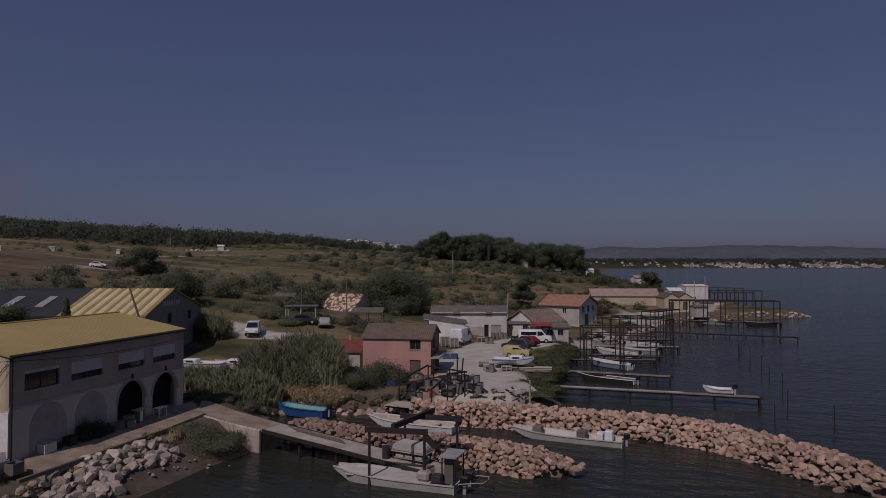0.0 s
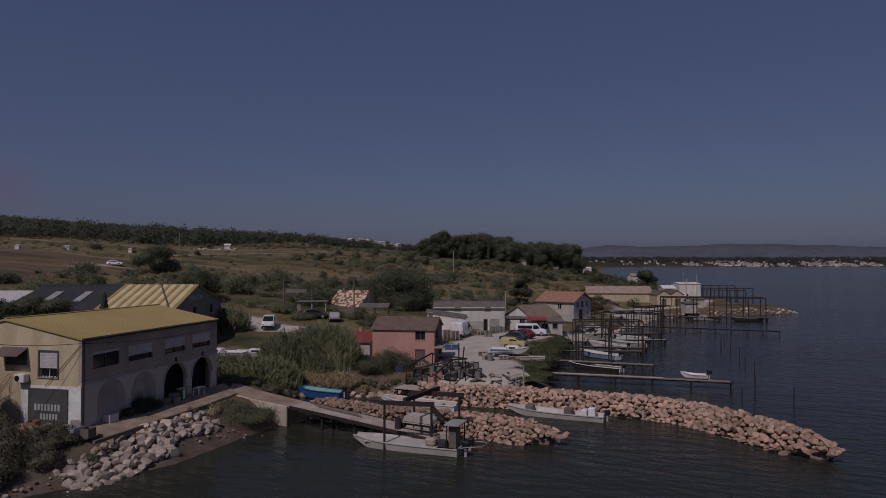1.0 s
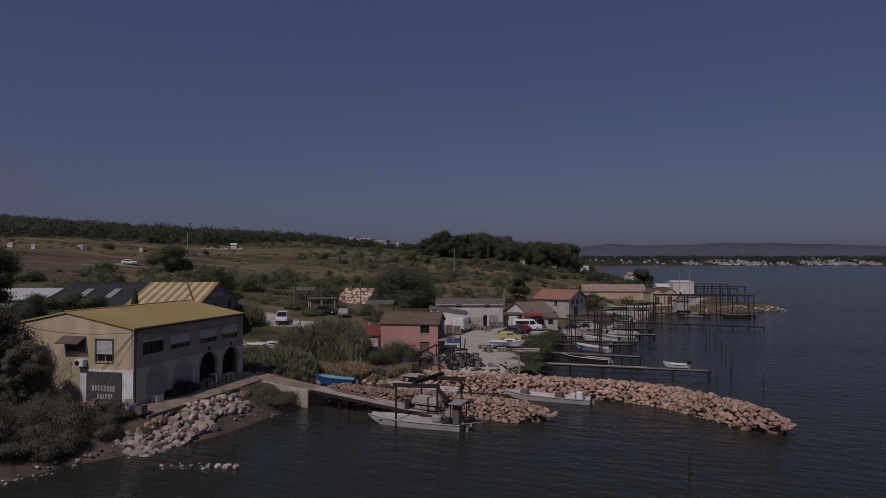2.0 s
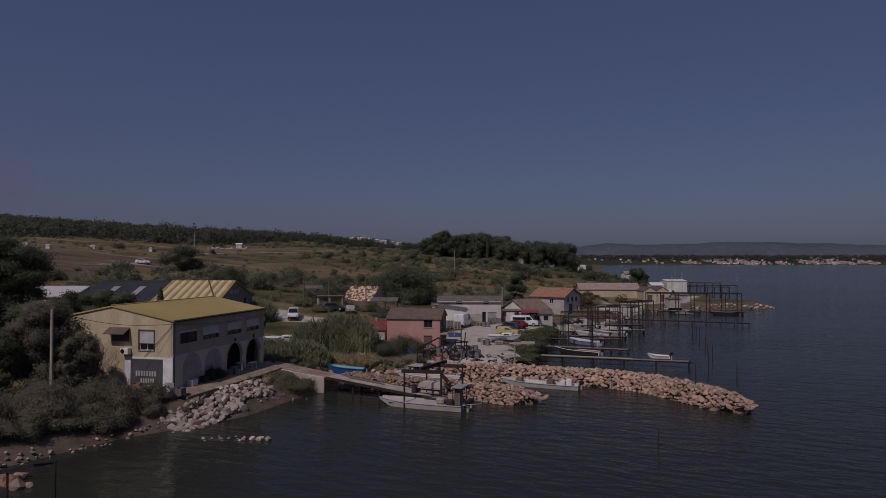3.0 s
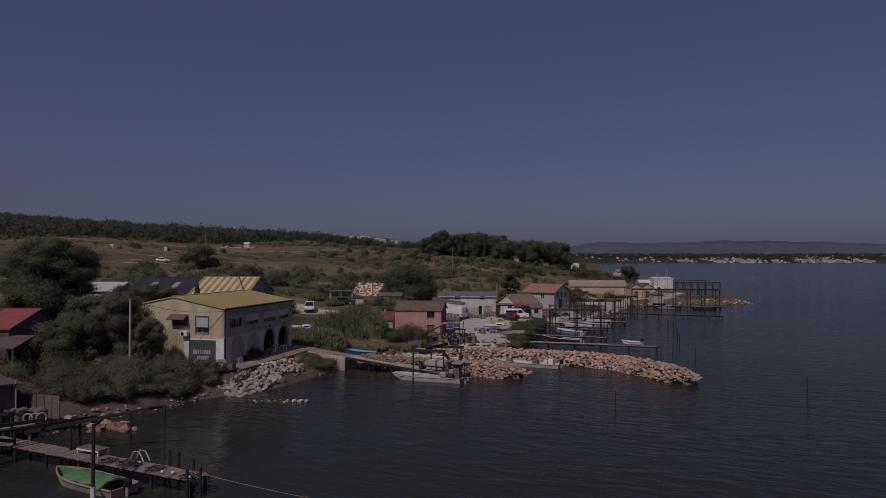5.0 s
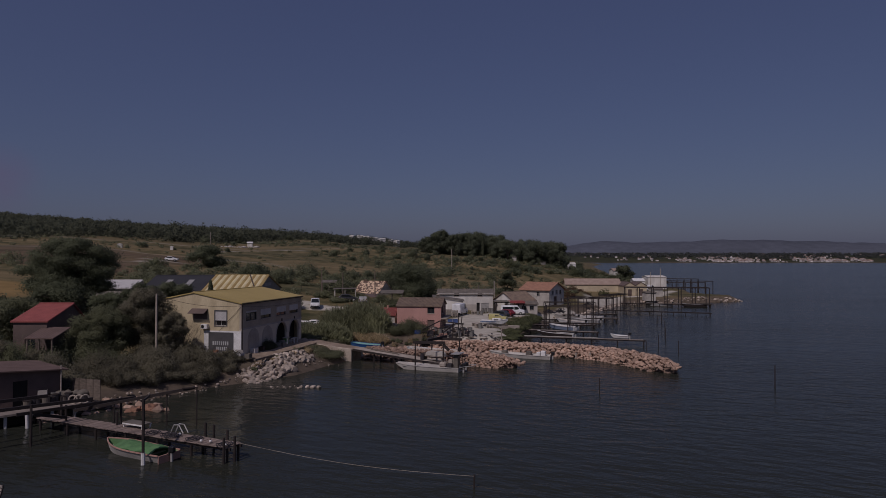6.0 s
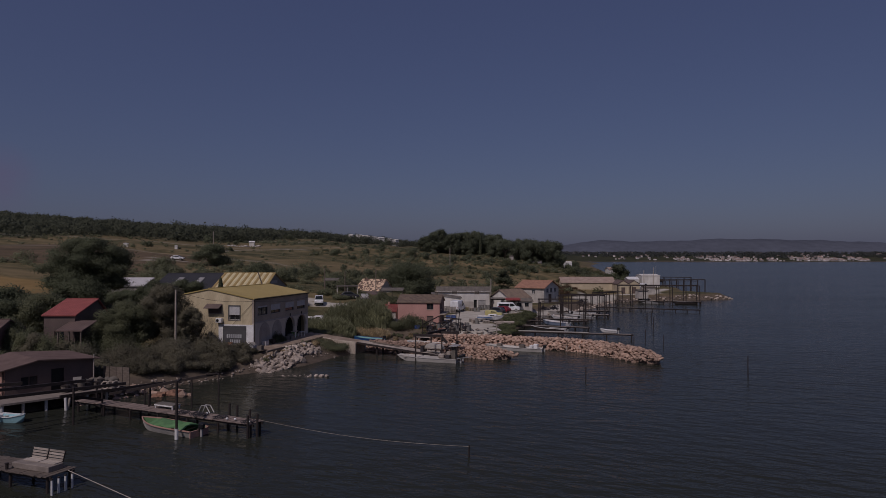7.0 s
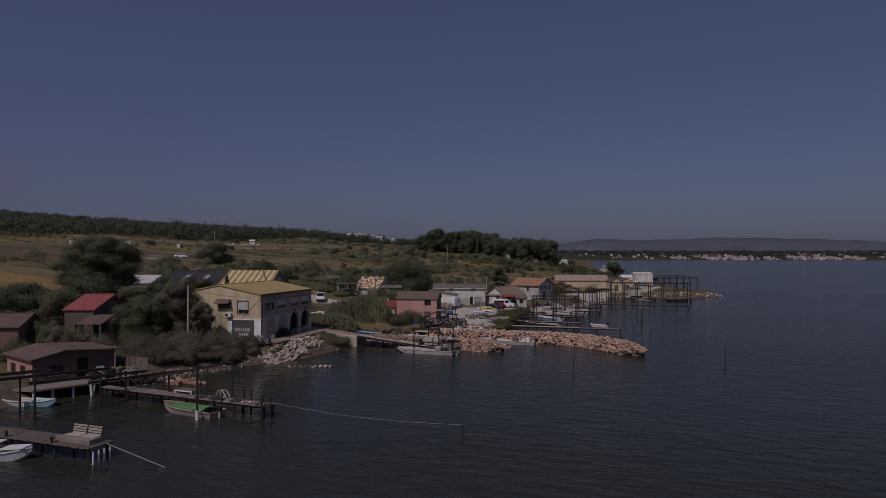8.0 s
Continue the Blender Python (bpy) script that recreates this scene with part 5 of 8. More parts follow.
def bush(name, label, x, y, z, rx, ry, h, material, leaves, leaf, seed, group="", clumps=14):
    rng = np.random.RandomState(seed)
    t = thing(name, label, "bush", pose(x, y, z), group)
    cl = []
    for _ in range(clumps):
        a, q = rng.uniform(0, math.tau), math.sqrt(rng.uniform(0, 1))
        top = h * (1 - 0.55 * q * q) * rng.uniform(0.6, 1.08)
        s = rng.uniform(0.28, 0.5)
        cl.append((rx * q * math.cos(a) * 0.85, ry * q * math.sin(a) * 0.85, top * 0.48, rx * s * 0.85, ry * s * 0.85, top * 0.5))
    P, D = clumped(rng, int(leaves * 1.7), cl, 0.55, 1.22)
    P, D = P[P[:, 2] > -0.2], D[P[:, 2] > -0.2]
    V, F, N = leaf_tris(P, D, leaf * 0.86, rng, 0.45, up=1.0)
    part("foliage", mesh_from("foliage", V, F, material, N), None, t)
    bm = bmesh.new()
    for k in range(7):
        a = k * 0.9 + rng.uniform(0, 0.5)
        tube(bm, (0.1 * math.cos(a), 0.1 * math.sin(a), -0.4), (rx * 0.5 * math.cos(a), ry * 0.5 * math.sin(a), h * 0.6), 0.05, 0.015, 5)
    part("stem", bm, M_BARK, t)
    return t


def reed_patch(name, label, x, y, rx, ry, h, count, material, seed, blade=0.75, ground=None, dry=0.1):
    rng = np.random.RandomState(seed)
    t = thing(name, label, "reeds", kind="stuff")
    a, q = rng.uniform(0, math.tau, count), np.sqrt(rng.uniform(0, 1, count))
    px, py = x + rx * q * np.cos(a), y + ry * q * np.sin(a)
    pz = land_height(px, py) if ground is None else np.full(count, ground)
    edge = 1 - 0.35 * q ** 3
    hh = h * edge * (0.6 + 0.4 * (waves(px, py, 1.5, seed) + 1) / 1.6) * rng.uniform(0.6, 1.2, count)
    Vs = []
    for k in range(6):
        f = rng.uniform(0.25, 1.0, count)
        az = rng.uniform(0, math.tau, count)
        base = np.stack([px, py, pz + hh * f], 1) + rng.normal(size=(count, 3)) * 0.08
        d = np.stack([np.cos(az), np.sin(az), np.full(count, 0.9)], 1)
        tip = base + d * (blade * rng.uniform(0.6, 1.2, (count, 1))) * np.array([0.75, 0.75, 0.9])
        side = np.stack([-np.sin(az), np.cos(az), np.zeros(count)], 1) * 0.055
        mid = (base + tip) / 2 + np.array([0, 0, 0.12])
        Vs.append(np.stack([base, mid + side, tip, mid - side], 1))
    stem = np.stack([px, py, pz - 0.2], 1)
    top = np.stack([px, py, pz + hh], 1) + rng.normal(size=(count, 3)) * 0.12
    s = np.array([0.03, 0.02, 0])
    Vs.append(np.stack([stem - s, stem + s, top + s * 0.4, top - s * 0.4], 1))
    V = np.concatenate(Vs).reshape(-1, 3)
    Q = V.reshape(-1, 4, 3)
    face = np.cross(Q[:, 1] - Q[:, 0], Q[:, 2] - Q[:, 0])
    face /= np.linalg.norm(face, axis=1)[:, None] + 1e-9
    lean = np.array([-0.15, -0.45, 0.7])
    turn = (face @ lean) < 0
    Q[turn] = Q[turn][:, ::-1]
    N = np.where(turn[:, None], -face, face) * 0.6 + lean * 0.8
    N = np.repeat(N / np.linalg.norm(N, axis=1)[:, None], 4, 0)
    V = Q.reshape(-1, 3)
    part("stalks", mesh_from("stalks", V, np.arange(len(V)).reshape(-1, 4), material, N), None, t)
    return t


# shore and yard plants
for i in range(12):
    u = i / 11
    bx, by = -36.7 + 11.3 * u + 0.4 * math.sin(i * 2.3), 19.9 + 13.3 * u + 0.4 * math.cos(i * 1.7)
    bush("shore_scrub", "low grey-green scrub along the shore's edge", bx, by, float(land_height(bx, by)[0]) - 0.2, 1.7, 1.5, 1.3 + 0.5 * (i % 3 == 0), M_TAMARISK, 5200, 0.09, 500 + i, "shore scrub")
for i, (bx, by, r, h) in enumerate(((-57.5, 36.5, 4.2, 4.4), (-52.0, 39.5, 3.6, 4.6), (-63, 33, 4.5, 4.2), (-49.5, 27.5, 2.4, 3.4), (-60, 44, 4.2, 4.2))):
    tree("shade_tree", "dark dense tree around the red-roofed house", "tree", bx, by, float(land_height(bx, by)[0]), r, 1.2, h, M_SCRUB if i % 2 else M_PINE, 12000, 0.165, 520 + i, 0.2, 34, "shade trees")
for k, (x, y, rx, ry, h, n) in enumerate(((-17.2, 66.0, 2.6, 2.6, 3.7, 560), (-14.0, 67.6, 3.0, 2.6, 4.7, 760), (-11.4, 66.4, 2.2, 2.2, 3.9, 480), (-15.6, 69.6, 3.0, 2.0, 4.3, 560), (-19.0, 68.2, 2.0, 1.8, 3.0, 320), (-12.4, 70.0, 2.2, 1.6, 4.0, 380))):
    reed_patch("reed_bed", "tall ragged stand of green giant reeds behind the quay", x, y, rx, ry, h, n, M_REED, 31 + 60 * k, 1.1)
for k, (x, y, rx, ry, h, n) in enumerate(((-17.6, 60.8, 3.0, 2.2, 1.9, 620), (-20.6, 61.6, 1.8, 2.2, 1.5, 300), (-13.6, 63.4, 1.6, 1.0, 1.7, 200))):
    reed_patch("reed_bed", "lower green reeds between warehouse and inlet", x, y, rx, ry, h, n, M_REED, 32 + 60 * k, 0.8)
for i, (bx, by, r, h) in enumerate(((-19.6, 57.4, 1.5, 0.9), (-17.6, 57.8, 1.4, 0.7), (-21.4, 58.6, 1.5, 1.1), (-15.9, 59.0, 1.2, 0.7), (-18.6, 59.2, 1.5, 1.2))):
    bush("inlet_scrub", "low dry scrub at the end of the path", bx, by, float(land_height(bx, by)[0]) - 0.1, r, r * 0.8, h, M_TAMARISK if i % 2 else M_SCRUB, 3600, 0.085, 660 + i, "inlet scrub", 18)
reed_patch("reed_bed", "reeds beside the shed and the parked boats", -24.0, 64.0, 3.6, 2.4, 1.5, 700, M_REED, 33, 0.9)
reed_patch("dry_reed_heap", "tan heap of dry cut reeds on the inlet bank", -12.0, 62.4, 2.8, 1.1, 0.55, 1500, M_STRAW, 34, 0.5)
reed_patch("reed_bed", "green reeds near the track and van", -31.5, 88, 3.5, 3, 3.0, 700, M_REED, 35, 1.0)
bush("dark_bush", "dense dark green bush below the pink house", -6.0, 65.4, 1.7, 3.6, 2.2, 2.6, M_SCRUB, 11000, 0.10, 41)
bush("bank_bush", "low scrubby bush on the bank by the quay", -16.5, 46.8, 0.75, 2.2, 2.6, 1.45, M_SCRUB, 9000, 0.08, 42, "", 26)
bush("bank_bush", "low scrubby bush spreading down the bank", -18.2, 47.6, 1.2, 1.4, 1.8, 1.0, M_SCRUB, 5000, 0.08, 44, "", 18)
bush("bank_bush", "dry scrub at the edge of the boulder bank", -18.9, 45.8, 1.6, 1.1, 1.3, 0.8, M_DRYREED, 700, 0.12, 43)
for i, (bx, by, rx, ry, h) in enumerate(((9.2, 67.4, 1.9, 1.6, 0.7), (11.0, 71.4, 1.6, 2.2, 0.9), (12.8, 77, 1.9, 2.8, 1.15), (14.4, 83, 2.1, 3.0, 1.4), (16.0, 89, 2.1, 3.0, 1.3), (17.8, 95, 1.9, 2.6, 1.1), (12.2, 82.4, 1.7, 2.2, 1.1), (13.6, 88.6, 1.8, 2.2, 1.1), (9.2, 62.2, 2.2, 1.0, 0.5), (10.6, 65.0, 1.5, 1.4, 0.6), (17.8, 100.5, 1.8, 2.0, 0.9))):
    bush("shore_bush", "green salt bush along the yard's shore", bx, by, 1.2, rx, ry, h, M_SHOREBUSH, 4500, 0.105, 50 + i, "shore bushes")
for i, (bx, by, rx, ry, h) in enumerate(((-46.5, 26.0, 2.6, 1.8, 2.6), (-43.0, 27.6, 2.0, 1.6, 3.0), (-49.5, 24.5, 2.6, 1.8, 3.0), (-40.8, 29.0, 2.0, 1.6, 3.4), (-44.6, 22.6, 2.4, 1.8, 2.0), (-41.6, 31.6, 2.2, 2.0, 4.2), (-44.6, 28.6, 2.0, 1.3, 3.6), (-43.0, 25.2, 2.2, 1.2, 2.3), (-40.4, 26.4, 2.0, 1.4, 3.0), (-46.6, 25.6, 1.6, 1.2, 4.4), (-43.6, 25.0, 1.6, 1.2, 3.9), (-49.2, 26.6, 1.8, 1.4, 4.6), (-47.6, 23.2, 2.0, 1.2, 3.2))):
    bush("garden_bush", "dark overgrown bush before the red-roofed house", bx, by, float(land_height(bx, by)[0]) - 0.1, rx, ry, h, M_SCRUB, 9000, 0.1, 540 + i, "garden bushes")
# the thicket before the warehouse's gable
for i, (bx, by, rx, ry, h, mm) in enumerate(((-28.5, 33.5, 3.0, 2.4, 2.3, M_TAMARISK), (-31.5, 30.0, 3.2, 2.6, 2.6, M_TAMARISK), (-35.2, 27.0, 3.2, 2.6, 2.8, M_TAMARISK), (-39.0, 24.4, 3.0, 2.4, 2.6, M_TAMARISK), (-25.6, 35.6, 1.8, 1.5, 1.3, M_TAMARISK),
                                              (-34.0, 34.6, 3.4, 2.6, 2.6, M_TAMARISK), (-30.2, 36.2, 1.8, 1.5, 2.2, M_TAMARISK), (-38.5, 31.5, 3.4, 3.0, 3.6, M_SCRUB), (-43.5, 28, 3.0, 3.0, 3.2, M_SCRUB))):
    bush("tamarisk_bush", "feathery grey-green tamarisk thicket above the shore", bx, by, float(land_height(bx, by)[0]) - 0.1, rx, ry, h, mm, 15000, 0.105, 60 + i, "shore thicket", 30)
tree("round_tree", "dense round dark green tree beside the red-roofed house", "tree", -38.8, 34.0, 2.8, 3.1, 1.0, 5.0, M_SCRUB, 34000, 0.1, 71, 0.2, 80, "", 0.75, 7, 0.25)
tree("tamarisk_tree", "feathery tamarisk growing against the gable", "tree", -31.9, 35.9, 2.5, 1.6, 0.8, 4.6, M_TAMARISK, 15000, 0.095, 74, 0.12, 44, "", 0.9, 7, 0.23)
tree("tamarisk_tree", "tall feathery tamarisk beside the warehouse gable", "tree", -35.4, 36.6, 2.8, 2.8, 1.2, 6.8, M_TAMARISK, 32000, 0.1, 72, 0.16, 70, "", 0.9, 7, 0.23)
tree("pine_tree", "large dark umbrella pine behind the red-roofed house", "tree", -61.3, 68.0, land_height(-61.3, 68.0)[0], 6.6, 2.2, 10.2, M_PINE, 62000, 0.16, 73, 0.36, 120, "", 0.5, 9, 0.24)
tree("pine_tree", "dark pine between the sheds", "tree", -47.8, 63.5, 4.6, 2.8, 1.4, 4.6, M_PINE, 24000, 0.13, 74, 0.22, 34)
tree("pine_tree", "dark tree behind the warehouse roof", "tree", -58.0, 60.0, 4.6, 4.0, 1.2, 4.6, M_PINE, 10000, 0.22, 75, 0.25, 34)
tree("pine_tree", "dark pine before the slate-roofed shed", "tree", -42.5, 62.5, 4.4, 2.5, 1.2, 5.2, M_PINE, 20000, 0.13, 84, 0.2, 30)
for k, (x, y, r, h) in enumerate(((-46.2, 26.6, 1.7, 4.0), (-44.6, 25.4, 1.5, 3.3), (-48.4, 27.2, 1.8, 4.4), (-42.0, 27.0, 1.3, 2.6))):
    tree("shade_tree", "small dark tree before the red-roofed house", "tree", x, y, float(land_height(x, y)[0]), r, 0.6, h, M_TAMARISK if k % 2 else M_SCRUB, 9000, 0.09, 90 + k, 0.1, 30, "shade trees", 0.9, 5, 0.3)
tree("fig_tree", "broad dark spreading tree beside the old house", "tree", -9.6, 126, 3.9, 6.6, 1.2, 7.0, M_PINE, 26000, 0.21, 76, 0.3, 60)
tree("dark_tree", "compact dark tree behind the workshop", "tree", 16.4, 133, 4.0, 2.5, 1.0, 6.4, M_PINE, 11000, 0.15, 77, 0.18, 18)
tree("dark_tree", "broad dark tree behind the striped shed", "tree", -42.5, 108, float(land_height(-42.5, 108)[0]), 3.8, 0.8, 4.6, M_PINE, 12000, 0.18, 79, 0.18, 26)
tree("dark_tree", "broad dark tree on the slope", "tree", -66, 146, float(land_height(-66, 146)[0]), 4.6, 0.8, 5.2, M_PINE, 9000, 0.24, 80, 0.18, 26)
tree("dark_tree", "dark round tree beside the far cottage", "tree", 92, 288, float(land_height(92, 288)[0]), 4.6, 0.8, 7.0, M_PINE, 3500, 0.4, 82, 0.2, 24)
tree("shade_tree", "dark dense tree before the pale shed", "tree", -51.6, 61.5, float(land_height(-51.6, 61.5)[0]), 2.6, 0.6, 3.2, M_PINE, 9000, 0.14, 83, 0.16, 20)
tree("dark_tree", "dark round tree by the track", "tree", -25.4, 118, 4, 3.6, 0.8, 4.6, M_PINE, 14000, 0.16, 78, 0.18, 20)


def cypress(x, y, z, r, h, seed):
    rng = np.random.RandomState(seed)
    t = thing("cypress_tree", "slim dark cypress tree", "tree", pose(x, y, z))
    v = rng.uniform(0, 1, 2600)
    a, q = rng.uniform(0, math.tau, 2600), rng.uniform(0.6, 1.05, 2600)
    w = r * np.sin(np.clip(v * 0.92 + 0.08, 0, 1) * math.pi) ** 0.6 * (1 - 0.35 * v)
    P = np.stack([w * q * np.cos(a), w * q * np.sin(a), 0.3 + v * (h - 0.3)], 1)
    D = np.stack([np.cos(a), np.sin(a), 0.2 + 0 * a], 1)
    V, F, N = leaf_tris(P, D, 0.15, rng, up=1.6)
    part("crown", mesh_from("crown", V, F, M_PINE, N), None, t)
    part("trunk", tubem((0, 0, -0.5), (0, 0, h * 0.7), 0.12, 0.04), M_BARK, t)


for i in range(8):
    u = i / 7
    bx, by = -23.0 + 3.6 * u + 0.5 * math.sin(i * 4.1), 34.6 + 11.4 * u + 0.4 * math.cos(i * 2.9)
    bush("dry_tuft", "dry brown grass tuft on the bank", bx + 0.6, by, float(land_height(bx, by)[0]) - 0.05, 0.55, 0.5, 0.3 + 0.15 * (i % 3 == 0), M_DRYREED if i % 3 else M_SCRUB, 420, 0.07, 600 + i, "bank tufts", 6)
for i, (bx, by) in enumerate(((-22.5, 98), (-18, 100.5), (-14, 102), (-11, 97), (-26, 102), (-8.5, 101))):
    bush("yard_bush", "green bush among the sheds by the track", bx, by, float(land_height(bx, by)[0]) - 0.1, 2.2, 1.7, 1.9, M_SCRUB, 3000, 0.16, 620 + i, "yard bushes")
for i in range(10):
    bx, by = -10.5 + 0.8 * i + 0.5 * math.sin(i * 4.1), 62.6 + 0.8 * math.cos(i * 2.9)
    bush("bank_tuft", "scrubby tuft on the inlet bank", bx, by, float(land_height(bx, by)[0]) - 0.05, 0.7, 0.6, 0.6 + 0.25 * (i % 3 == 0), M_DRYREED if i % 3 == 0 else M_SCRUB, 600, 0.08, 640 + i, "inlet tufts", 6)
cypress(-38.6, 68.0, 4.1, 0.65, 6.0, 81)


def bare_shrub(x, y, z, h, seed):
    rr = random.Random(seed)
    t = thing("bare_shrub", "leafless grey shrub before the warehouse gable", "bush", pose(x, y, z))
    bm = bmesh.new()
    for k in range(26):
        a, s = rr.uniform(0, 6.28), rr.uniform(0.5, 1.0)
        p = Vector((0, 0, 0))
        d = Vector((math.cos(a) * 0.5, math.sin(a) * 0.5, 1)).normalized()
        r = 0.035
        for j in range(4):
            q = p + d * h * 0.27 * s
            tube(bm, p, q, r, r * 0.65, 4, False)
            p, r = q, r * 0.65
            d = (d + Vector((rr.uniform(-0.5, 0.5), rr.uniform(-0.5, 0.5), rr.uniform(-0.25, 0.35)))).normalized()
            if j > 0:
                for _ in range(2):
                    tube(bm, p, p + (d + Vector((rr.uniform(-0.8, 0.8), rr.uniform(-0.8, 0.8), rr.uniform(-0.3, 0.3)))).normalized() * h * 0.16, r * 0.7, 0.004, 3, False)
    part("branching", bm, M_TWIG, t)


bare_shrub(-30.6, 36.6, 2.3, 4.6, 5)
bare_shrub(-31.8, 37.2, 2.3, 5.2, 6)


def scatter_plants(name, label, category, spots, radius, material, leaves, leaf, seed, flat=0.7, trunkless=True):
    """Scrub or distant woods that nobody could count: many uneven crowns in one object."""
    rng = np.random.RandomState(seed)
    P, D = [], []
    for x, y, z, s in spots:
        r = s * rng.uniform(0.75, 1.3)
        k = max(3, int(4 + 2 * rng.uniform()))
        cl = []
        for _ in range(k):
            a, q = rng.uniform(0, math.tau), rng.uniform(0.1, 0.75)
            cl.append((r * q * math.cos(a), r * q * math.sin(a), r * flat * rng.uniform(0.35, 1.0), r * 0.5, r * 0.5, r * 0.42))
        p, d = clumped(rng, max(16, int(leaves * (r / radius) ** 2)), cl, 0.6)
        P.append(p + np.array([x, y, z]))
        D.append(d)
    V, F, N = leaf_tris(np.concatenate(P), np.concatenate(D), leaf, rng)
    t = thing(name, label, category, kind="stuff")
    part("foliage", mesh_from("foliage", V, F, material, N), None, t)


def field_spots(n, box_, seed, size, cond=None, gap=0.0):
    rng = np.random.RandomState(seed)
    x, y = rng.uniform(box_[0], box_[1], n), rng.uniform(box_[2], box_[3], n)
    s = coast_distance(np.stack([x, y], 1))
    keep = s > 9
    if cond is not None:
        keep &= cond(x, y, s, rng)
    x, y = x[keep], y[keep]
    z = land_height(x, y) - 0.2
    return [(a, b, c, size * v) for a, b, c, v in zip(x, y, z, 0.4 + rng.uniform(0.25, 1.1, len(x)) ** 2)]


def clear_of_buildings(x, y, s, rng):
    near = (np.abs(x - 5) < 24) & (y > 60) & (y < 116)
    near |= (x > -36) & (x < -18) & (y > 84) & (y < 104)
    near |= (x > -70) & (x < -30) & (y > 60) & (y < 89)
    near |= (x > -24) & (x < -13) & (y > 112) & (y < 127)
    near |= (np.abs(x + 79) < 9) & (y > 138) & (y < 158)
    near |= (x > 38) & (y > 150) & (y < 225)
    near |= (x > 12) & (x < 36) & (y > 98) & (y < 142)
    return ~near


def hedge_band(x, y, s, rng):
    return clear_of_buildings(x, y, s, rng) & (s < 75) & (waves(x, y, 30, 14) + rng.uniform(-0.8, 0.8, len(x)) > -0.2)


def thick(x, y):
    """How densely the slope is grown over: belts of scrub with open grass between them."""
    d = np.full(len(x), 0.12)
    for cx, cy, rx, ry, v in ((20, 226, 66, 34, 1.35), (-4, 138, 40, 14, 1.0), (-28, 226, 30, 26, 0.42), (-76, 158, 13, 12, 1.0), (-52, 128, 26, 14, 0.9), (-100, 109, 45, 7, 1.0), (60, 290, 45, 50, 1.0), (-60, 300, 80, 36, 0.5), (-150, 205, 60, 10, 0.35), (70, 150, 25, 30, 0.4), (-12, 200, 40, 10, 0.3)):
        d = np.maximum(d, v * np.exp(-((((x - cx) / rx) ** 2 + ((y - cy) / ry) ** 2) ** 2)))
    return d


def belts(x, y, s, rng):
    bare = (x > -140) & (x < -82) & (y > 112) & (y < 178)
    return clear_of_buildings(x, y, s, rng) & ~bare & (thick(x, y) * (0.75 + 0.5 * waves(x, y, 21, 13)) > rng.uniform(0, 1, len(x)))


scatter_plants("field_scrub", "low dark scrub in belts on the dry slope", "scrub", field_spots(23000, (-300, 125, 100, 400), 91, 0.85, belts), 0.85, M_SCRUB, 72, 0.17, 92)
scatter_plants("field_scrub", "thick scrub at the foot of the slope", "scrub", field_spots(700, (-130, 45, 88, 190), 93, 1.5, hedge_band), 1.5, M_SCRUB, 300, 0.165, 94)
scatter_plants("foot_thicket", "dense dark thicket behind the sheds", "scrub", field_spots(420, (-150, -24, 90, 150), 111, 2.2, lambda x, y, s, r: clear_of_buildings(x, y, s, r) & ~((x > -140) & (x < -82) & (y > 112)) & ~((x < -66) & (y < 101)) & (waves(x, y, 24, 16) > -0.1)), 2.2, M_SCRUB, 440, 0.19, 112)
scatter_plants("field_trees", "rounded dark bushes and small trees on the slope", "scrub", field_spots(1500, (-300, 110, 120, 400), 95, 1.7, belts), 1.7, M_PINE, 420, 0.2, 96, 0.95)
scatter_plants("mound_scrub", "rusty brown dry scrub on the mound above the docks", "scrub", field_spots(260, (31, 50, 141, 164), 131, 0.9, lambda x, y, s, r: (s > 4)), 0.9, M_BROWNSCRUB, 130, 0.14, 132)
scatter_plants("point_scrub", "green scrub on the slope above the far docks", "scrub", field_spots(240, (26, 100, 118, 330), 97, 1.6, lambda x, y, s, r: (s > 3) & ~((x > 56) & (x < 90) & (y > 165) & (y < 225)) & ~((x > 38) & (x < 62) & (y > 176) & (y < 190)) & ~((x < 36) & (y < 142)) & (waves(x, y, 30, 15) > -0.25)), 1.6, M_SHOREBUSH, 250, 0.17, 98)


scatter_plants("slope_trees", "dark trees going down from the grove to the water", "scrub", field_spots(110, (60, 112, 300, 440), 141, 2.8, lambda x, y, s, r: (s > 4) & (x < 62 + 0.3 * (y - 290))), 3.2, M_GROVE, 620, 0.3, 142, 1.0)


def ridge_cond(x, y, s, rng):
    return (s + waves(x, y, 120, 9) * 30 > 205) & (y > 200)


scatter_plants("ridge_woods", "dark pine woods along the ridge", "woods", field_spots(17000, (-800, 90, 200, 1000), 101, 3.6, ridge_cond), 3.6, M_RIDGE, 58, 0.58, 102, 0.9)


scatter_plants("far_ridge_woods", "dark woods on the farther ridge", "woods", field_spots(5200, (-1500, -120, 1380, 1760), 103, 7.5, lambda x, y, s, r: s > 20), 7.5, M_RIDGE, 46, 1.5, 104, 0.9)


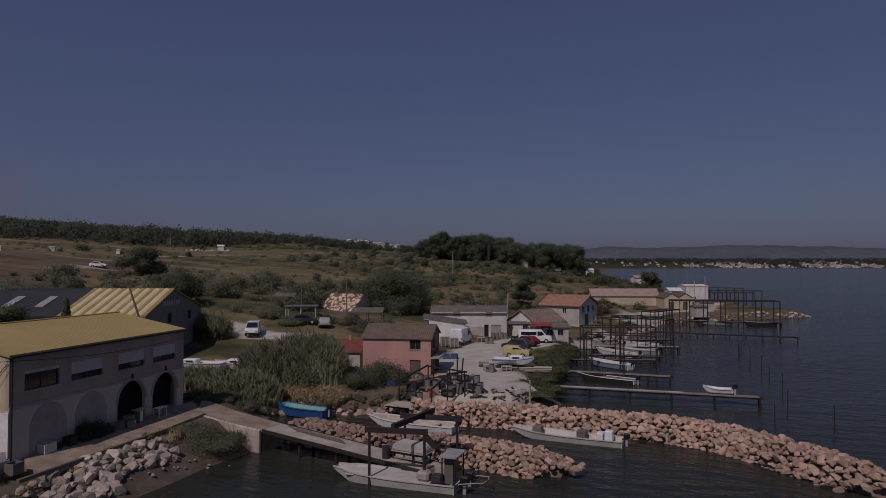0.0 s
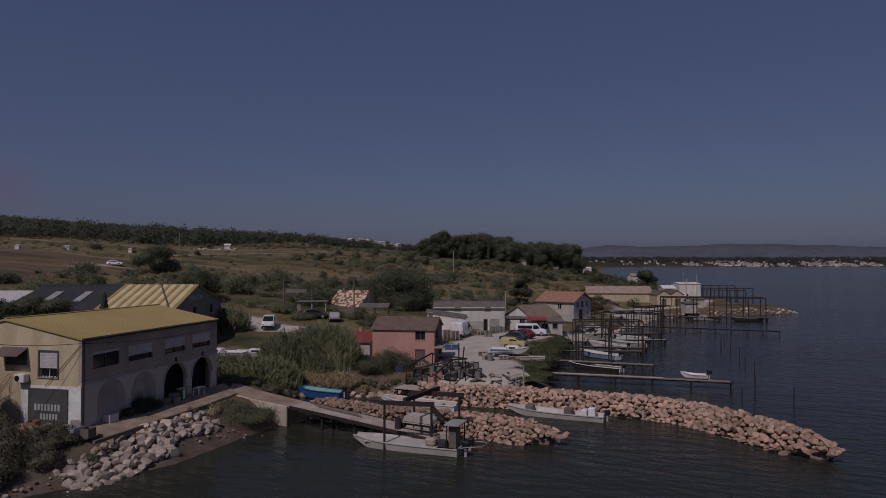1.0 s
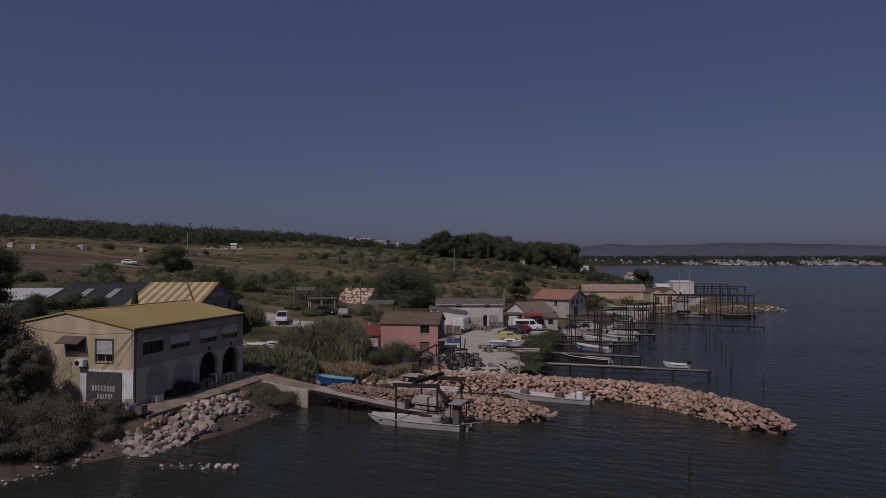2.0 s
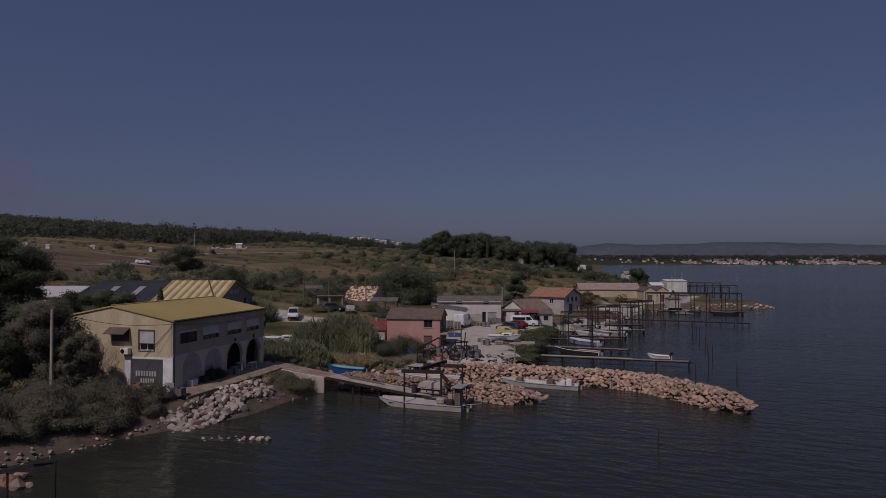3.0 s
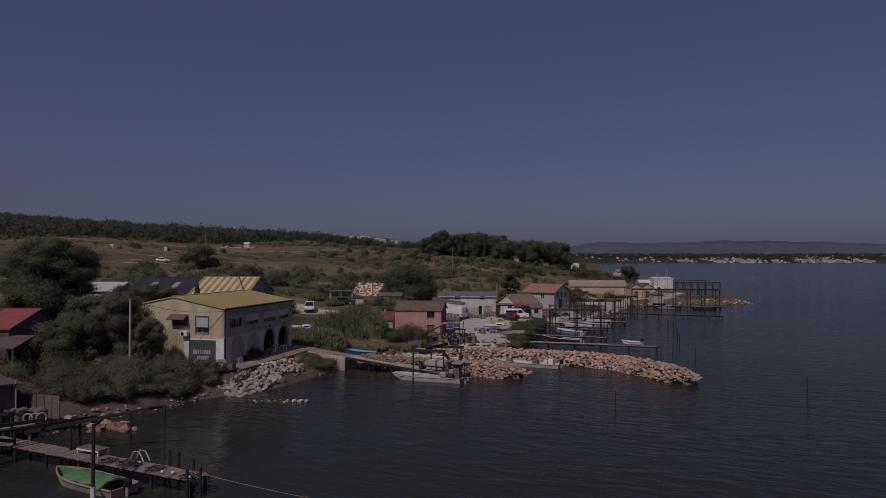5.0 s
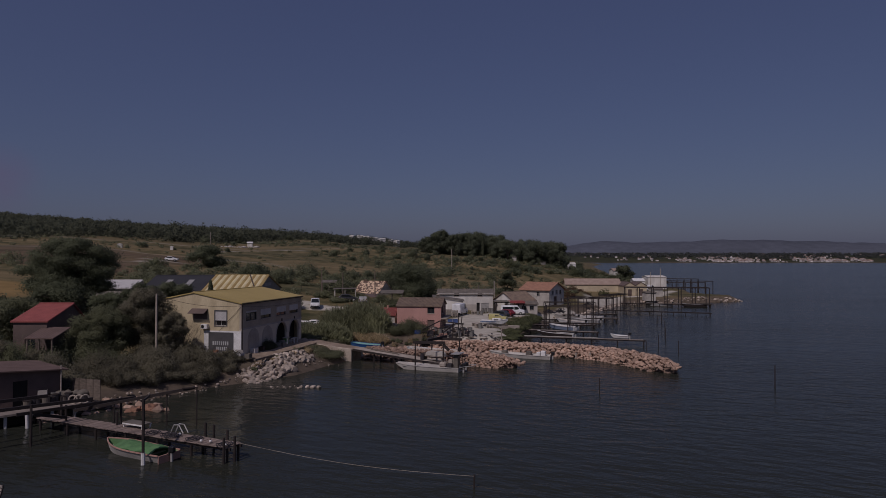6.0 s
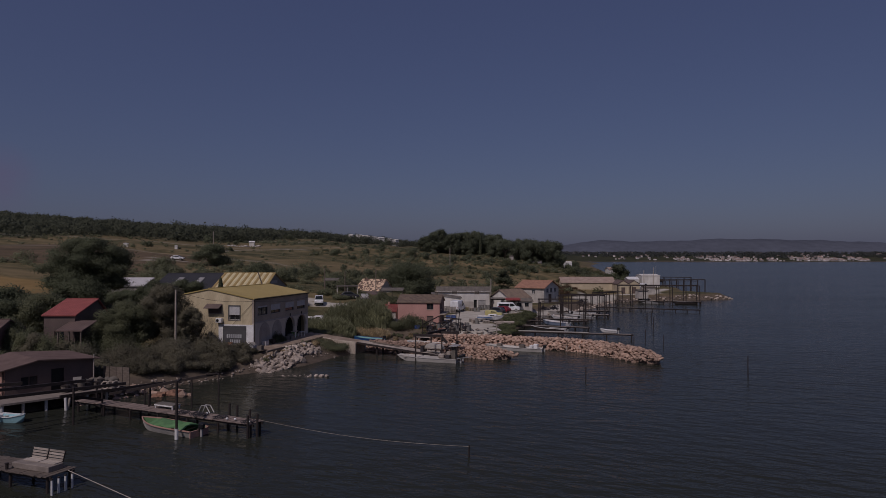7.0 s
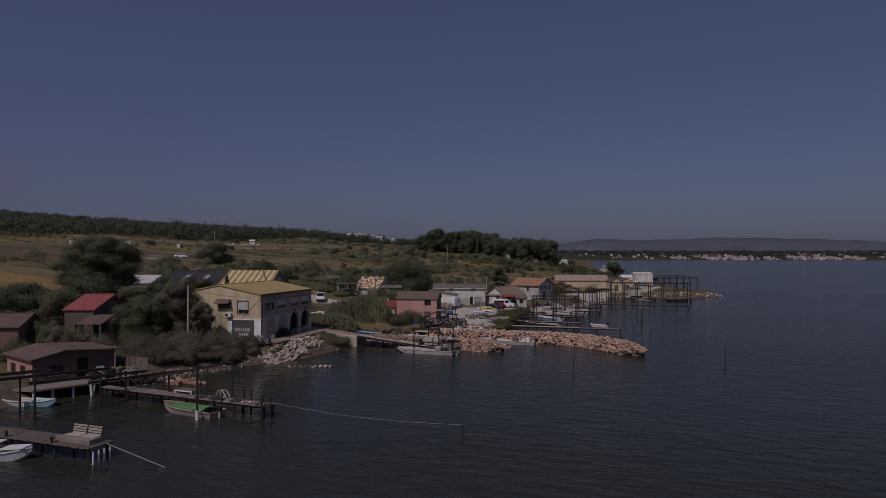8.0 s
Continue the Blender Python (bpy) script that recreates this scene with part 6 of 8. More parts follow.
def grove():
    """Pines standing close together on the rise behind the harbour, in two clusters with cypresses in the gap."""
    rr = random.Random(77)
    shapes = ((4.6, 1.2, 10.4, 0.85), (5.2, 1.6, 9.6, 0.75), (3.8, 0.9, 11.0, 1.0), (5.6, 1.4, 9.0, 0.7), (4.2, 1.0, 8.2, 0.9))
    kinds = [tree("pine_tree", "tall dark pine of the grove on the rise", "tree", 0.5 + 9 * k, 283 + 2 * k, 0, r, h0, h1, M_GROVE, 7600, 0.27, 200 + k, 0.4, 34, "pine grove", flat) for k, (r, h0, h1, flat) in enumerate(shapes)]
    for k, o in enumerate(kinds):
        x, y = o.location.x, o.location.y
        o.location.z = float(land_height(x, y)[0]) - 0.3
    spots = []
    while len(spots) < 44:
        x, y = rr.uniform(-7, 61), rr.uniform(272, 318)
        if all(math.hypot(x - a, y - b) > 5 for a, b in spots) and not 36.5 < x < 41.5:
            spots.append((x, y))
    for x, y in spots:
        m = Matrix.LocRotScale((x, y, float(land_height(x, y)[0]) - 0.3), Euler((0, 0, rr.uniform(0, 6.28))), None)
        c = copy_thing(rr.choice(kinds), m)
        s = rr.uniform(0.7, 1.0) * (1.0 if x < 37 else 1.12)
        c.scale = (s * 1.08, s * 1.08, s * rr.uniform(0.85, 1.1))
    for x, y, h in ((38.0, 276, 8.5), (39.4, 279, 7.4), (14, 280, 10.6), (20.5, 279, 10.0), (54, 284, 9)):
        cypress(x, y, float(land_height(x, y)[0]), 0.9, h, int(x * 7))
    # pale garden walls and sheds glimpsed under the trees
    for x, y, w, h in ((-4, 272, 2.4, 1.1), (34, 270, 1.8, 1.7), (43, 272, 7.0, 0.6)):
        z = float(land_height(x, y)[0])
        house("garden_shed", "small pale shed at the edge of the pine grove", "shed", x, y, 5, w, 2.4, z, z + h, z + h + 0.35, M_OLDWALL, M_GREYTILE, {}, over=0.15, pitch=0.5, group="grove sheds")
    z = float(land_height(69, 300)[0])
    house("white_shed", "white shed beside the pine grove", "shed", 66, 300, 4, 4.2, 4, z + 0.4, z + 3.4, z + 4.0, M_WHITEPAINT, M_WHITEWALL, {}, over=0.15, pitch=0.5, base=1.6)


grove()


# ---- the far shore ----
def far_shore():
    rng = np.random.RandomState(7)
    # distance haze is painted into the hills' blue-grey base colour
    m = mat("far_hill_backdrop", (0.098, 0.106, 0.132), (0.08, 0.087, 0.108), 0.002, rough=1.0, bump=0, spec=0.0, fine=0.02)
    me = bpy.data.meshes.new("backdrop")
    xs = np.linspace(-400, 4200, 160)
    V = []
    for d, f in ((0.0, 0.0), (120, 0.42), (300, 0.8), (420, 1.0), (600, 0.6)):
        top = 150 + 6 * np.sin(xs / 330 + 0.4) + 5 * np.sin(xs / 170 + 1.9) + 2.5 * np.sin(xs / 61) + 1.5 * np.sin(xs / 23)
        top = top * (0.35 + 0.65 * smooth(xs, 560, 1240)) - 20 * smooth(xs, 2600, 3300)
        V.append(np.stack([xs, np.full_like(xs, 4250 + d), top * f], 1))
    V = np.concatenate(V)
    n = len(xs)
    F = [[r * n + i, r * n + i + 1, (r + 1) * n + i + 1, (r + 1) * n + i] for r in range(4) for i in range(n - 1)]
    me.from_pydata(V.tolist(), [], F)
    me.materials.append(m)
    for p in me.polygons:
        p.use_smooth = True
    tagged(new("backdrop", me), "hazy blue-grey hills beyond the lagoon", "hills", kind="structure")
    # woods along the shore, distance haze mixed into their leaf colour
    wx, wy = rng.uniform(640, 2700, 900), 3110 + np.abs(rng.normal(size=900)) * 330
    scatter_plants("far_shore_woods", "haze-paled dark woods between the houses of the far shore", "woods", [(x, y, z, 13) for x, y, z in zip(wx, wy, land_height(wx, wy))], 14, M_HAZEDWOOD, 46, 2.6, 8, 0.6)
    # the town: pale houses with low roofs, hundreds of them
    bm = bmesh.new()
    for k in range(900):
        q = rng.uniform()
        x = rng.uniform(1130, 2080) if q < 0.72 else rng.uniform(690, 1130) if q < 0.82 else rng.uniform(1750, 2600)
        y = 3006 + abs(rng.normal()) * (120 if q < 0.72 else 260)
        dens = 0.5 + 0.3 * math.sin(x / 70) + 0.3 * math.sin(x / 23 + 1) - 0.25 * (y > 3180)
        if rng.uniform() > dens:
            continue
        w, d, h = rng.uniform(5, 13), rng.uniform(7, 11), rng.uniform(3.5, 7.5)
        z = float(land_height(x, y)[0]) - 0.5
        mm = pose(x, y, z, 0, 0, rng.uniform(-35, 35))
        box(bm, -w / 2, w / 2, -d / 2, d / 2, -4, h, mm)
        bm.faces.ensure_lookup_table()
        f1 = len(bm.faces)
        prism(bm, [(-w / 2 - 0.4, h), (w / 2 + 0.4, h), (w / 2 + 0.2, h + 0.4), (0, h + 1.8), (-w / 2 - 0.2, h + 0.4)], -d / 2 - 0.4, d / 2 + 0.4, mm)
        bm.faces.ensure_lookup_table()
        for f in bm.faces[f1:]:
            f.material_index = 1
    bmesh.ops.recalc_face_normals(bm, faces=bm.faces)
    t = thing("far_town", "pale houses of a town along the far shore", "town", kind="stuff")
    part("houses", bm, [M_FARHOUSE, M_FARROOF], t)
    bm = bmesh.new()
    box(bm, 1392, 1400, 3060, 3068, 4, 22)
    prism(bm, [(1391, 22), (1401, 22), (1396, 31)], 3059, 3069)
    bmesh.ops.recalc_face_normals(bm, faces=bm.faces)
    t = thing("church_tower", "pale church tower over the far town", "tower")
    part("tower", bm, M_FARHOUSE, t)
    # white villas on the ridge
    for k, (x, y) in enumerate(((-92, 640), (-86, 655), (-81, 660), (-75, 650), (-69, 655), (-62, 660), (-52, 680), (-46, 690))):
        h, p = house("ridge_villa", "white villa on the skyline", "house", x, y, -10 + 9 * k, 4 + (k % 3) * 1.5, 5, float(land_height(x, y)[0]) + 3, float(land_height(x, y)[0]) + 7.2, float(land_height(x, y)[0]) + 7.9, M_WHITEWALL, M_WHITEWALL, {}, pitch=1.0, group="ridge villas", base=7)


M_FARHOUSE = mat("far_pale_render", (0.62, 0.58, 0.56), (0.36, 0.33, 0.32), 0.02, bump=0, fine=0.3, per_island=0.5)
M_FARROOF = mat("far_roofs", (0.40, 0.28, 0.23), (0.32, 0.22, 0.18), 0.02, bump=0, fine=0.3, per_island=0.3)
# foliage colour paled to carry the haze over the lagoon
M_HAZEDWOOD = leaf_mat("hazed_far_woods", (0.125, 0.13, 0.12), (0.095, 0.1, 0.09))
far_shore()


# ---- boats ----
def boat(name, label, x, y, z, rz, L, B, H, hull_mat, in_mat, rim_mat=None, flat=False, motor=True, benches=2, category="boat", group="", sheer=0.25, cover=None):
    """An open boat. Its bow points along its x axis; its waterline is at z = 0."""
    b = thing(name, label, category, pose(x, y, z, 0, 0, rz), group)
    n = 14
    out, inn, rim = [], [], []
    draft = 0.18
    for i in range(n + 1):
        t = i / n
        w = B / 2 * (0.9 + 0.1 * math.sin(min(1, t * 2) * math.pi / 2)) * (max(0.02, 1 - max(0, (t - 0.5) / 0.5) ** (2.6 if not flat else 4.0)))
        if flat and t == 1:
            w = B * 0.18
        g = H + sheer * max(0, (t - 0.35) / 0.65) ** 2
        k = -draft + (max(0, (t - 0.75) / 0.25) ** 2) * (g * 0.75 + draft)
        px = -L / 2 + L * t
        ch = w * (0.86 if flat else 0.72)
        out.append([(px, -w, g), (px, -ch, k + (g - k) * 0.22), (px, 0, k), (px, ch, k + (g - k) * 0.22), (px, w, g)])
        e = 0.06
        fl = max(0.12, k + 0.06)
        fl = min(fl, g - 0.05)
        inn.append([(px, -max(0.005, w - e), g), (px, -max(0.004, ch - e) * 0.98, fl), (px, 0, fl), (px, max(0.004, ch - e) * 0.98, fl), (px, max(0.005, w - e), g)])
    bm = bmesh.new()
    vs = [[bm.verts.new(p) for p in r] for r in out]
    for a, c in zip(vs, vs[1:]):
        for j in range(4):
            bm.faces.new((a[j], a[j + 1], c[j + 1], c[j]))
    bm.faces.new(vs[0])
    bm.faces.new(vs[-1][::-1])
    bmesh.ops.recalc_face_normals(bm, faces=bm.faces)
    part("hull", bm, hull_mat, b)
    bm = bmesh.new()
    vs = [[bm.verts.new(p) for p in r] for r in inn]
    for a, c in zip(vs, vs[1:]):
        for j in range(4):
            bm.faces.new((a[j + 1], a[j], c[j], c[j + 1]))
    bm.faces.new(vs[0][::-1])
    part("inside", bm, in_mat, b)
    for s in (0, 4):
        bm = bmesh.new()
        line = [Vector(r[s]) + Vector((0, 0, 0.03)) for r in out]
        rings = [[bm.verts.new(p + Vector((0, o * 0.045, k * 0.035))) for o, k in ((-1, -1), (1, -1), (1, 1), (-1, 1))] for p in line]
        for u, v in zip(rings, rings[1:]):
            for j in range(4):
                bm.faces.new((u[j], u[(j + 1) % 4], v[(j + 1) % 4], v[j]))
        bm.faces.new(rings[0][::-1])
        bm.faces.new(rings[-1])
        bmesh.ops.recalc_face_normals(bm, faces=bm.faces)
        part("gunwale", bm, rim_mat or hull_mat, b)
    part("transom", boxm(-L / 2 - 0.03, -L / 2 + 0.05, -B * 0.44, B * 0.44, 0.0, H + 0.02, 0.01), rim_mat or hull_mat, b)
    for k in range(benches):
        px = -L * 0.28 + k * L * 0.5 / max(1, benches - 0.5)
        part("thwart", boxm(px - 0.13, px + 0.13, -B * 0.42, B * 0.42, H * 0.62, H * 0.62 + 0.04), M_PALETIMBER, b)
    if motor:
        outboard(b, -L / 2 - 0.22, 0, H, 1.0)
    if cover:
        bm = bmesh.new()
        rows = []
        for i in range(9):
            t = 0.12 + 0.6 * i / 8
            w = B / 2 * 0.86
            px = -L / 2 + L * t
            rows.append([bm.verts.new((px, w * o, H + 0.1 + 0.22 * (1 - o * o) + 0.06 * math.sin(i * 2.1 + o * 3))) for o in (-1, -0.5, 0, 0.5, 1)])
        for a, c in zip(rows, rows[1:]):
            for j in range(4):
                bm.faces.new((a[j], a[j + 1], c[j + 1], c[j]))
        r = bmesh.ops.extrude_face_region(bm, geom=list(bm.faces))
        for e in r["geom"]:
            if isinstance(e, bmesh.types.BMVert):
                e.co.z -= 0.05
        bmesh.ops.recalc_face_normals(bm, faces=bm.faces)
        part("cover", bm, cover, b, "crumpled green tarpaulin")
    return b


def outboard(parent, x, y, h, s=1.0):
    m = part("outboard_motor", box(bmesh.new(), -0.26 * s, 0.2 * s, -0.17 * s, 0.17 * s, 0.1 * s, 0.52 * s, None, 0.07 * s), M_BLACK, parent, "black outboard motor", pose(x, y, h, 0, 0, 0))
    part("motor_leg", boxm(-0.1 * s, 0.08 * s, -0.06 * s, 0.06 * s, -0.6 * s, 0.1 * s, 0.02), M_ALU, m)
    part("bracket", boxm(0.08 * s, 0.3 * s, -0.12 * s, 0.12 * s, -0.12 * s, 0.1 * s), M_STEEL, m)
    return m


def crate(x, y, z, rz, sx, sy, sz, material, label, name="crate", category="crate", group=""):
    c = thing(name, label, category, pose(x, y, z, 0, 0, rz), group)
    t = 0.04
    part("bottom", boxm(-sx / 2, sx / 2, -sy / 2, sy / 2, 0, t), material, c)
    for a, b_, e, f in ((-sx / 2, sx / 2, -sy / 2, -sy / 2 + t), (-sx / 2, sx / 2, sy / 2 - t, sy / 2), (-sx / 2, -sx / 2 + t, -sy / 2 + t, sy / 2 - t), (sx / 2 - t, sx / 2, -sy / 2 + t, sy / 2 - t)):
        part("side", boxm(a, b_, e, f, t, sz), material, c)
    return c


# the work boat at the ramp
wb = boat("work_boat", "long flat grey aluminium work boat with two outboards", -2.83, 41.2, -0.08, 159.6, 8.3, 2.1, 0.56, M_BOATGREY, M_BOATGREY, M_BOATGREY, True, False, 0, sheer=0.2)
part("deck", boxm(-2.6, 3.0, -0.92, 0.92, 0.53, 0.59, 0.01), M_BOATGREY, wb, "dull grey deck plate")
part("fish_box", boxm(-2.55, -1.75, -0.85, -0.1, 0.6, 1.15, 0.03), M_TIMBER, wb, "weathered brown box")
part("winch_box", boxm(-3.3, -2.6, -0.8, 0.0, 0.6, 1.4, 0.04), M_PALETIMBER, wb, "cream winch housing")
part("net_bundle", box(bmesh.new(), -2.5, -1.7, 0.05, 0.8, 0.6, 1.2, None, 0.15), M_PALETIMBER, wb, "pale net bundle")
part("pump", boxm(-3.3, -2.7, 0.15, 0.8, 0.6, 1.05, 0.04), M_NET, wb, "dark pump")
part("control_cabinet", boxm(-4.0, -3.45, -0.1, 0.55, 0.56, 2.15, 0.03), M_GREYTILE, wb, "tall grey control cabinet")
for yy in (-0.45, 0.5):
    outboard(wb, -4.7, yy, 0.55, 1.15)
for yy in (-0.75, 0.8):
    bm = bmesh.new()
    pts = [Vector((-4.4, yy, 0.7)), Vector((-5.2, yy, 0.85)), Vector((-5.9, yy * 0.8, 0.9)), Vector((-6.0, yy * 0.2, 0.9))]
    for p, q in zip(pts, pts[1:]):
        tube(bm, p, q, 0.035, n=6)
    part("guard_rail", bm, M_ALU, wb, "bent metal guard rail")
bm = bmesh.new()
for p, q in (((-3.4, -0.8, 0.6), (-3.4, -0.8, 2.2)), ((-3.4, 0.8, 0.6), (-3.4, 0.8, 2.2)), ((-3.4, -0.8, 2.2), (-3.4, 0.8, 2.2)), ((-4.2, -0.8, 0.6), (-4.2, -0.8, 2.2)), ((-4.2, 0.8, 0.6), (-4.2, 0.8, 2.2))):
    tube(bm, p, q, 0.05, n=6)
part("engine_frame", bm, M_STEEL, wb, "dark steel frame")
part("wheelhouse_roof", boxm(-4.35, -3.25, -0.95, 0.95, 2.2, 2.28), M_ALU, wb, "grey wheelhouse roof")

boat("white_boat", "long white open boat moored behind the steel gantry", -2.4, 55.2, 0.0, 156, 7.9, 2.1, 0.5, M_WHITEPAINT, M_PALETIMBER, M_WHITEPAINT, True, True, 2)
boat("blue_boat", "bright blue boat with pale green inside at the inlet bank", -12.5, 59.2, 0.05, 154, 5.6, 1.7, 0.78, M_BLUEPAINT, M_SEAGREEN, M_BLUEPAINT, False, True, 2)
lb = boat("long_grey_boat", "long low grey boat loaded with boxes beside the breakwater", 9.7, 51.2, 0.0, 156, 8.7, 1.9, 0.44, M_BOATGREY, M_BOATGREY, M_BOATGREY, True, True, 0)
part("box", boxm(1.9, 2.6, -0.5, 0.3, 0.3, 0.85, 0.03), M_GREYTILE, lb, "grey storage box")
part("box", boxm(-1.6, -0.9, -0.5, 0.4, 0.3, 0.85, 0.03), M_GREYTILE, lb, "grey storage box")
part("console", box(bmesh.new(), -3.6, -3.0, -0.35, 0.35, 0.3, 1.05, None, 0.05), M_WHITEPAINT, lb, "white steering console")
part("seat", box(bmesh.new(), -2.9, -2.4, -0.45, 0.45, 0.3, 0.85, None, 0.05), M_WHITEPAINT, lb, "white seat")

# boats of the left-hand dock
gb = boat("green_covered_boat", "old red-rimmed boat with green tarpaulin cover at the dock", -22.4, 6.3, 0.0, 152, 6.3, 2.0, 0.5, M_OLDWALL, M_GREENTARP, M_PINKPANEL, False, True, 1, cover=M_GREENTARP)
boat("pale_blue_dinghy", "small pale blue dinghy under the cabin deck", -36.8, 9.6, 0.0, -20, 3.2, 1.3, 0.42, M_PALEBLUE, M_PALEBLUE, M_WHITEPAINT, False, False, 1)
boat("white_dinghy", "small white dinghy beside the cabin deck", -39.4, 9.9, 0.0, 165, 3.2, 1.4, 0.45, M_WHITEPAINT, M_PALETIMBER, M_WHITEPAINT, False, False, 2)
boat("small_motor_boat", "small pale motor boat with dark outboard by the gantry posts", -41.6, 6.6, 0.0, 175, 4.4, 1.6, 0.5, M_PALETIMBER, M_ALU, M_WHITEPAINT, False, True, 1)
mb = boat("white_motor_boat", "white motor boat with small windscreen at the bench jetty", -30.4, -6.1, 0.0, -4, 4.6, 1.7, 0.5, M_WHITEPAINT, M_SHUTTER, M_WHITEPAINT, False, False, 0)
part("foredeck", prism(bmesh.new(), [(-0.2, 0.64), (2.0, 0.8), (2.0, 0.86), (-0.2, 0.75)], -0.5, 0.5), M_WHITEPAINT, mb)
part("cabin", box(bmesh.new(), -0.9, 0.3, -0.6, 0.6, 0.45, 1.15, None, 0.12), M_WHITEPAINT, mb, "white moulded cabin")
part("windscreen", boxm(0.18, 0.32, -0.5, 0.5, 0.8, 1.1), M_GLASS, mb)

# boats among the far docks, in the yard and beside the warehouse
boat("white_docked_boat", "white boat with dark motor at the far docks", 26.5, 98.6, 0.05, 126, 7.6, 1.9, 0.55, M_WHITEPAINT, M_PALETIMBER, M_WHITEPAINT, True, True, 2)
boat("blue_docked_boat", "pale blue boat under cover at the far docks", 22.4, 87.3, 0.05, 130, 6.6, 1.8, 0.65, M_GREYBLUE, M_SHUTTER, M_WHITEPAINT, False, True, 1)
boat("white_docked_boat", "slim dark-hulled boat with white gunwales along the dock", 19.3, 76.9, 0.05, 141.5, 7.2, 1.6, 0.45, M_STEEL, M_GREYTILE, M_WHITEPAINT, True, True, 1)
boat("white_docked_boat", "white boat between the steel frames", 32.5, 108.0, 0.05, 150, 6.6, 2.0, 0.7, M_WHITEPAINT, M_PALETIMBER, M_WHITEPAINT, True, True, 2)
boat("grey_docked_boat", "grey flat boat between the steel frames", 30.0, 101.0, 0.05, 145, 6.4, 2.0, 0.6, M_ALU, M_ALU, M_ALU, True, True, 1)
boat("grey_docked_boat", "grey flat boat near the shore", 27.5, 109.5, 0.05, 140, 6.0, 2.0, 0.6, M_ALU, M_GREYTILE, M_ALU, True, True, 1)
boat("white_dinghy", "white dinghy lying on the long jetty", 27.2, 64.75, 1.13, 163, 2.7, 1.1, 0.28, M_WHITEPAINT, M_WHITEPAINT, M_WHITEPAINT, False, True, 1)
boat("grey_docked_boat", "dark boat under the far steel frame", 62.5, 150.0, 0.05, 170, 7.0, 2.2, 0.7, M_ALU, M_STEEL, M_ALU, True, True, 0)
boat("dark_docked_boat", "dark boat under the far steel frame", 71.5, 147.5, 0.05, 172, 7.0, 2.2, 0.7, M_STEEL, M_STEEL, M_ALU, True, False, 0)
sb = boat("sailing_boat", "small sailing boat far out on the lagoon", 128, 340, 0.1, 160, 8.0, 2.4, 1.0, M_STEEL, M_STEEL, M_STEEL, False, False, 0)
part("mast", tubem((0, 0, 0.3), (0, 0, 9), 0.08), M_ALU, sb)


def land_z1(x, y):
    return float(land_height(x, y)[0])


def yard_boat(x, y, z, rz, name, label, L):
    b = boat(name, label, x, y, z + 0.5, rz, L, 1.8, 0.55, M_WHITEPAINT, M_SHUTTER, M_WHITEPAINT, False, False, 0)
    part("cabin", box(bmesh.new(), -0.4, 1.2, -0.55, 0.55, 0.4, 0.95, None, 0.12), M_WHITEPAINT, b, "white cabin")
    for s in (-1, 1):
        part("cabin_window", boxm(0.0, 0.8, s * 0.555 - 0.02, s * 0.555 + 0.02, 0.62, 0.82), M_GLASS, b)
    part("stripe", boxm(-L / 2 + 0.1, L * 0.1, -0.94, -0.9, 0.34, 0.42), M_BLUEPAINT, b)
    t = thing("boat_trailer", "low steel boat trailer in the yard", "trailer", pose(x, y, z, 0, 0, rz))
    for s in (-1, 1):
        part("rail", beamm((-L * 0.4, s * 0.5, 0.22), (L * 0.5, s * 0.1, 0.22), 0.08, 0.1), M_STEEL, t)
        w = part("wheel", tubem((-0.6, s * 0.8 - 0.08, 0.28), (-0.6, s * 0.8 + 0.08, 0.28), 0.28, n=16), M_RUBBER, t)
        part("rim", tubem((-0.6, s * 0.8 - 0.085, 0.28), (-0.6, s * 0.8 + 0.085, 0.28), 0.15, n=12), M_ALU, w)
    part("axle", tubem((-0.6, -0.72, 0.28), (-0.6, 0.72, 0.28), 0.05), M_STEEL, t)
    for px in (-1.5, 0.6):
        part("cradle", boxm(px - 0.06, px + 0.06, -0.6, 0.6, 0.26, 0.36), M_TIMBER, t)


yard_boat(8.3, 75.6, land_z1(8.3, 75.6), -14, "cabin_boat", "white cabin boat on a trailer in the yard", 4.8)
yard_boat(-26.4, 71.0, land_z1(-26.4, 71), 174, "grounded_boat", "white boat laid up beside the warehouse", 6.2)
yard_boat(-22.2, 72.6, land_z1(-22.2, 72.6), 177, "grounded_boat", "white boat on a trailer near the van", 5.4)


# ---- vehicles ----
def wheel_set(parent, xs, half, r):
    for x in xs:
        for s in (-1, 1):
            w = part("wheel", tubem((x, s * half - 0.1, r), (x, s * half + 0.1, r), r, n=18), M_RUBBER, parent)
            part("rim", tubem((x, s * (half + 0.004) - 0.1, r), (x, s * (half + 0.004) + 0.1, r), r * 0.6, n=14), M_ALU, w)


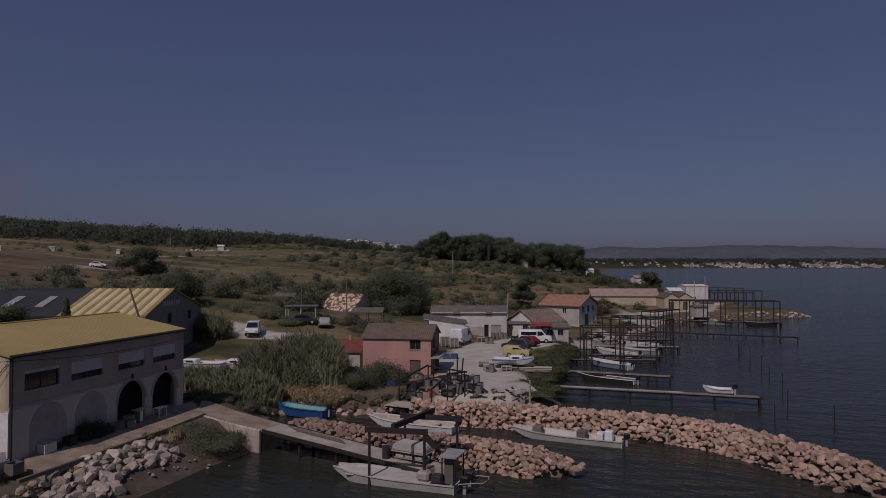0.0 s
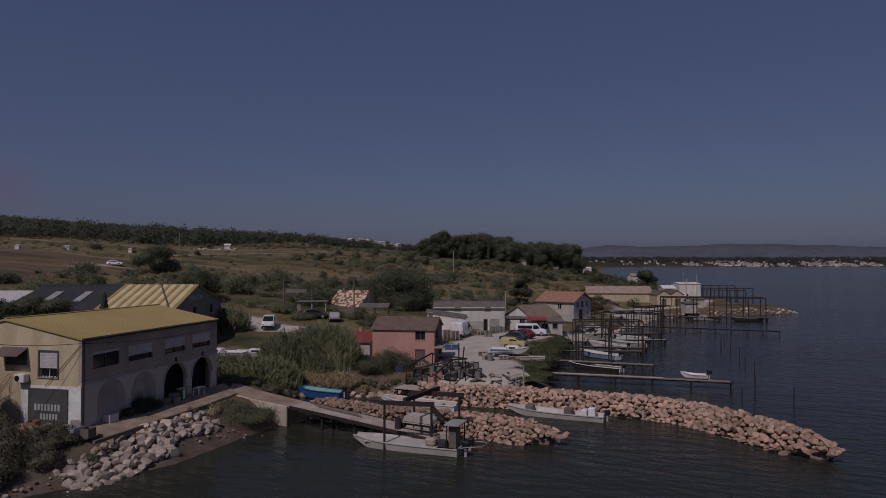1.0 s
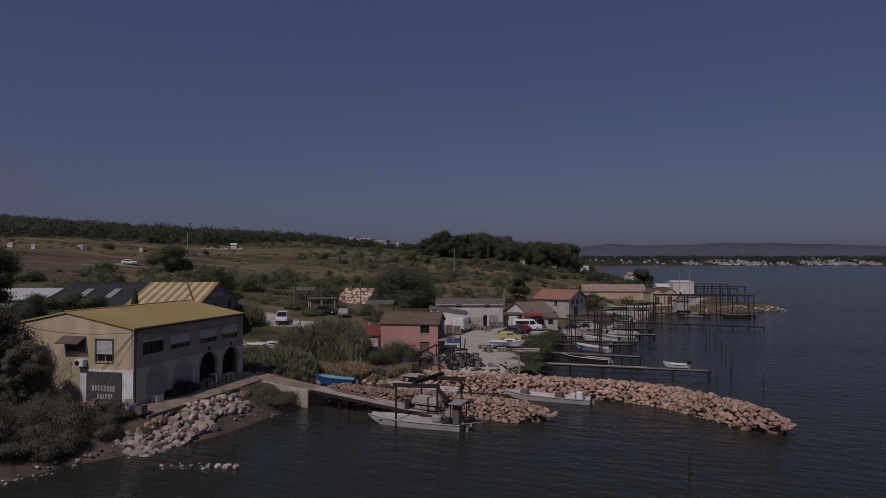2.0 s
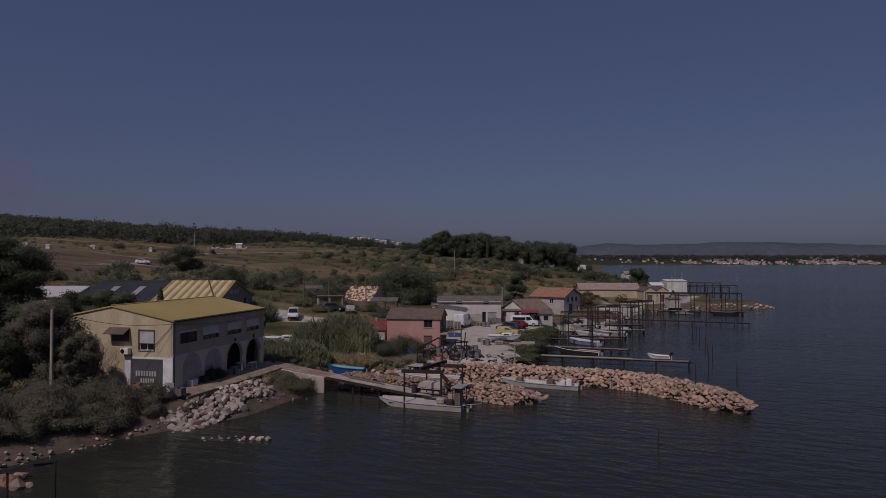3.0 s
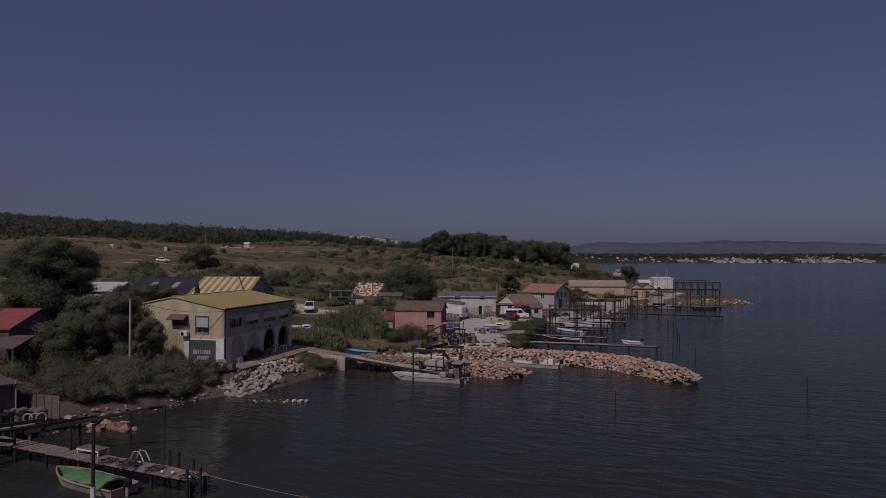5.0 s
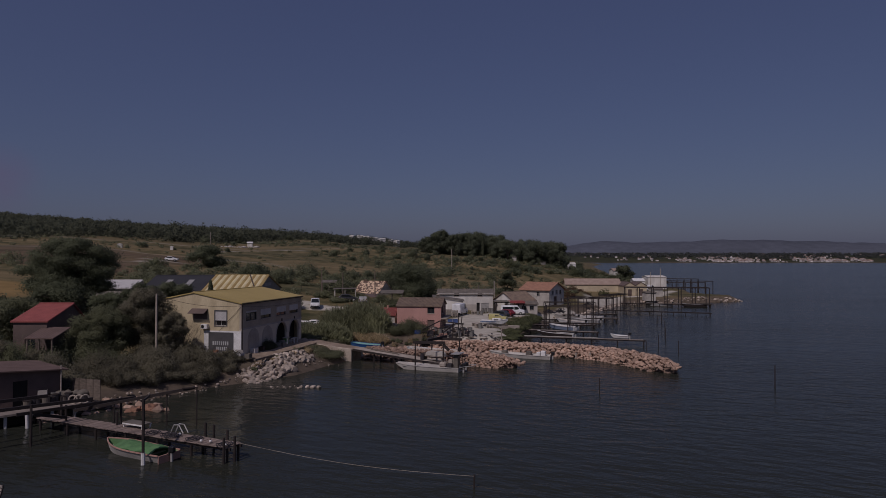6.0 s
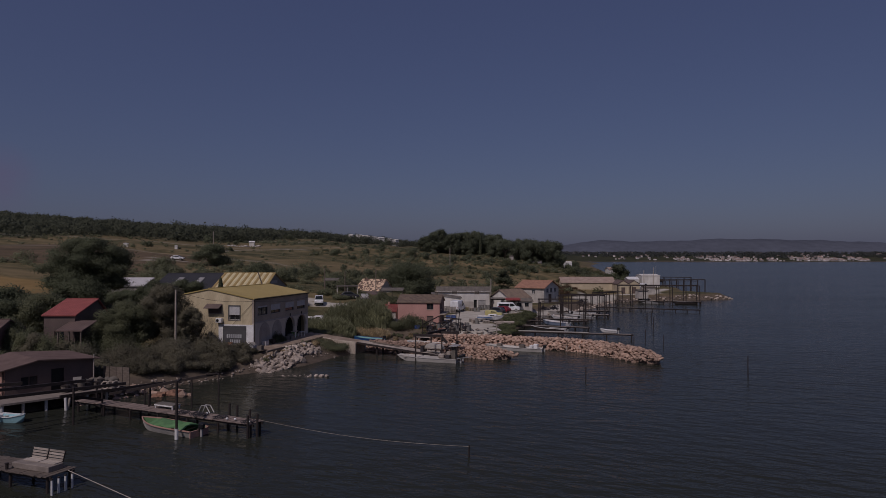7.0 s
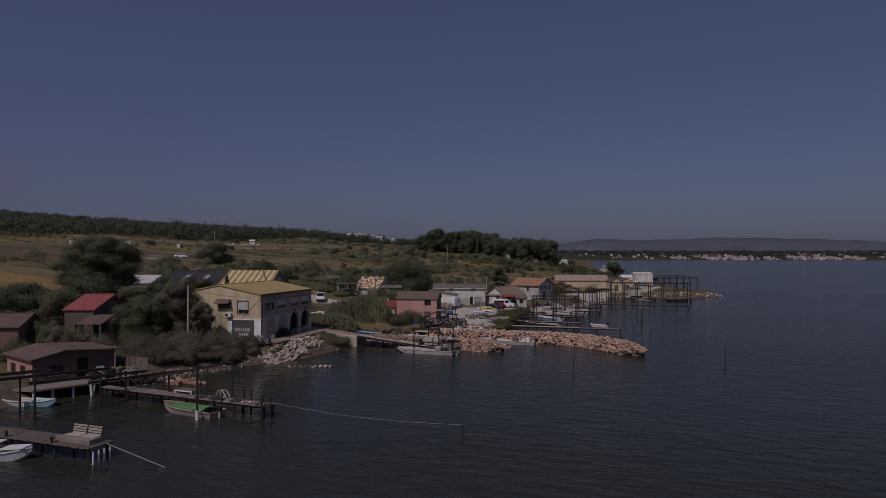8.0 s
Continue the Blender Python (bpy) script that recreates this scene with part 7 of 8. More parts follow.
def car(name, label, x, y, z, rz, L, W, H, paint, kind="hatch"):
    """A car or van, nose along its x axis."""
    c = thing(name, label, "van" if kind == "van" else "car", pose(x, y, z, 0, 0, rz))
    a, b = -L / 2, L / 2
    if kind == "van":
        body = [(a, 0.32), (b - 0.05, 0.32), (b, 0.55), (b - 0.06, 0.95), (b - 0.75, 1.12), (b - 1.45, H - 0.06), (b - 1.7, H), (a + 0.12, H), (a, H - 0.12)]
        glass_side = [(b - 0.95, 1.12), (b - 1.5, H - 0.22), (b - 2.15, H - 0.2), (b - 2.15, 1.1)]
        screen = ((b - 0.76, 1.14), (b - 1.44, H - 0.09))
    else:
        body = [(a, 0.3), (b - 0.05, 0.3), (b, 0.5), (b - 0.08, 0.72), (b - 0.95, 0.92), (b - 1.65, H - 0.05), (b - 2.0, H), (a + 0.75, H - 0.02), (a + 0.2, 0.98), (a, 0.85)]
        glass_side = [(b - 1.2, 0.93), (b - 1.72, H - 0.13), (a + 0.8, H - 0.12), (a + 0.4, 0.97)]
        screen = ((b - 0.97, 0.95), (b - 1.63, H - 0.07))
    bm = prism(bmesh.new(), body, -W / 2, W / 2)
    for v in bm.verts:
        k = max(0.0, (v.co.z - 0.9) / max(0.1, H - 0.9))
        v.co.y *= 1 - 0.13 * k
    bmesh.ops.recalc_face_normals(bm, faces=bm.faces)
    bmesh.ops.bevel(bm, geom=list(bm.edges), offset=0.05, segments=2, affect="EDGES", profile=0.5)
    part("body", bm, paint, c, "", None, True)
    for s in (-1, 1):
        k = 1 - 0.07
        part("side_window", prism(bmesh.new(), glass_side, s * W / 2 * k - 0.02, s * W / 2 * k + 0.03 * s), M_GLASS, c)
        part("headlight", boxm(b - 0.1, b + 0.005, s * W * 0.36 - 0.16, s * W * 0.36 + 0.16, 0.6, 0.76, 0.02), M_ALU, c)
        part("tail_light", boxm(a - 0.01, a + 0.06, s * W * 0.42 - 0.07, s * W * 0.42 + 0.07, 0.75, 1.0, 0.01), M_RED, c)
    (x0, z0), (x1, z1) = screen
    bm = bmesh.new()
    v = [bm.verts.new(p) for p in ((x0 + 0.02, -W * 0.43, z0 + 0.02), (x0 + 0.02, W * 0.43, z0 + 0.02), (x1 + 0.02, W * 0.38, z1 + 0.02), (x1 + 0.02, -W * 0.38, z1 + 0.02))]
    f = bm.faces.new(v)
    r = bmesh.ops.extrude_face_region(bm, geom=[f])
    for e in r["geom"]:
        if isinstance(e, bmesh.types.BMVert):
            e.co += Vector((0.02, 0, 0.02))
    bmesh.ops.recalc_face_normals(bm, faces=bm.faces)
    part("windscreen", bm, M_GLASS, c)
    part("bumper", boxm(b - 0.06, b + 0.06, -W * 0.46, W * 0.46, 0.32, 0.52, 0.03), M_BLACK, c)
    part("bumper", boxm(a - 0.05, a + 0.06, -W * 0.46, W * 0.46, 0.32, 0.52, 0.03), M_BLACK, c)
    wheel_set(c, (a + 0.8, b - 0.85), W / 2 - 0.08, 0.32)
    return c


def land_z(x, y):
    return float(land_height(x, y)[0])


car("white_van", "white delivery van parked on the dirt track", -25.7, 90.3, land_z(-25.7, 90.3), 279, 4.0, 1.75, 1.85, M_CARWHITE, "van")
car("grey_hatchback", "dark grey hatchback parked in the yard", 10.7, 92.4, land_z(10.7, 92.4), 152, 4.1, 1.75, 1.48, M_CARGREY)
car("red_car", "dark red car parked in the yard", 12.4, 96.2, land_z(12.4, 96.2), 140, 3.9, 1.7, 1.45, M_RED)
mv = car("white_minibus", "white minibus parked before the shelter", 14.4, 100.4, land_z(14.4, 100.4), -8, 5.0, 1.9, 1.95, M_CARWHITE, "van")
for s in (-1, 1):
    part("side_window", boxm(-2.1, 0.2, s * 0.9 - 0.03, s * 0.9 + 0.03, 1.2, 1.68), M_GLASS, mv)
car("yellow_van", "small yellow van parked beside the boat trailer", 9.8, 84.2, land_z(9, 84), -20, 3.4, 1.55, 1.5, M_YELLOWCAR, "van")
cv = car("white_cargo_van", "white cargo van with open back in the yard", 3.0, 96.4, land_z(3, 96.4), 70, 4.9, 1.95, 2.3, M_CARWHITE, "van")
car("far_white_van", "white van parked at the far landing", 74.5, 196.0, land_z(74.5, 196), 20, 5.0, 2.0, 2.2, M_CARWHITE, "van")
car("field_car", "white car parked on the slope", -78.1, 150.4, land_z(-78.1, 150.4), 8, 3.7, 1.6, 1.35, M_CARWHITE)
car("parked_car", "dark grey car parked behind the reeds", -20.4, 98.4, land_z(-20.4, 98.4), 12, 4.0, 1.7, 1.45, M_CARGREY)
car("parked_car", "pale car parked beside the track", -17.2, 97.6, land_z(-17.2, 97.6), 100, 4.0, 1.7, 1.45, M_ALU)
for k in range(9):
    x, y = -94 + 1.5 * k, 243 + 1.3 * k
    t = thing("rubble_pile", "pale rubble pile along the track on the slope", "rubble", pose(x, y, land_z(x, y), 0, 0, 40 * k), "track rubble")
    bm = bmesh.new()
    bmesh.ops.create_icosphere(bm, subdivisions=2, radius=0.6 + 0.35 * (k % 3))
    for v in bm.verts:
        v.co *= 1 + 0.5 * noise.noise(v.co * 2.0 + Vector((k * 4, 0, 0)))
        v.co.z *= 0.5
    part("rubble_mass", bm, M_OLDWALL, t)
h, _ = house("field_hut", "small white hut on the slope", "hut", -86.5, 255, 10, 2.2, 2.0, land_z(-86, 255), land_z(-86, 255) + 1.6, land_z(-86, 255) + 2.0, M_WHITEWALL, M_WHITEPAINT, {}, pitch=0.6)
for x, y, w in ((-126, 178, 1.4), (-118, 176, 1.1), (-111, 188, 1.5), (-98, 200, 1.0)):
    t = thing("field_hut", "small white cabin standing on the dry slope", "hut", pose(x, y, land_z(x, y), 0, 0, 12), "field huts")
    part("wall", boxm(-w / 2, w / 2, -0.5, 0.5, -0.3, 1.0, 0.02), M_WHITEWALL, t)
    part("roof", prism(bmesh.new(), [(-w / 2 - 0.1, 1.0), (w / 2 + 0.1, 1.0), (w / 2 + 0.1, 1.1), (0, 1.35), (-w / 2 - 0.1, 1.1)], -0.6, 0.6), M_WHITEPAINT, t)
# a white-posted canopy behind the reeds
t = thing("canopy", "pale flat canopy on white posts behind the reeds", "shelter", pose(-23.4, 99.0, land_z(-23.4, 99.0), 0, 0, 6))
for x in (0.1, 2.3, 4.5):
    for y in (0.1, 3.0):
        part("post", boxm(x - 0.07, x + 0.07, y - 0.07, y + 0.07, -0.4, 2.4), M_OLDWALL, t)
part("roof", boxm(-0.2, 4.8, -0.2, 3.3, 2.401, 2.5, 0.02), M_GREYTILE, t)


# ---- jetties, steel frames, stakes ----
def gantry(name, label, posts, top, beams, material=None, r=0.09, group="", bottom=-1.2, size=0.16):
    """Upright posts (x, y) and beams between (x, y, z) points."""
    material = material or M_STEEL
    g = thing(name, label, "frame", group=group)
    for x, y, *h in posts:
        part("post", tubem((x, y, bottom), (x, y, h[0] if h else top), r), material, g)
    for a, b in beams:
        part("beam", beamm(a, b, size, size * 1.3), material, g)
    return g


def jetty(name, label, a, b, width, z, material=None, posts=4, rails=False, group="", plank=0.28):
    """A plank jetty from a to b on posts."""
    material = material or M_TIMBER
    j = thing(name, label, "jetty", group=group)
    a, b = Vector(a), Vector(b)
    d = b - a
    L = d.length
    m = Matrix.Translation((a.x, a.y, 0)) @ pose(0, 0, 0, 0, 0, math.degrees(math.atan2(d.y, d.x)))
    j.matrix_world = m
    bm = bmesh.new()
    n = int(L / plank)
    rr = random.Random(int(L * 100))
    for k in range(n):
        o = rr.uniform(-0.06, 0.06)
        box(bm, k * plank, k * plank + plank * 0.96, -width / 2 + o, width / 2 + o, z - 0.05, z + rr.uniform(-0.012, 0.012))
    tagged(part("planks", bm, material, j), kind="stuff")
    for s in (-1, 1):
        part("stringer", boxm(0, L, s * width * 0.36 - 0.06, s * width * 0.36 + 0.06, z - 0.24, z - 0.052), M_STEEL, j)
    for k in range(posts):
        px = 0.3 + (L - 0.6) * k / max(1, posts - 1)
        for s in (-1, 1):
            part("post", tubem((px, s * width * 0.36, -1.4), (px, s * width * 0.36, z - 0.245), 0.09), M_STEEL, j)
    return j


jetty("long_jetty", "long pale slatted jetty reaching out from the yard", (11.2, 69.2), (30.9, 63.2), 0.95, 0.9, M_GREYDECK, 6, plank=0.45)
g = thing("jetty_rail", "white slatted rail frame lying along the long jetty", "rail", Matrix.Translation((11.4, 68.6, 0)) @ pose(0, 0, 0, 0, 0, -17))
for s in (0, 1):
    part("rail_bar", boxm(0.4, 13.0, -0.25 + 0.4 * s, -0.2 + 0.4 * s, 1.0, 1.06), M_OLDWALL, g)
for k in range(36):
    part("rail_slat", boxm(0.5 + k * 0.345, 0.56 + k * 0.345, -0.2, 0.145, 0.98, 1.04), M_OLDWALL, g)
jetty("work_jetty", "timber jetty with moored boats at the far docks", (14.8, 79.9), (26.6, 75.5), 1.0, 0.8, M_GREYDECK, 6, group="far jetties")
jetty("work_jetty", "short timber jetty at the far docks", (15.8, 90.8), (29.6, 90.3), 0.9, 0.6, M_TIMBER, 6, group="far jetties")
jetty("work_jetty", "pale plank jetty at the far docks", (18.6, 101.6), (24.0, 101.9), 0.9, 0.75, M_PALETIMBER, 3, group="far jetties")
jetty("work_jetty", "timber jetty between the steel frames", (24.4, 104.0), (37.5, 103.0), 1.1, 0.8, M_PALETIMBER, 6, group="far jetties")
jetty("work_jetty", "narrow dark jetty between the steel frames", (21.0, 96.4), (31.5, 94.0), 0.8, 0.55, M_TIMBER, 5, group="far jetties")
jetty("work_jetty", "timber jetty near the tiled house", (27, 111), (40, 113), 1.2, 0.9, M_TIMBER, 6, group="far jetties")
jetty("thin_jetty", "thin dark walkway reaching far out over the water", (40.5, 127.6), (64, 117.3), 0.7, 0.75, M_STEEL, 10, plank=0.6)
jetty("point_jetty", "dark jetty under the steel frame by the point", (52, 152), (76, 146), 1.2, 0.9, M_TIMBER, 8, plank=0.5)


def frame_row(name, label, a, b, n, width, top, group="", thick=1.25):
    """A row of portal frames from a to b, joined by beams along the top."""
    a, b = Vector(a), Vector(b)
    d = (b - a).normalized()
    w = Vector((-d.y, d.x)) * width
    posts, beams = [], []
    for k in range(n):
        p = a.lerp(b, k / (n - 1))
        q = p + w
        posts += [(p.x, p.y), (q.x, q.y)]
        beams.append(((p.x, p.y, top), (q.x, q.y, top)))
    for o in (Vector((0, 0)), w):
        p, q = a + o, b + o
        beams.append(((p.x, p.y, top + 0.02), (q.x, q.y, top + 0.02)))
    return gantry(name, label, posts, top, beams, None, 0.06 * thick, group, size=0.085 * thick)


frame_row("steel_gantry", "dark steel dock frame standing in the water", (18.6, 85.0), (27.0, 82.4), 3, 3.0, 4.6, "dock frames")
frame_row("steel_gantry", "dark steel dock frame over the moored boats", (20.0, 92.2), (30.0, 91.6), 3, 3.0, 4.8, "dock frames")
frame_row("steel_gantry", "tall dark steel dock frame over the moored boats", (27.0, 104.9), (34.0, 99.4), 3, 3.6, 5.2, "dock frames")
frame_row("steel_gantry", "dark steel dock frame beside the shore", (28.0, 108.4), (38.4, 110.0), 4, 3.4, 4.6, "dock frames")
frame_row("steel_gantry", "dark steel dock frame near the tiled house", (31.5, 115.5), (41.5, 117.5), 3, 3.4, 4.4, "dock frames")
for x, y, h in ((21.5, 77.3, 6.9), (19.6, 85.4, 5.4)):
    s = thing("dock_mast", "tall dark steel mast at the dock", "post", pose(x, y, 0), "dock masts")
    part("pole", tubem((0, 0, -1.4), (0, 0, h), 0.09, 0.07), M_STEEL, s)
    part("cleat", boxm(-0.25, 0.25, -0.04, 0.04, h - 0.6, h - 0.5), M_STEEL, s)
frame_row("steel_gantry", "long high steel frame beside the point", (53, 150.5), (75.5, 146.2), 7, 4.5, 5.4, "dock frames", 2.2)
frame_row("steel_gantry", "low steel frame off the point", (87.5, 216), (101, 211), 7, 3.0, 4.6, "dock frames", 1.5)
frame_row("steel_gantry", "low dark steel frame beyond the white hall", (88, 222), (106, 216), 8, 4.0, 5.0, "dock frames", 1.5)
frame_row("steel_gantry", "low steel frame behind the white hall", (92, 232), (104, 226), 6, 3.5, 5.6, "dock frames", 1.5)
frame_row("steel_gantry", "dark steel frame at the near landing of the point", (44, 135), (52, 143), 4, 3.0, 3.9, "dock frames", 1.8)
for k, (x, y, z) in enumerate(((22.8, 104.2, 1.75), (25.6, 106.2, 1.7), (37.5, 131, 1.6))):
    bm = bmesh.new()
    rr = random.Random(300 + k)
    cone = 14
    for j in range(120):
        a, q = rr.uniform(0, 6.28), rr.uniform(0, 1.3)
        hgt = max(0, 1.0 - q * 0.7) * rr.uniform(0.3, 1)
        p = Vector((q * math.cos(a), q * math.sin(a), hgt))
        tube(bm, p, p + Vector((rr.uniform(-0.4, 0.4), rr.uniform(-0.4, 0.4), rr.uniform(-0.1, 0.1))), 0.06, n=5)
    t = thing("net_heap", "heap of brown nets and ropes on the shore", "nets", pose(x, y, z))
    part("net_mass", bm, M_NET, t)

# mooring stakes
for x, y, h in ((45.2, 100, 1.6), (43.6, 92.8, 1.9), (41.6, 85.4, 1.8), (36.6, 70.6, 2.0), (29.4, 58.1, 1.3), (32.2, 61.2, 1.9), (33.3, 55.8, 1.7), (14.8, 27.6, 1.4), (33.8, 29.6, 2.3), (47.0, 103, 1.5), (44.0, 97, 1.6), (0.4, -0.6, 0.8), (39.4, 79.0, 1.3)):
    s = thing("mooring_stake", "thin dark timber stake standing in the water", "stake", pose(x, y, 0), "mooring stakes")
    part("pole", tubem((0, 0, -1.6), (0.04, 0.03, h), 0.07, 0.05), M_STEEL, s)
for x, y, h in ((17.2, 50.2, 0.75), (18.9, 49.2, 0.9), (11.8, 53.2, 0.8), (6.6, 55.2, 0.9), (2.6, 55.9, 1.0)):
    s = thing("breakwater_post", "short pale post at the foot of the breakwater", "post", pose(x, y, 0), "breakwater posts")
    part("pole", tubem((0, 0, -1.0), (0, 0, h), 0.1), M_PALETIMBER, s)
s = thing("pale_pole", "slim pale pole standing on the breakwater", "pole", pose(7.7, 56.9, 0))
part("pole", tubem((0, 0, 0.4), (0, 0, 3.6), 0.09, 0.08), M_PALETIMBER, s)

# the gantry over the work boat
gantry("boat_gantry", "rusty steel boat gantry over the ramp head", [(-4.39, 40.72), (-0.99, 40.1), (-2.4, 44.4), (1.09, 43.5)], 3.3,
       [((-4.65, 40.77, 3.4), (-0.8, 40.07, 3.4)), ((-2.7, 44.5, 3.4), (1.4, 43.4, 3.4)), ((-2.95, 40.6, 3.6), (-0.5, 45.2, 3.6)), ((-1.0, 40.15, 3.2), (-0.3, 40.0, 2.5))], None, 0.085, size=0.24)
# machinery on the ramp's head
t = thing("sorting_table", "steel table with cream grading hopper on the ramp", "machine", pose(-1.9, 43.35, 0.7, 0, 0, -28.6))
part("table_top", boxm(-1.3, 1.3, -0.55, 0.55, 0.62, 0.68, 0.01), M_PALETIMBER, t)
for x in (-1.15, 1.15):
    for y in (-0.45, 0.45):
        part("leg", boxm(x - 0.04, x + 0.04, y - 0.04, y + 0.04, -0.04, 0.62), M_STEEL, t)
bm = prism(bmesh.new(), [(-1.25, 0.69), (1.25, 0.69), (1.2, 1.0), (0.95, 1.22), (-0.9, 1.25), (-1.2, 1.02)], -0.5, 0.5)
bmesh.ops.recalc_face_normals(bm, faces=bm.faces)
bmesh.ops.bevel(bm, geom=list(bm.edges), offset=0.05, segments=2, affect="EDGES")
part("hopper", bm, M_OLDWALL, t, "cream moulded hopper")
part("motor_block", boxm(-1.75, -1.36, -0.3, 0.3, 0.3, 0.95, 0.06), M_TIMBER, t, "brown motor housing")
part("motor_foot", boxm(-1.7, -1.4, -0.25, 0.25, -0.04, 0.3), M_STEEL, t)
part("lower_shelf", boxm(-1.2, 1.2, -0.45, 0.45, 0.2, 0.25), M_ALU, t)
for k in range(3):
    part("tray", boxm(-1.0 + 0.7 * k, -0.4 + 0.7 * k, -0.4, 0.4, 0.26, 0.44, 0.02), M_PALETIMBER, t, "pale tray")
for k, (x, y) in enumerate(((-3.6, 43.4), (-3.2, 44.3))):
    z = 1.63 - 1.01 * (x + 12.4) / 11.9
    t = thing("drum", "dark drum on the ramp", "drum", pose(x, y, z), "ramp drums")
    part("drum_body", tubem((0, 0, 0), (0, 0, 0.75), 0.24, n=16), M_NET, t)
    part("drum_lid", tubem((0, 0, 0.751), (0, 0, 0.79), 0.22, n=16), M_STEEL, t)
# pontoon and gantry before the pink house
jetty("small_landing", "small grey landing stage at the inlet's bank", (-4.6, 60.2), (1.0, 57.4), 2.2, 1.0, M_PALETIMBER, 3)
gantry("inlet_gantry", "rusty steel gantry over the landing stage", [(-3.9, 61.8, 3.5), (-1.2, 63.6, 3.9), (0.6, 59.0, 3.9), (2.2, 61.4, 3.7), (-0.8, 57.6, 2.8)], 3.7,
       [((-3.9, 61.8, 2.7), (-1.2, 63.6, 3.9)), ((-1.2, 63.6, 3.8), (2.4, 61.2, 3.6)), ((0.6, 59.0, 3.8), (2.4, 61.4, 3.6)), ((-4.0, 61.8, 2.3), (0.6, 59.0, 3.7)), ((-0.8, 57.6, 2.7), (0.8, 59.2, 3.8))], None, 0.06, size=0.11)
# the clutter of drums, sacks and pumps behind the landing
rr = random.Random(55)
for k in range(54):
    x, y = rr.uniform(-3.0, 4.2), rr.uniform(60.6, 66.4)
    z = land_z(x, y)
    if k % 3 == 0:
        t = thing("net_sack", "dark bulging sack of nets", "sack", pose(x, y, z, 0, 0, rr.uniform(0, 360)), "landing clutter")
        bm = bmesh.new()
        bmesh.ops.create_icosphere(bm, subdivisions=2, radius=0.6)
        for v in bm.verts:
            v.co *= 1 + 0.35 * noise.noise(v.co * 2.3 + Vector((k, 0, 0)))
            v.co.z = max(-0.12, v.co.z * 0.85) + 0.12
        part("sack_body", bm, M_NET, t, "", None, True)
        part("tie", tubem((0, 0, 0.5), (0.05, 0, 0.85), 0.07, 0.11), M_PALETIMBER, t)
    elif k % 3 == 1:
        t = thing("drum", "dark blue drum among the clutter", "drum", pose(x, y, z), "landing clutter")
        part("drum_body", tubem((0, 0, 0), (0, 0, 0.88), 0.29, n=16), M_DARKWALL, t)
        part("drum_lid", tubem((0, 0, 0.881), (0, 0, 0.92), 0.27, n=16), M_STEEL, t)
    else:
        crate(x, y, z, rr.uniform(0, 90), rr.uniform(0.7, 1.2), rr.uniform(0.5, 0.9), rr.uniform(0.4, 0.8), rr.choice([M_GREYTILE, M_TIMBER, M_NET, M_PINKPANEL]), "weathered crate among the clutter", group="landing clutter")
for x, y, rz in ((0.7, 82.9, 5), (1.7, 83.2, 8), (-4.9, 64.9, 20)):
    crate(x, y, land_z(x, y), rz, 0.85, 0.8, 0.6, M_BLUEPLASTIC, "blue plastic fish crate", "fish_crate", "crate", "blue crates")
for k, (x, y, h) in enumerate(((-0.6, 62.6, 3.6), (0.9, 62.2, 3.4), (1.6, 63.4, 4.6), (2.2, 60.6, 3.0), (-2.4, 60.8, 3.4), (1.9, 63.9, 4.2))):
    t = thing("mast_post", "dark rusty post among the landing clutter", "post", pose(x, y, land_z(x, y), 0, 2 * k - 4, 0), "landing posts")
    part("pole", tubem((0, 0, -0.6), (0, 0, h - 1.4), 0.07), M_STEEL, t)
for k, (x, y) in enumerate(((3.6, 60.4), (4.6, 61.0), (5.6, 60.2), (6.6, 61.2), (7.4, 60.4), (3.0, 61.6))):
    t = thing("debris_heap", "heap of broken boards and stones at the yard's edge", "debris", pose(x, y, land_z(x, y), 0, 0, 50 * k), "yard debris")
    rr2 = random.Random(700 + k)
    for j in range(7):
        a = Vector((rr2.uniform(-0.7, 0.7), rr2.uniform(-0.5, 0.5), rr2.uniform(0.05, 0.3)))
        b = a + Vector((rr2.uniform(-0.9, 0.9), rr2.uniform(-0.6, 0.6), rr2.uniform(-0.1, 0.25)))
        part("board", beamm(a, b, rr2.uniform(0.1, 0.3), 0.08), rr2.choice([M_TIMBER, M_PALETIMBER, M_NET, M_CONCRETE]), t)
# pallet stacks and drums in the yard
for k, (x, y, rz, n) in enumerate(((0.6, 92.4, 4, 9), (1.9, 92.6, 2, 9), (5.4, 73.4, 10, 5), (7.4, 74.0, -8, 3), (5.0, 76.6, -6, 4), (6.2, 100.6, 0, 4))):
    t = thing("pallet_stack", "stack of weathered wooden pallets in the yard", "pallets", pose(x, y, land_z(x, y), 0, 0, rz), "pallet stacks")
    for j in range(n):
        for q in range(3):
            part("bearer", boxm(-0.6 + q * 0.54, -0.5 + q * 0.54, -0.5, 0.5, j * 0.145, j * 0.145 + 0.1), M_PALETIMBER, t)
        part("board_layer", boxm(-0.6, 0.6, -0.5, 0.5, j * 0.145 + 0.101, j * 0.145 + 0.142), M_PALETIMBER, t)
for k, (x, y) in enumerate(((6.9, 98.8), (7.6, 98.6), (8.3, 104.4), (9.0, 104.9), (9.8, 105.4), (10.4, 105.0), (5.6, 72.4))):
    t = thing("drum", "dark drum standing in the yard", "drum", pose(x, y, land_z(x, y)), "yard drums")
    part("drum_body", tubem((0, 0, 0), (0, 0, 0.9), 0.3, n=16), M_DARKWALL, t)
    part("drum_lid", tubem((0, 0, 0.901), (0, 0, 0.94), 0.28, n=16), M_STEEL, t)
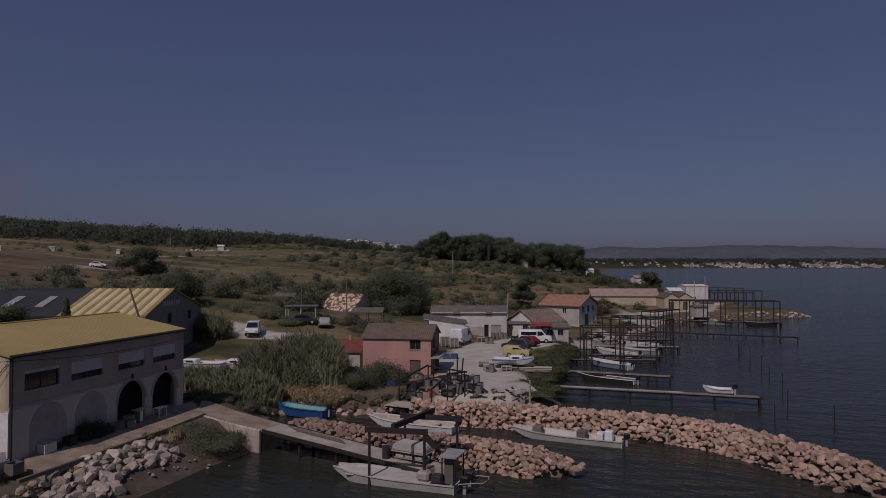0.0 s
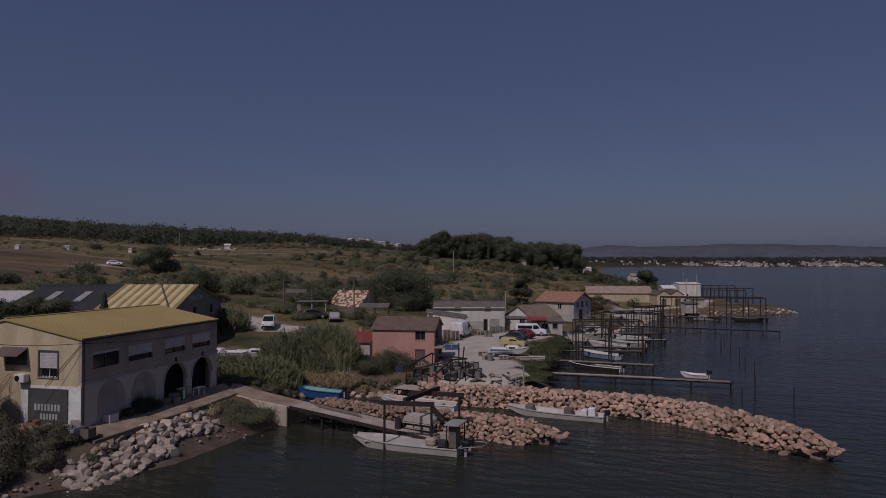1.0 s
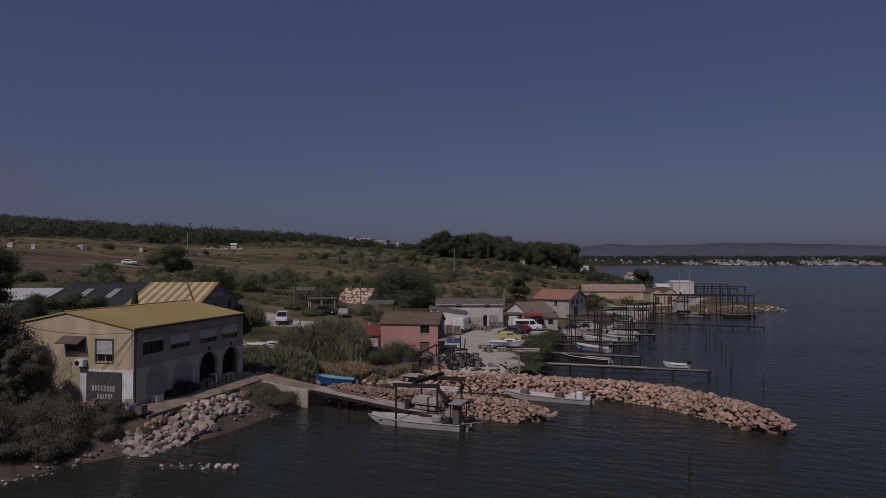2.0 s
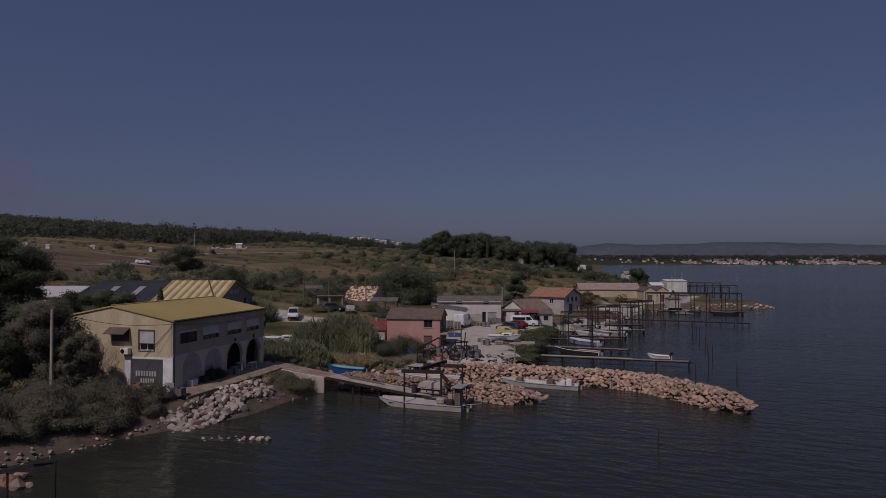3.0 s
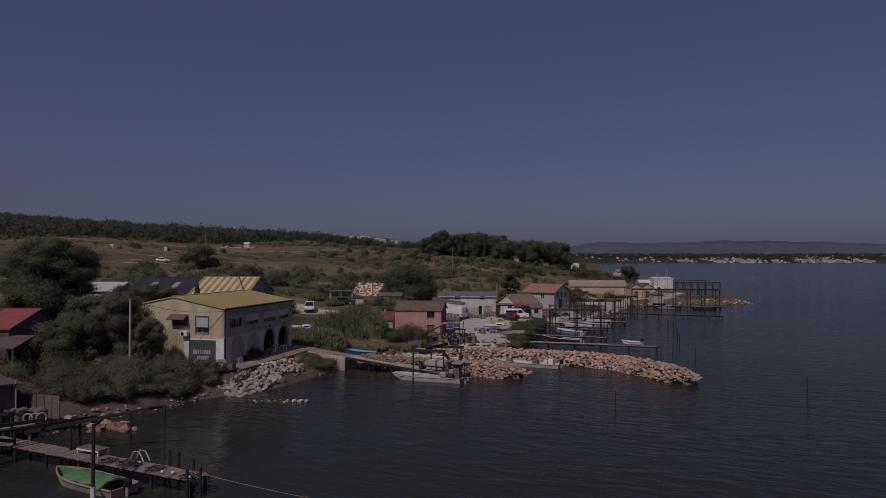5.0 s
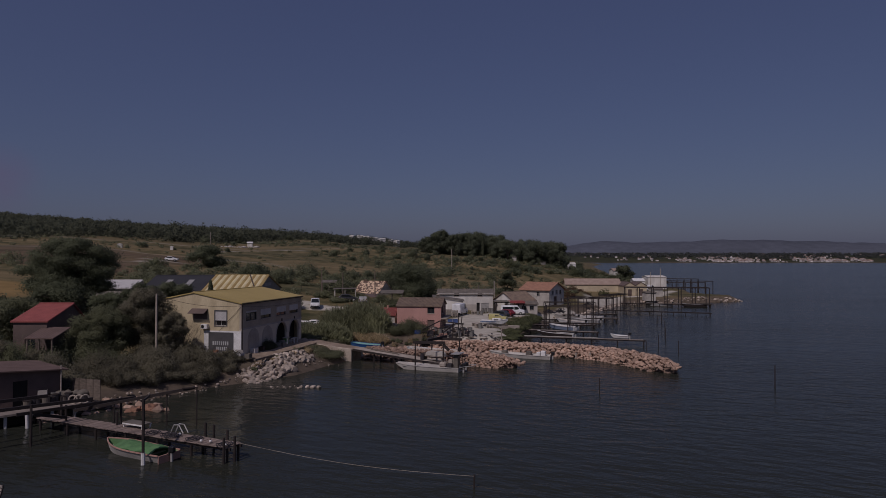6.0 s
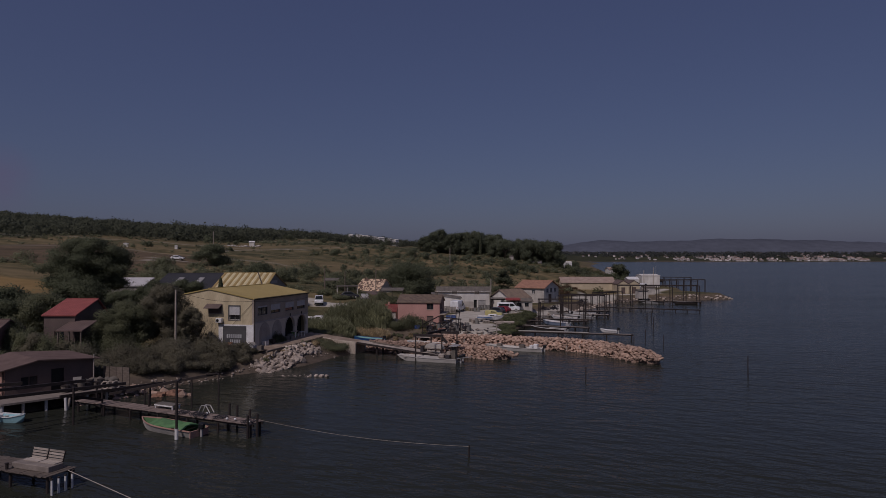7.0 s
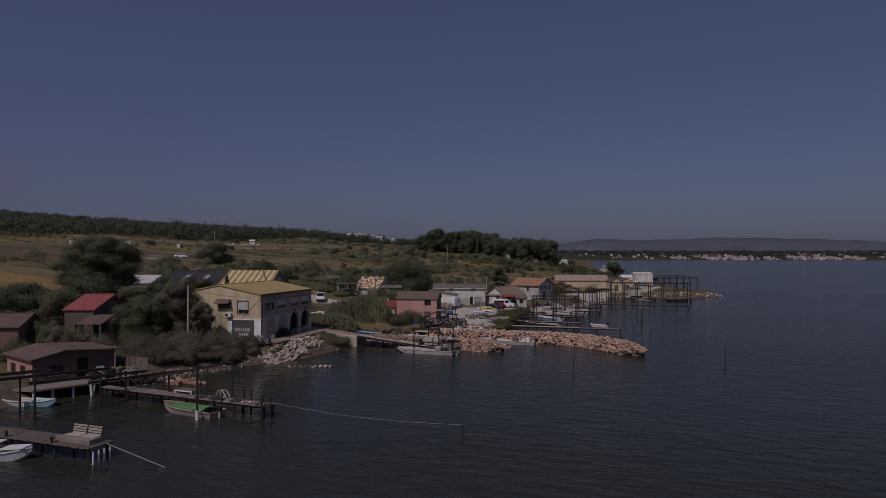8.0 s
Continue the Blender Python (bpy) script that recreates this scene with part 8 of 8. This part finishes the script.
t = thing("timber_stack", "long stack of pale poles beside the boat trailer", "timber", pose(9.8, 75.0, land_z(9.8, 75.0), 0, 0, -8))
for k in range(12):
    part("pole", tubem((-2.6, (k % 4) * 0.2, 0.1 + (k // 4) * 0.19), (2.8, (k % 4) * 0.2 + 0.05, 0.1 + (k // 4) * 0.19), 0.09), M_PALETIMBER, t)

# things before the warehouse arches
t = thing("white_table", "white folding table before the arch", "table", pose(-21.0, 49.5, 2.24, 0, 0, 77) @ Matrix.Scale(0.85, 4))
part("table_top", boxm(-0.6, 0.6, -0.3, 0.3, 0.74, 0.79), M_WHITEPAINT, t)
for x in (-0.5, 0.5):
    for y in (-0.28, 0.28):
        part("leg", boxm(x - 0.03, x + 0.03, y - 0.03, y + 0.03, 0, 0.74), M_WHITEPAINT, t)
t = thing("cabinet", "green and white cabinet at the arch with a board on top", "cabinet", pose(-21.7, 47.7, 2.27, 0, 0, 77))
part("cabinet_body", boxm(-0.32, 0.32, -0.25, 0.25, 0, 0.85, 0.03), M_GREENTARP, t)
part("cabinet_door", boxm(-0.3, -0.02, -0.29, -0.253, 0.05, 0.8, 0.015), M_WHITEPAINT, t, "white cabinet door")
part("board", boxm(-0.5, 0.85, -0.28, 0.28, 0.852, 0.9), M_PALETIMBER, t, "pale board laid across the top")
for k, (x, y) in enumerate(((-21.95, 46.6), (-22.1, 45.7), (-21.5, 46.1))):
    crate(x, y, 2.2, 60 + 25 * k, 0.65, 0.5, 0.55 + 0.2 * (k == 0), M_DARKWALL, "dark crate heaped beside the arch", "arch_crate", "crate", "arch crates")
for x, y, sx, mm in ((-23.7, 39.9, 0.9, M_SHUTTER), (-23.2, 41.5, 0.6, M_STEEL), (-24.4, 36.6, 0.9, M_SHUTTER), (-23.4, 36.4, 0.7, M_GREYTILE)):
    crate(x, y, max(2.22 if y > 38 else 2.09, land_z(x, y)), 77, sx, 0.6, 0.6, mm, "pale box standing by the warehouse wall", "storage_box", "box", "wall boxes")
for k, (x, y, mm) in enumerate(((-25.3, 36.9, M_SHUTTER), (-26.2, 36.6, M_OLDWALL), (-27.4, 37.0, M_ORANGERUST), (-28.3, 37.2, M_PINKPANEL), (-26.9, 36.0, M_PALETIMBER), (-24.6, 37.0, M_OLDWALL))):
    crate(x, y, land_z(x, y), 77 + 9 * k, 0.8, 0.6, 0.75 + 0.15 * (k % 3), mm, "stacked crate before the warehouse gate", "gate_crate", "crate", "gate crates")
for k, (x, y) in enumerate(((-22.98, 42.75), (-22.72, 43.7), (-22.45, 44.6), (-23.6, 40.7))):
    bush("wall_shrub", "dark shrub against the warehouse wall", x, y, 2.2, (0.5, 0.5, 0.4, 0.3)[k], (0.7, 0.7, 0.5, 0.4)[k], (1.45, 1.35, 0.7, 0.5)[k], M_PINE, 2600, 0.07, 400 + k, "wall shrubs", 24)

# ---- poles ----
def utility_pole(x, y, z, h, label, material=None, arms=True):
    p = thing("utility_pole", label, "pole", pose(x, y, z))
    part("shaft", tubem((0, 0, -0.5), (0, 0, h), 0.14, 0.1), material or M_PALETIMBER, p)
    if arms:
        part("crossarm", boxm(-0.6, 0.6, -0.05, 0.05, h - 0.5, h - 0.4), M_STEEL, p)
    return p


utility_pole(-32.5, 33.0, 3.0, 6.7, "pale concrete pole standing in the thicket", M_CONCRETE, False)
utility_pole(-93, 226, land_z(-93, 226), 6.5, "pale wooden pole on the slope", None, False)
utility_pole(3.8, 205, land_z(3.8, 205), 8.5, "wooden pole on the slope", None, False)
utility_pole(12.0, 118, land_z(12, 118), 6.2, "wooden pole behind the workshop", None, False)
utility_pole(-16.0, 112, land_z(-16, 112), 6.0, "wooden pole before the old house", M_TIMBER, False)
utility_pole(-27.0, 105, land_z(-27, 105), 5.5, "thin wooden pole on the track", M_TIMBER, False)
utility_pole(-22.8, 108, land_z(-22.8, 108), 5.0, "thin wooden pole on the track", M_TIMBER, False)
utility_pole(71.5, 185, 1.8, 7.5, "pale pole at the far landing", M_CONCRETE, False)
utility_pole(76.5, 190, 1.8, 8.5, "pale pole at the far landing", M_CONCRETE, False)
p = utility_pole(-30.0, 68.6, 4.0, 7.5, "leaning timber mast before the striped shed", M_TIMBER, False)
p.matrix_world = pose(-30.0, 68.6, 4.0, 0, -18.6, 0)
# the wire from pole to warehouse
bm = bmesh.new()
pts = [Vector((-32.5, 33.0, 9.5)).lerp(Vector((-24.6, 37.4, 8.05)), k / 8) - Vector((0, 0, 0.5 * math.sin(math.pi * k / 8))) for k in range(9)]
pts += [Vector((-24.6, 37.4, 8.05)).lerp(Vector((-20.7, 53.4, 7.7)), k / 8) - Vector((-0.1, 0.0, 0.35 * math.sin(math.pi * k / 8))) for k in range(1, 9)]
polytube(bm, pts, 0.018, 4)
t = thing("overhead_wire", "sagging black wire along the warehouse", "wire")
part("wire", bm, M_BLACK, t)

for k, (x, y, sx, sy, h) in enumerate(((-9.6, 67.2, 2.6, 1.3, 1.5), (-5.2, 67.6, 2.0, 1.0, 1.2), (1.2, 66.0, 1.3, 0.9, 0.9))):
    t = thing("tarpaulin_heap", "dark tarpaulin-covered heap beside the pink house", "heap", pose(x, y, land_z(x, y), 0, 0, 12 * k), "tarpaulin heaps")
    bm = bmesh.new()
    bmesh.ops.create_icosphere(bm, subdivisions=3, radius=1)
    for v in bm.verts:
        n = 1 + 0.25 * noise.noise(v.co * 2.1 + Vector((5 * k, 0, 0)))
        v.co = Vector((v.co.x * sx * n, v.co.y * sy * n, max(-0.2, v.co.z * h * n)))
    part("cover", bm, M_NET, t)
    part("rope", tubem((-sx * 0.9, -sy * 0.5, h * 0.2), (sx * 0.9, -sy * 0.5, h * 0.2), 0.03), M_PALETIMBER, t)


# ---- cabins and docks on the near shore ----
def cabin():
    z0 = 1.12
    L, W, ax = 7.65, 7.0, 2.75
    c = thing("fishing_cabin", "low shaded fishing cabin with shallow brown roof on a timber deck", "cabin", pose(-39.7, 13.0, z0, 0, 0, 49.5))
    # the gable's shade is part of its dark brown colour
    part("wall", wall_mesh(L, -1.2, 2.4, 0.2, [(1.4, 2.8, 0.7, 1.7, False), (3.9, 5.0, -1.2, 2.1, False)], [(L, 2.62), (ax, 2.98), (0, 2.42)]), M_SHADYWALL, c, "boarded gable wall with shade in its dark brown")
    side = pose(0, W, 0, 0, 0, -90)
    part("wall", wall_mesh(W, -1.2, 2.4, 0.2, [(1.0, 2.4, 0.6, 1.6, False), (3.6, 5.0, 0.6, 1.6, False)]), M_PINKPANEL, c, "salmon-painted side wall", side)
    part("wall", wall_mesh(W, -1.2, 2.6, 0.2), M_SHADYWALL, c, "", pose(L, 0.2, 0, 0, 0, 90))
    window(c, side, 1.0, 2.4, 0.6, 1.6, 0.08, M_SHADYWALL)
    window(c, side, 3.6, 5.0, 0.6, 1.6, 0.08, M_SHADYWALL)
    window(c, pose(0, 0, 0), 1.4, 2.8, 0.7, 1.7, 0.08, M_SHADYWALL)
    # black sheet gives the cabin's door opening its shade
    part("doorway", boxm(3.9, 5.0, 0.1, 0.15, -0.05, 2.1), M_ROOMSHADE, c, "near-black panel painted as the shade of an open doorway")
    rot = Matrix(((0, -1, 0, 0), (1, 0, 0, 0), (0, 0, 1, 0), (0, 0, 0, 1)))
    part("roof", roof_mesh(-0.4, W + 0.3, 0.4, 2.44, -ax, 3.12, 0.1, 0.3, 0.03), M_ROOFBROWN, c, "", rot)
    part("roof", roof_mesh(-0.4, W + 0.3, -L - 0.4, 2.72, -ax, 3.12, 0.1, 0.3, 0.03), M_ROOFBROWN, c, "", rot)
    d = thing("cabin_deck", "grey timber deck on posts before the cabin", "deck")
    part("decking", poly_slab([(-44.0, 15.0), (-42.2, 11.4), (-38.3, 10.7), (-32.2, 17.0), (-33.4, 19.6), (-34.9, 19.0), (-39.8, 13.1)], 0.95, 1.115), M_GREYDECK, d)
    for k, (x, y) in enumerate(((-42.0, 11.8), (-40.2, 11.4), (-38.4, 11.0), (-37.3, 12.1), (-36.1, 13.4), (-34.9, 14.6), (-33.8, 15.8), (-32.6, 17.0))):
        part("post", tubem((x, y, -1.4), (x, y, 0.94), 0.13), M_SHUTTER if k % 2 == 0 else M_PALETIMBER, d)
    # fence panels and pots at the deck's end
    f = thing("panel_fence", "weathered upright panel fence beside the cabin", "fence")
    for k in range(4):
        part("panel", beamm((-34.2 + 0.75 * k, 19.6 - 0.25 * k, 2.0), (-33.5 + 0.75 * k, 19.36 - 0.25 * k, 2.0), 0.06, 1.8), M_TIMBER, f)
    part("post", tubem((-34.6, 18.5, 1.0), (-34.6, 18.5, 4.2), 0.06), M_PALETIMBER, f)
    rr = random.Random(9)
    for k in range(9):
        x, y = -35.7 + 0.3 * k + rr.uniform(-0.15, 0.15), 15.6 + 0.33 * k + rr.uniform(-0.2, 0.2)
        t = thing("tub", "dark plastic tub on the cabin deck", "tub", pose(x, y, 1.125), "deck tubs")
        part("tub_body", tubem((0, 0, 0), (0, 0, 0.6 + 0.2 * (k % 2)), 0.26, 0.32, n=14), M_NET if k % 3 else M_GREYTILE, t)
        part("rim", tubem((0, 0, 0.601 + 0.2 * (k % 2)), (0, 0, 0.65 + 0.2 * (k % 2)), 0.34, n=14), M_STEEL, t)
    for k in range(10):
        x, y = -37.0 + 0.44 * k + rr.uniform(-0.1, 0.1), 17.5 + 0.14 * k + rr.uniform(-0.35, 0.35)
        crate(x, y, max(1.12, land_z(x, y)), rr.uniform(0, 90), 0.7, 0.55, rr.uniform(0.5, 1.25), (M_DARKWALL, M_GREYTILE, M_NET, M_OLDWALL, M_DARKWALL)[k % 5], "weathered crate piled beside the cabin", "deck_crate", "crate", "deck crates")
    for k in range(4):
        t = thing("sack", "pale slumped sack on the crates", "sack", pose(-34.6 + 0.55 * k, 18.5 + 0.1 * k, max(1.12, land_z(-34.6 + 0.55 * k, 18.5))), "deck sacks")
        bm = bmesh.new()
        bmesh.ops.create_icosphere(bm, subdivisions=3, radius=0.5)
        for v in bm.verts:
            v.co *= 1 + 0.35 * noise.noise(v.co * 2.2 + Vector((k * 5, 1, 0)))
            v.co.z = max(v.co.z, -0.4) + 0.4
        part("sack_body", bm, M_GREYTILE, t, "", None, True)
    part("post", tubem((-34.6, 13.7, 1.05), (-34.2, 13.2, -1.2), 0.12), M_SHUTTER, d, "pale slanting prop")
    part("post", tubem((-34.3, 13.9, 1.0), (-34.5, 13.5, -1.2), 0.1), M_PALETIMBER, d)
    for k in range(3):
        bm = bmesh.new()
        for j in range(14):
            a = j * math.tau / 14
            b = (j + 1) * math.tau / 14
            tube(bm, (0.35 * math.cos(a), 0, 0.35 + 0.35 * math.sin(a)), (0.35 * math.cos(b), 0, 0.35 + 0.35 * math.sin(b)), 0.07, n=6)
        t = thing("tyre", "old pale tyre propped on the deck", "tyre", pose(-32.9 + 0.45 * k, 17.3 + 0.1 * k, 1.12, 0, 0, 20 * k), "deck tyres")
        part("tyre_ring", bm, M_CONCRETE, t)


M_ROOFBROWN = mat("brown_felt_roof", (0.15, 0.10, 0.085), (0.105, 0.07, 0.06), 0.7, bump=0.2)
cabin()


def red_house():
    # tree shade on these walls is put into the brown
    h, p = house("red_roofed_house", "small house with red tiled roof among the trees", "house", -46.3, 30.2, 0, 3.5, 7.0, 2.6, 6.9, 8.4, M_SHADYWALL, M_REDTILE, {"front": [(1.2, 2.3, 1.4, 2.6, False)]}, over=0.2, pitch=0.25, depth=0.03, ridge_at=0.7)
    window(h, p["front"], 1.2, 2.3, 1.4, 2.6, 0.12, M_SHADYWALL)
    s = thing("lean_to", "brown lean-to roof before the red-roofed house", "shed", pose(-43.4, 27.4, 2.9))
    part("roof", roof_mesh(0, 2.9, 0, 2.6, 3.2, 3.4, 0.1, 0.3, 0.03), M_ROOFBROWN, s)
    for x in (0.2, 1.4, 2.7):
        part("post", boxm(x - 0.07, x + 0.07, 0.1, 0.24, -1.1, 2.5), M_TIMBER, s)
    # red-brown walls, darkened in colour for the trees' shade
    h, p = house("brown_house", "shaded brown house with tiled roof at the shore", "house", -56.5, 22.4, 6, 9.0, 6.0, 1.9, 5.6, 6.7, M_SHADYREDBROWN, M_ROOFBROWN, {"front": [(2.6, 3.9, 2.2, 3.5, False), (5.6, 6.9, 2.2, 3.5, False)]}, over=0.3, pitch=0.25)
    window(h, p["front"], 2.6, 3.9, 2.2, 3.5, 0.12, M_ROOFBROWN)
    window(h, p["front"], 5.6, 6.9, 2.2, 3.5, 0.12, M_ROOFBROWN)


red_house()


def left_docks():
    jetty("plank_dock", "long weathered plank dock with boats moored beside it", (-33.0, 13.4), (-15.2, 4.9), 1.45, 1.0, M_DOCKWOOD, 7, plank=0.22)
    t = thing("white_bench", "low pale slatted bench on the plank dock", "bench", pose(-24.0, 9.75, 1.0, 0, 0, -25) @ Matrix.Scale(0.85, 4))
    part("bench_top", boxm(-1.2, 1.2, -0.5, 0.5, 0.4, 0.46, 0.01), M_GREYTILE, t)
    for x in (-1.1, 1.1):
        for y in (-0.42, 0.42):
            part("leg", boxm(x - 0.05, x + 0.05, y - 0.05, y + 0.05, 0.0, 0.4), M_WHITEPAINT, t)
    for s in (-0.5, 0.5):
        part("rail", boxm(-1.2, 1.2, s - 0.03, s + 0.03, 0.28, 0.395), M_WHITEPAINT, t)
    # bent metal chair frame and odds on the end of the dock
    t = thing("scrap_metal", "bent pale metal frame lying on the dock", "scrap", pose(-20.9, 8.2, 1.0, 0, 0, -25) @ Matrix.Scale(0.8, 4))
    for a, b in (((0, 0, 0), (0.3, 0.1, 0.7)), ((0.3, 0.1, 0.7), (0.9, 0.1, 0.75)), ((0.9, 0.1, 0.75), (1.5, 0.0, 0.1)), ((0.1, 0.5, 0), (0.4, 0.6, 0.7)), ((0.4, 0.6, 0.7), (1.0, 0.6, 0.7)), ((1.0, 0.6, 0.7), (1.6, 0.5, 0.05)), ((0.6, 0.1, 0.73), (0.7, 0.6, 0.7))):
        part("bar", tubem(a, b, 0.05, n=6), M_ALU, t)
    rr = random.Random(31)
    for k in range(9):
        u = rr.uniform(0.62, 0.98)
        x, y = -33.0 + 17.8 * u + rr.uniform(-0.3, 0.3), 13.4 - 8.5 * u + rr.uniform(-0.5, 0.3)
        if k % 2:
            t = thing("float", "small pale float on the dock", "float", pose(x, y, 1.02), "dock floats")
            part("ball", bmesh_ball(0.1), M_WHITEPAINT, t, "", None, True)
            part("eye", tubem((0, 0, 0.195), (0, 0, 0.25), 0.025), M_BLACK, t)
        else:
            t = thing("rope_coil", "dark coil of rope on the dock", "rope", pose(x, y, 1.02), "dock ropes")
            bm = bmesh.new()
            for j in range(40):
                a, b = j * 0.5, (j + 1) * 0.5
                ra, rb = 0.14 + 0.012 * j, 0.14 + 0.012 * (j + 1)
                tube(bm, (ra * math.cos(a), ra * math.sin(a), 0.05 + 0.04 * (j % 3)), (rb * math.cos(b), rb * math.sin(b), 0.05 + 0.04 * ((j + 1) % 3)), 0.03, n=4)
            part("coil", bm, M_NET, t)
    # posts and cantilevered beams
    gantry("dock_crane", "rusty steel cantilever beams over the dock", [(-36.3, 5.6, 3.2), (-34.1, 4.0, 4.0), (-31.9, 13.8, 2.4), (-31.0, 8.4, 3.0)], 3.2,
           [((-38.0, 3.4, 3.3), (-31.6, 11.4, 3.0)), ((-36.8, 1.6, 4.0), (-33.8, 4.4, 4.0)), ((-35.0, 4.6, 2.9), (-28.6, 12.2, 2.6)), ((-40.2, 5.5, 3.3), (-35.6, 9.2, 3.2))], None, 0.09, size=0.18)
    gantry("dock_crane", "low rusty steel beam on posts beside the plank dock", [(-30.4, 11.8, 2.2), (-27.6, 14.8, 1.9), (-25.8, 10.4, 2.0)], 2.2, [((-32.2, 8.6, 2.2), (-26.8, 15.6, 2.0)), ((-31.5, 9.6, 2.0), (-30.3, 11.6, 1.3))], None, 0.09, size=0.17)
    gantry("dock_post", "tall dark post with white foot beside the plank dock", [(-21.0, 4.0, 4.3)], 4.3, [((-21.0, 4.0, 4.2), (-21.3, 5.6, 4.2))], None, 0.1, size=0.1)
    f = thing("post_sleeve", "white plastic sleeve round the foot of the dark post", "sleeve", pose(-21.0, 4.0, 0))
    part("pipe", tubem((0, 0, -0.4), (0, 0, 0.75), 0.14), M_WHITEPAINT, f)
    part("rim", tubem((0, 0, 0.751), (0, 0, 0.79), 0.15), M_SHUTTER, f)
    gantry("mooring_post", "dark post standing in the shallows", [(-21.3, 14.4, 3.1)], 3.1, [((-21.3, 14.4, 3.05), (-22.4, 14.2, 3.0))], None, 0.06, size=0.07)
    gantry("old_rail", "rusty rail track running down into the water", [(-27.4, 13.25, 2.0), (-23.6, 14.1, 2.7)], 2.0, [((-30.2, 12.6, 1.6), (-21.5, 14.55, 3.0))], None, 0.06, size=0.17)
    for x, y in ((-15.2, 4.6), (-15.8, 4.2), (-16.2, 6.2), (-17.6, 7.6), (-18.4, 8.2)):
        t = thing("dock_pile", "dark mooring pile at the end of the dock", "pile", pose(x, y, 0), "dock piles")
        part("pile", tubem((0, 0, -1.4), (0, 0, 1.7), 0.09), M_STEEL, t)
    # orange-brown earth and rusty scrap at the bank
    for k, (x, y, s) in enumerate(((-28.7, 19.6, 0.8), (-27.7, 20.2, 0.9), (-27.0, 19.7, 0.5))):
        t = thing("rust_heap", "orange rusty rubble heap on the shore", "rubble", pose(x, y, max(land_z(x, y), -0.2)), "rust heaps")
        bm = bmesh.new()
        bmesh.ops.create_icosphere(bm, subdivisions=3, radius=s)
        for v in bm.verts:
            v.co *= 1 + 0.5 * noise.noise(v.co * 2.4 + Vector((k * 3, 0, 0)))
            v.co.z *= 0.7
        part("rubble_mass", bm, M_ORANGERUST, t)


def bmesh_ball(r):
    bm = bmesh.new()
    bmesh.ops.create_icosphere(bm, subdivisions=2, radius=r)
    for v in bm.verts:
        v.co.z += r
    return bm


M_DOCKWOOD = mat("weathered_dock_planks", (0.25, 0.19, 0.16), (0.17, 0.128, 0.105), 0.8, per_island=0.25, stretch=(4, 1, 1))
left_docks()


def bench_jetty():
    j = jetty("bench_jetty", "grey plank jetty with a double bench at its end", (-38.0, -0.8), (-23.4, -6.6), 2.0, 1.0, M_TIMBER, 6, plank=0.3)
    t = thing("double_bench", "pale slatted double bench on the jetty's end", "bench", pose(-25.2, -5.7, 1.0, 0, 0, -21) @ Matrix.Scale(0.8, 4))
    part("platform", boxm(-2.0, 1.7, -0.75, 0.5, 0.0, 0.42, 0.03), M_GREYDECK, t, "grey bench base")
    for k in range(2):
        for q in range(4):
            part("slat", beamm((-1.6 + 1.65 * k, 0.55 + 0.05 * q, 0.52 + 0.2 * q), (-0.1 + 1.65 * k, 0.55 + 0.05 * q, 0.52 + 0.2 * q), 0.04, 0.14), M_PALETIMBER, t)
        for x in (-1.6, -0.1):
            part("back_post", beamm((x + 1.65 * k, 0.5, 0.3), (x + 1.65 * k, 0.78, 1.2), 0.07, 0.07), M_STEEL, t)
        part("seat", boxm(-1.6 + 1.65 * k, -0.1 + 1.65 * k, -0.15, 0.48, 0.43, 0.48), M_PALETIMBER, t)
    for k in range(4):
        f = thing("fender_post", "white fender pipe hanging on the jetty's end", "fender", pose(-23.5 + 0.16 * k, -7.5 + 0.4 * k, 0), "jetty fenders")
        part("pipe", tubem((0, 0, -0.1), (0, 0, 0.85), 0.065), M_WHITEPAINT, f)
        part("cap", tubem((0, 0, 0.851), (0, 0, 0.93), 0.075), M_STEEL, f)
    p = thing("boom_pole", "long pale pole slanting from the jetty into the water", "pole")
    part("pole", tubem((-23.2, -6.4, 1.05), (-18.7, -8.1, 0.0), 0.022), M_PALETIMBER, p)
    for x, y in ((-31.0, -4.4), (-27.0, -6.0), (-35.0, -2.8)):
        b = thing("bollard", "short dark bollard on the jetty's edge", "bollard", pose(x, y, 0.98), "jetty bollards")
        part("bollard_body", tubem((0, 0, 0), (0, 0, 0.35), 0.09), M_STEEL, b)
        part("bollard_cap", tubem((0, 0, 0.351), (0, 0, 0.4), 0.12), M_STEEL, b)


bench_jetty()
# the mooring rope from the dock to its stake
bm = bmesh.new()
pts = [Vector((-15.2, 4.9, 1.2)).lerp(Vector((0.42, -0.6, 0.7)), k / 16) - Vector((0, 0, 0.35 * math.sin(math.pi * k / 16))) for k in range(17)]
polytube(bm, pts, 0.011, 5)
t = thing("mooring_rope", "thin pale rope stretched over the water", "rope")
part("rope", bm, M_CONCRETE, t)


# ---- single boulders ----
for holder, items in ROCKS:
    for _, me, m in items:
        r = new("rock", me)
        r.parent = holder
        r.matrix_basis = m
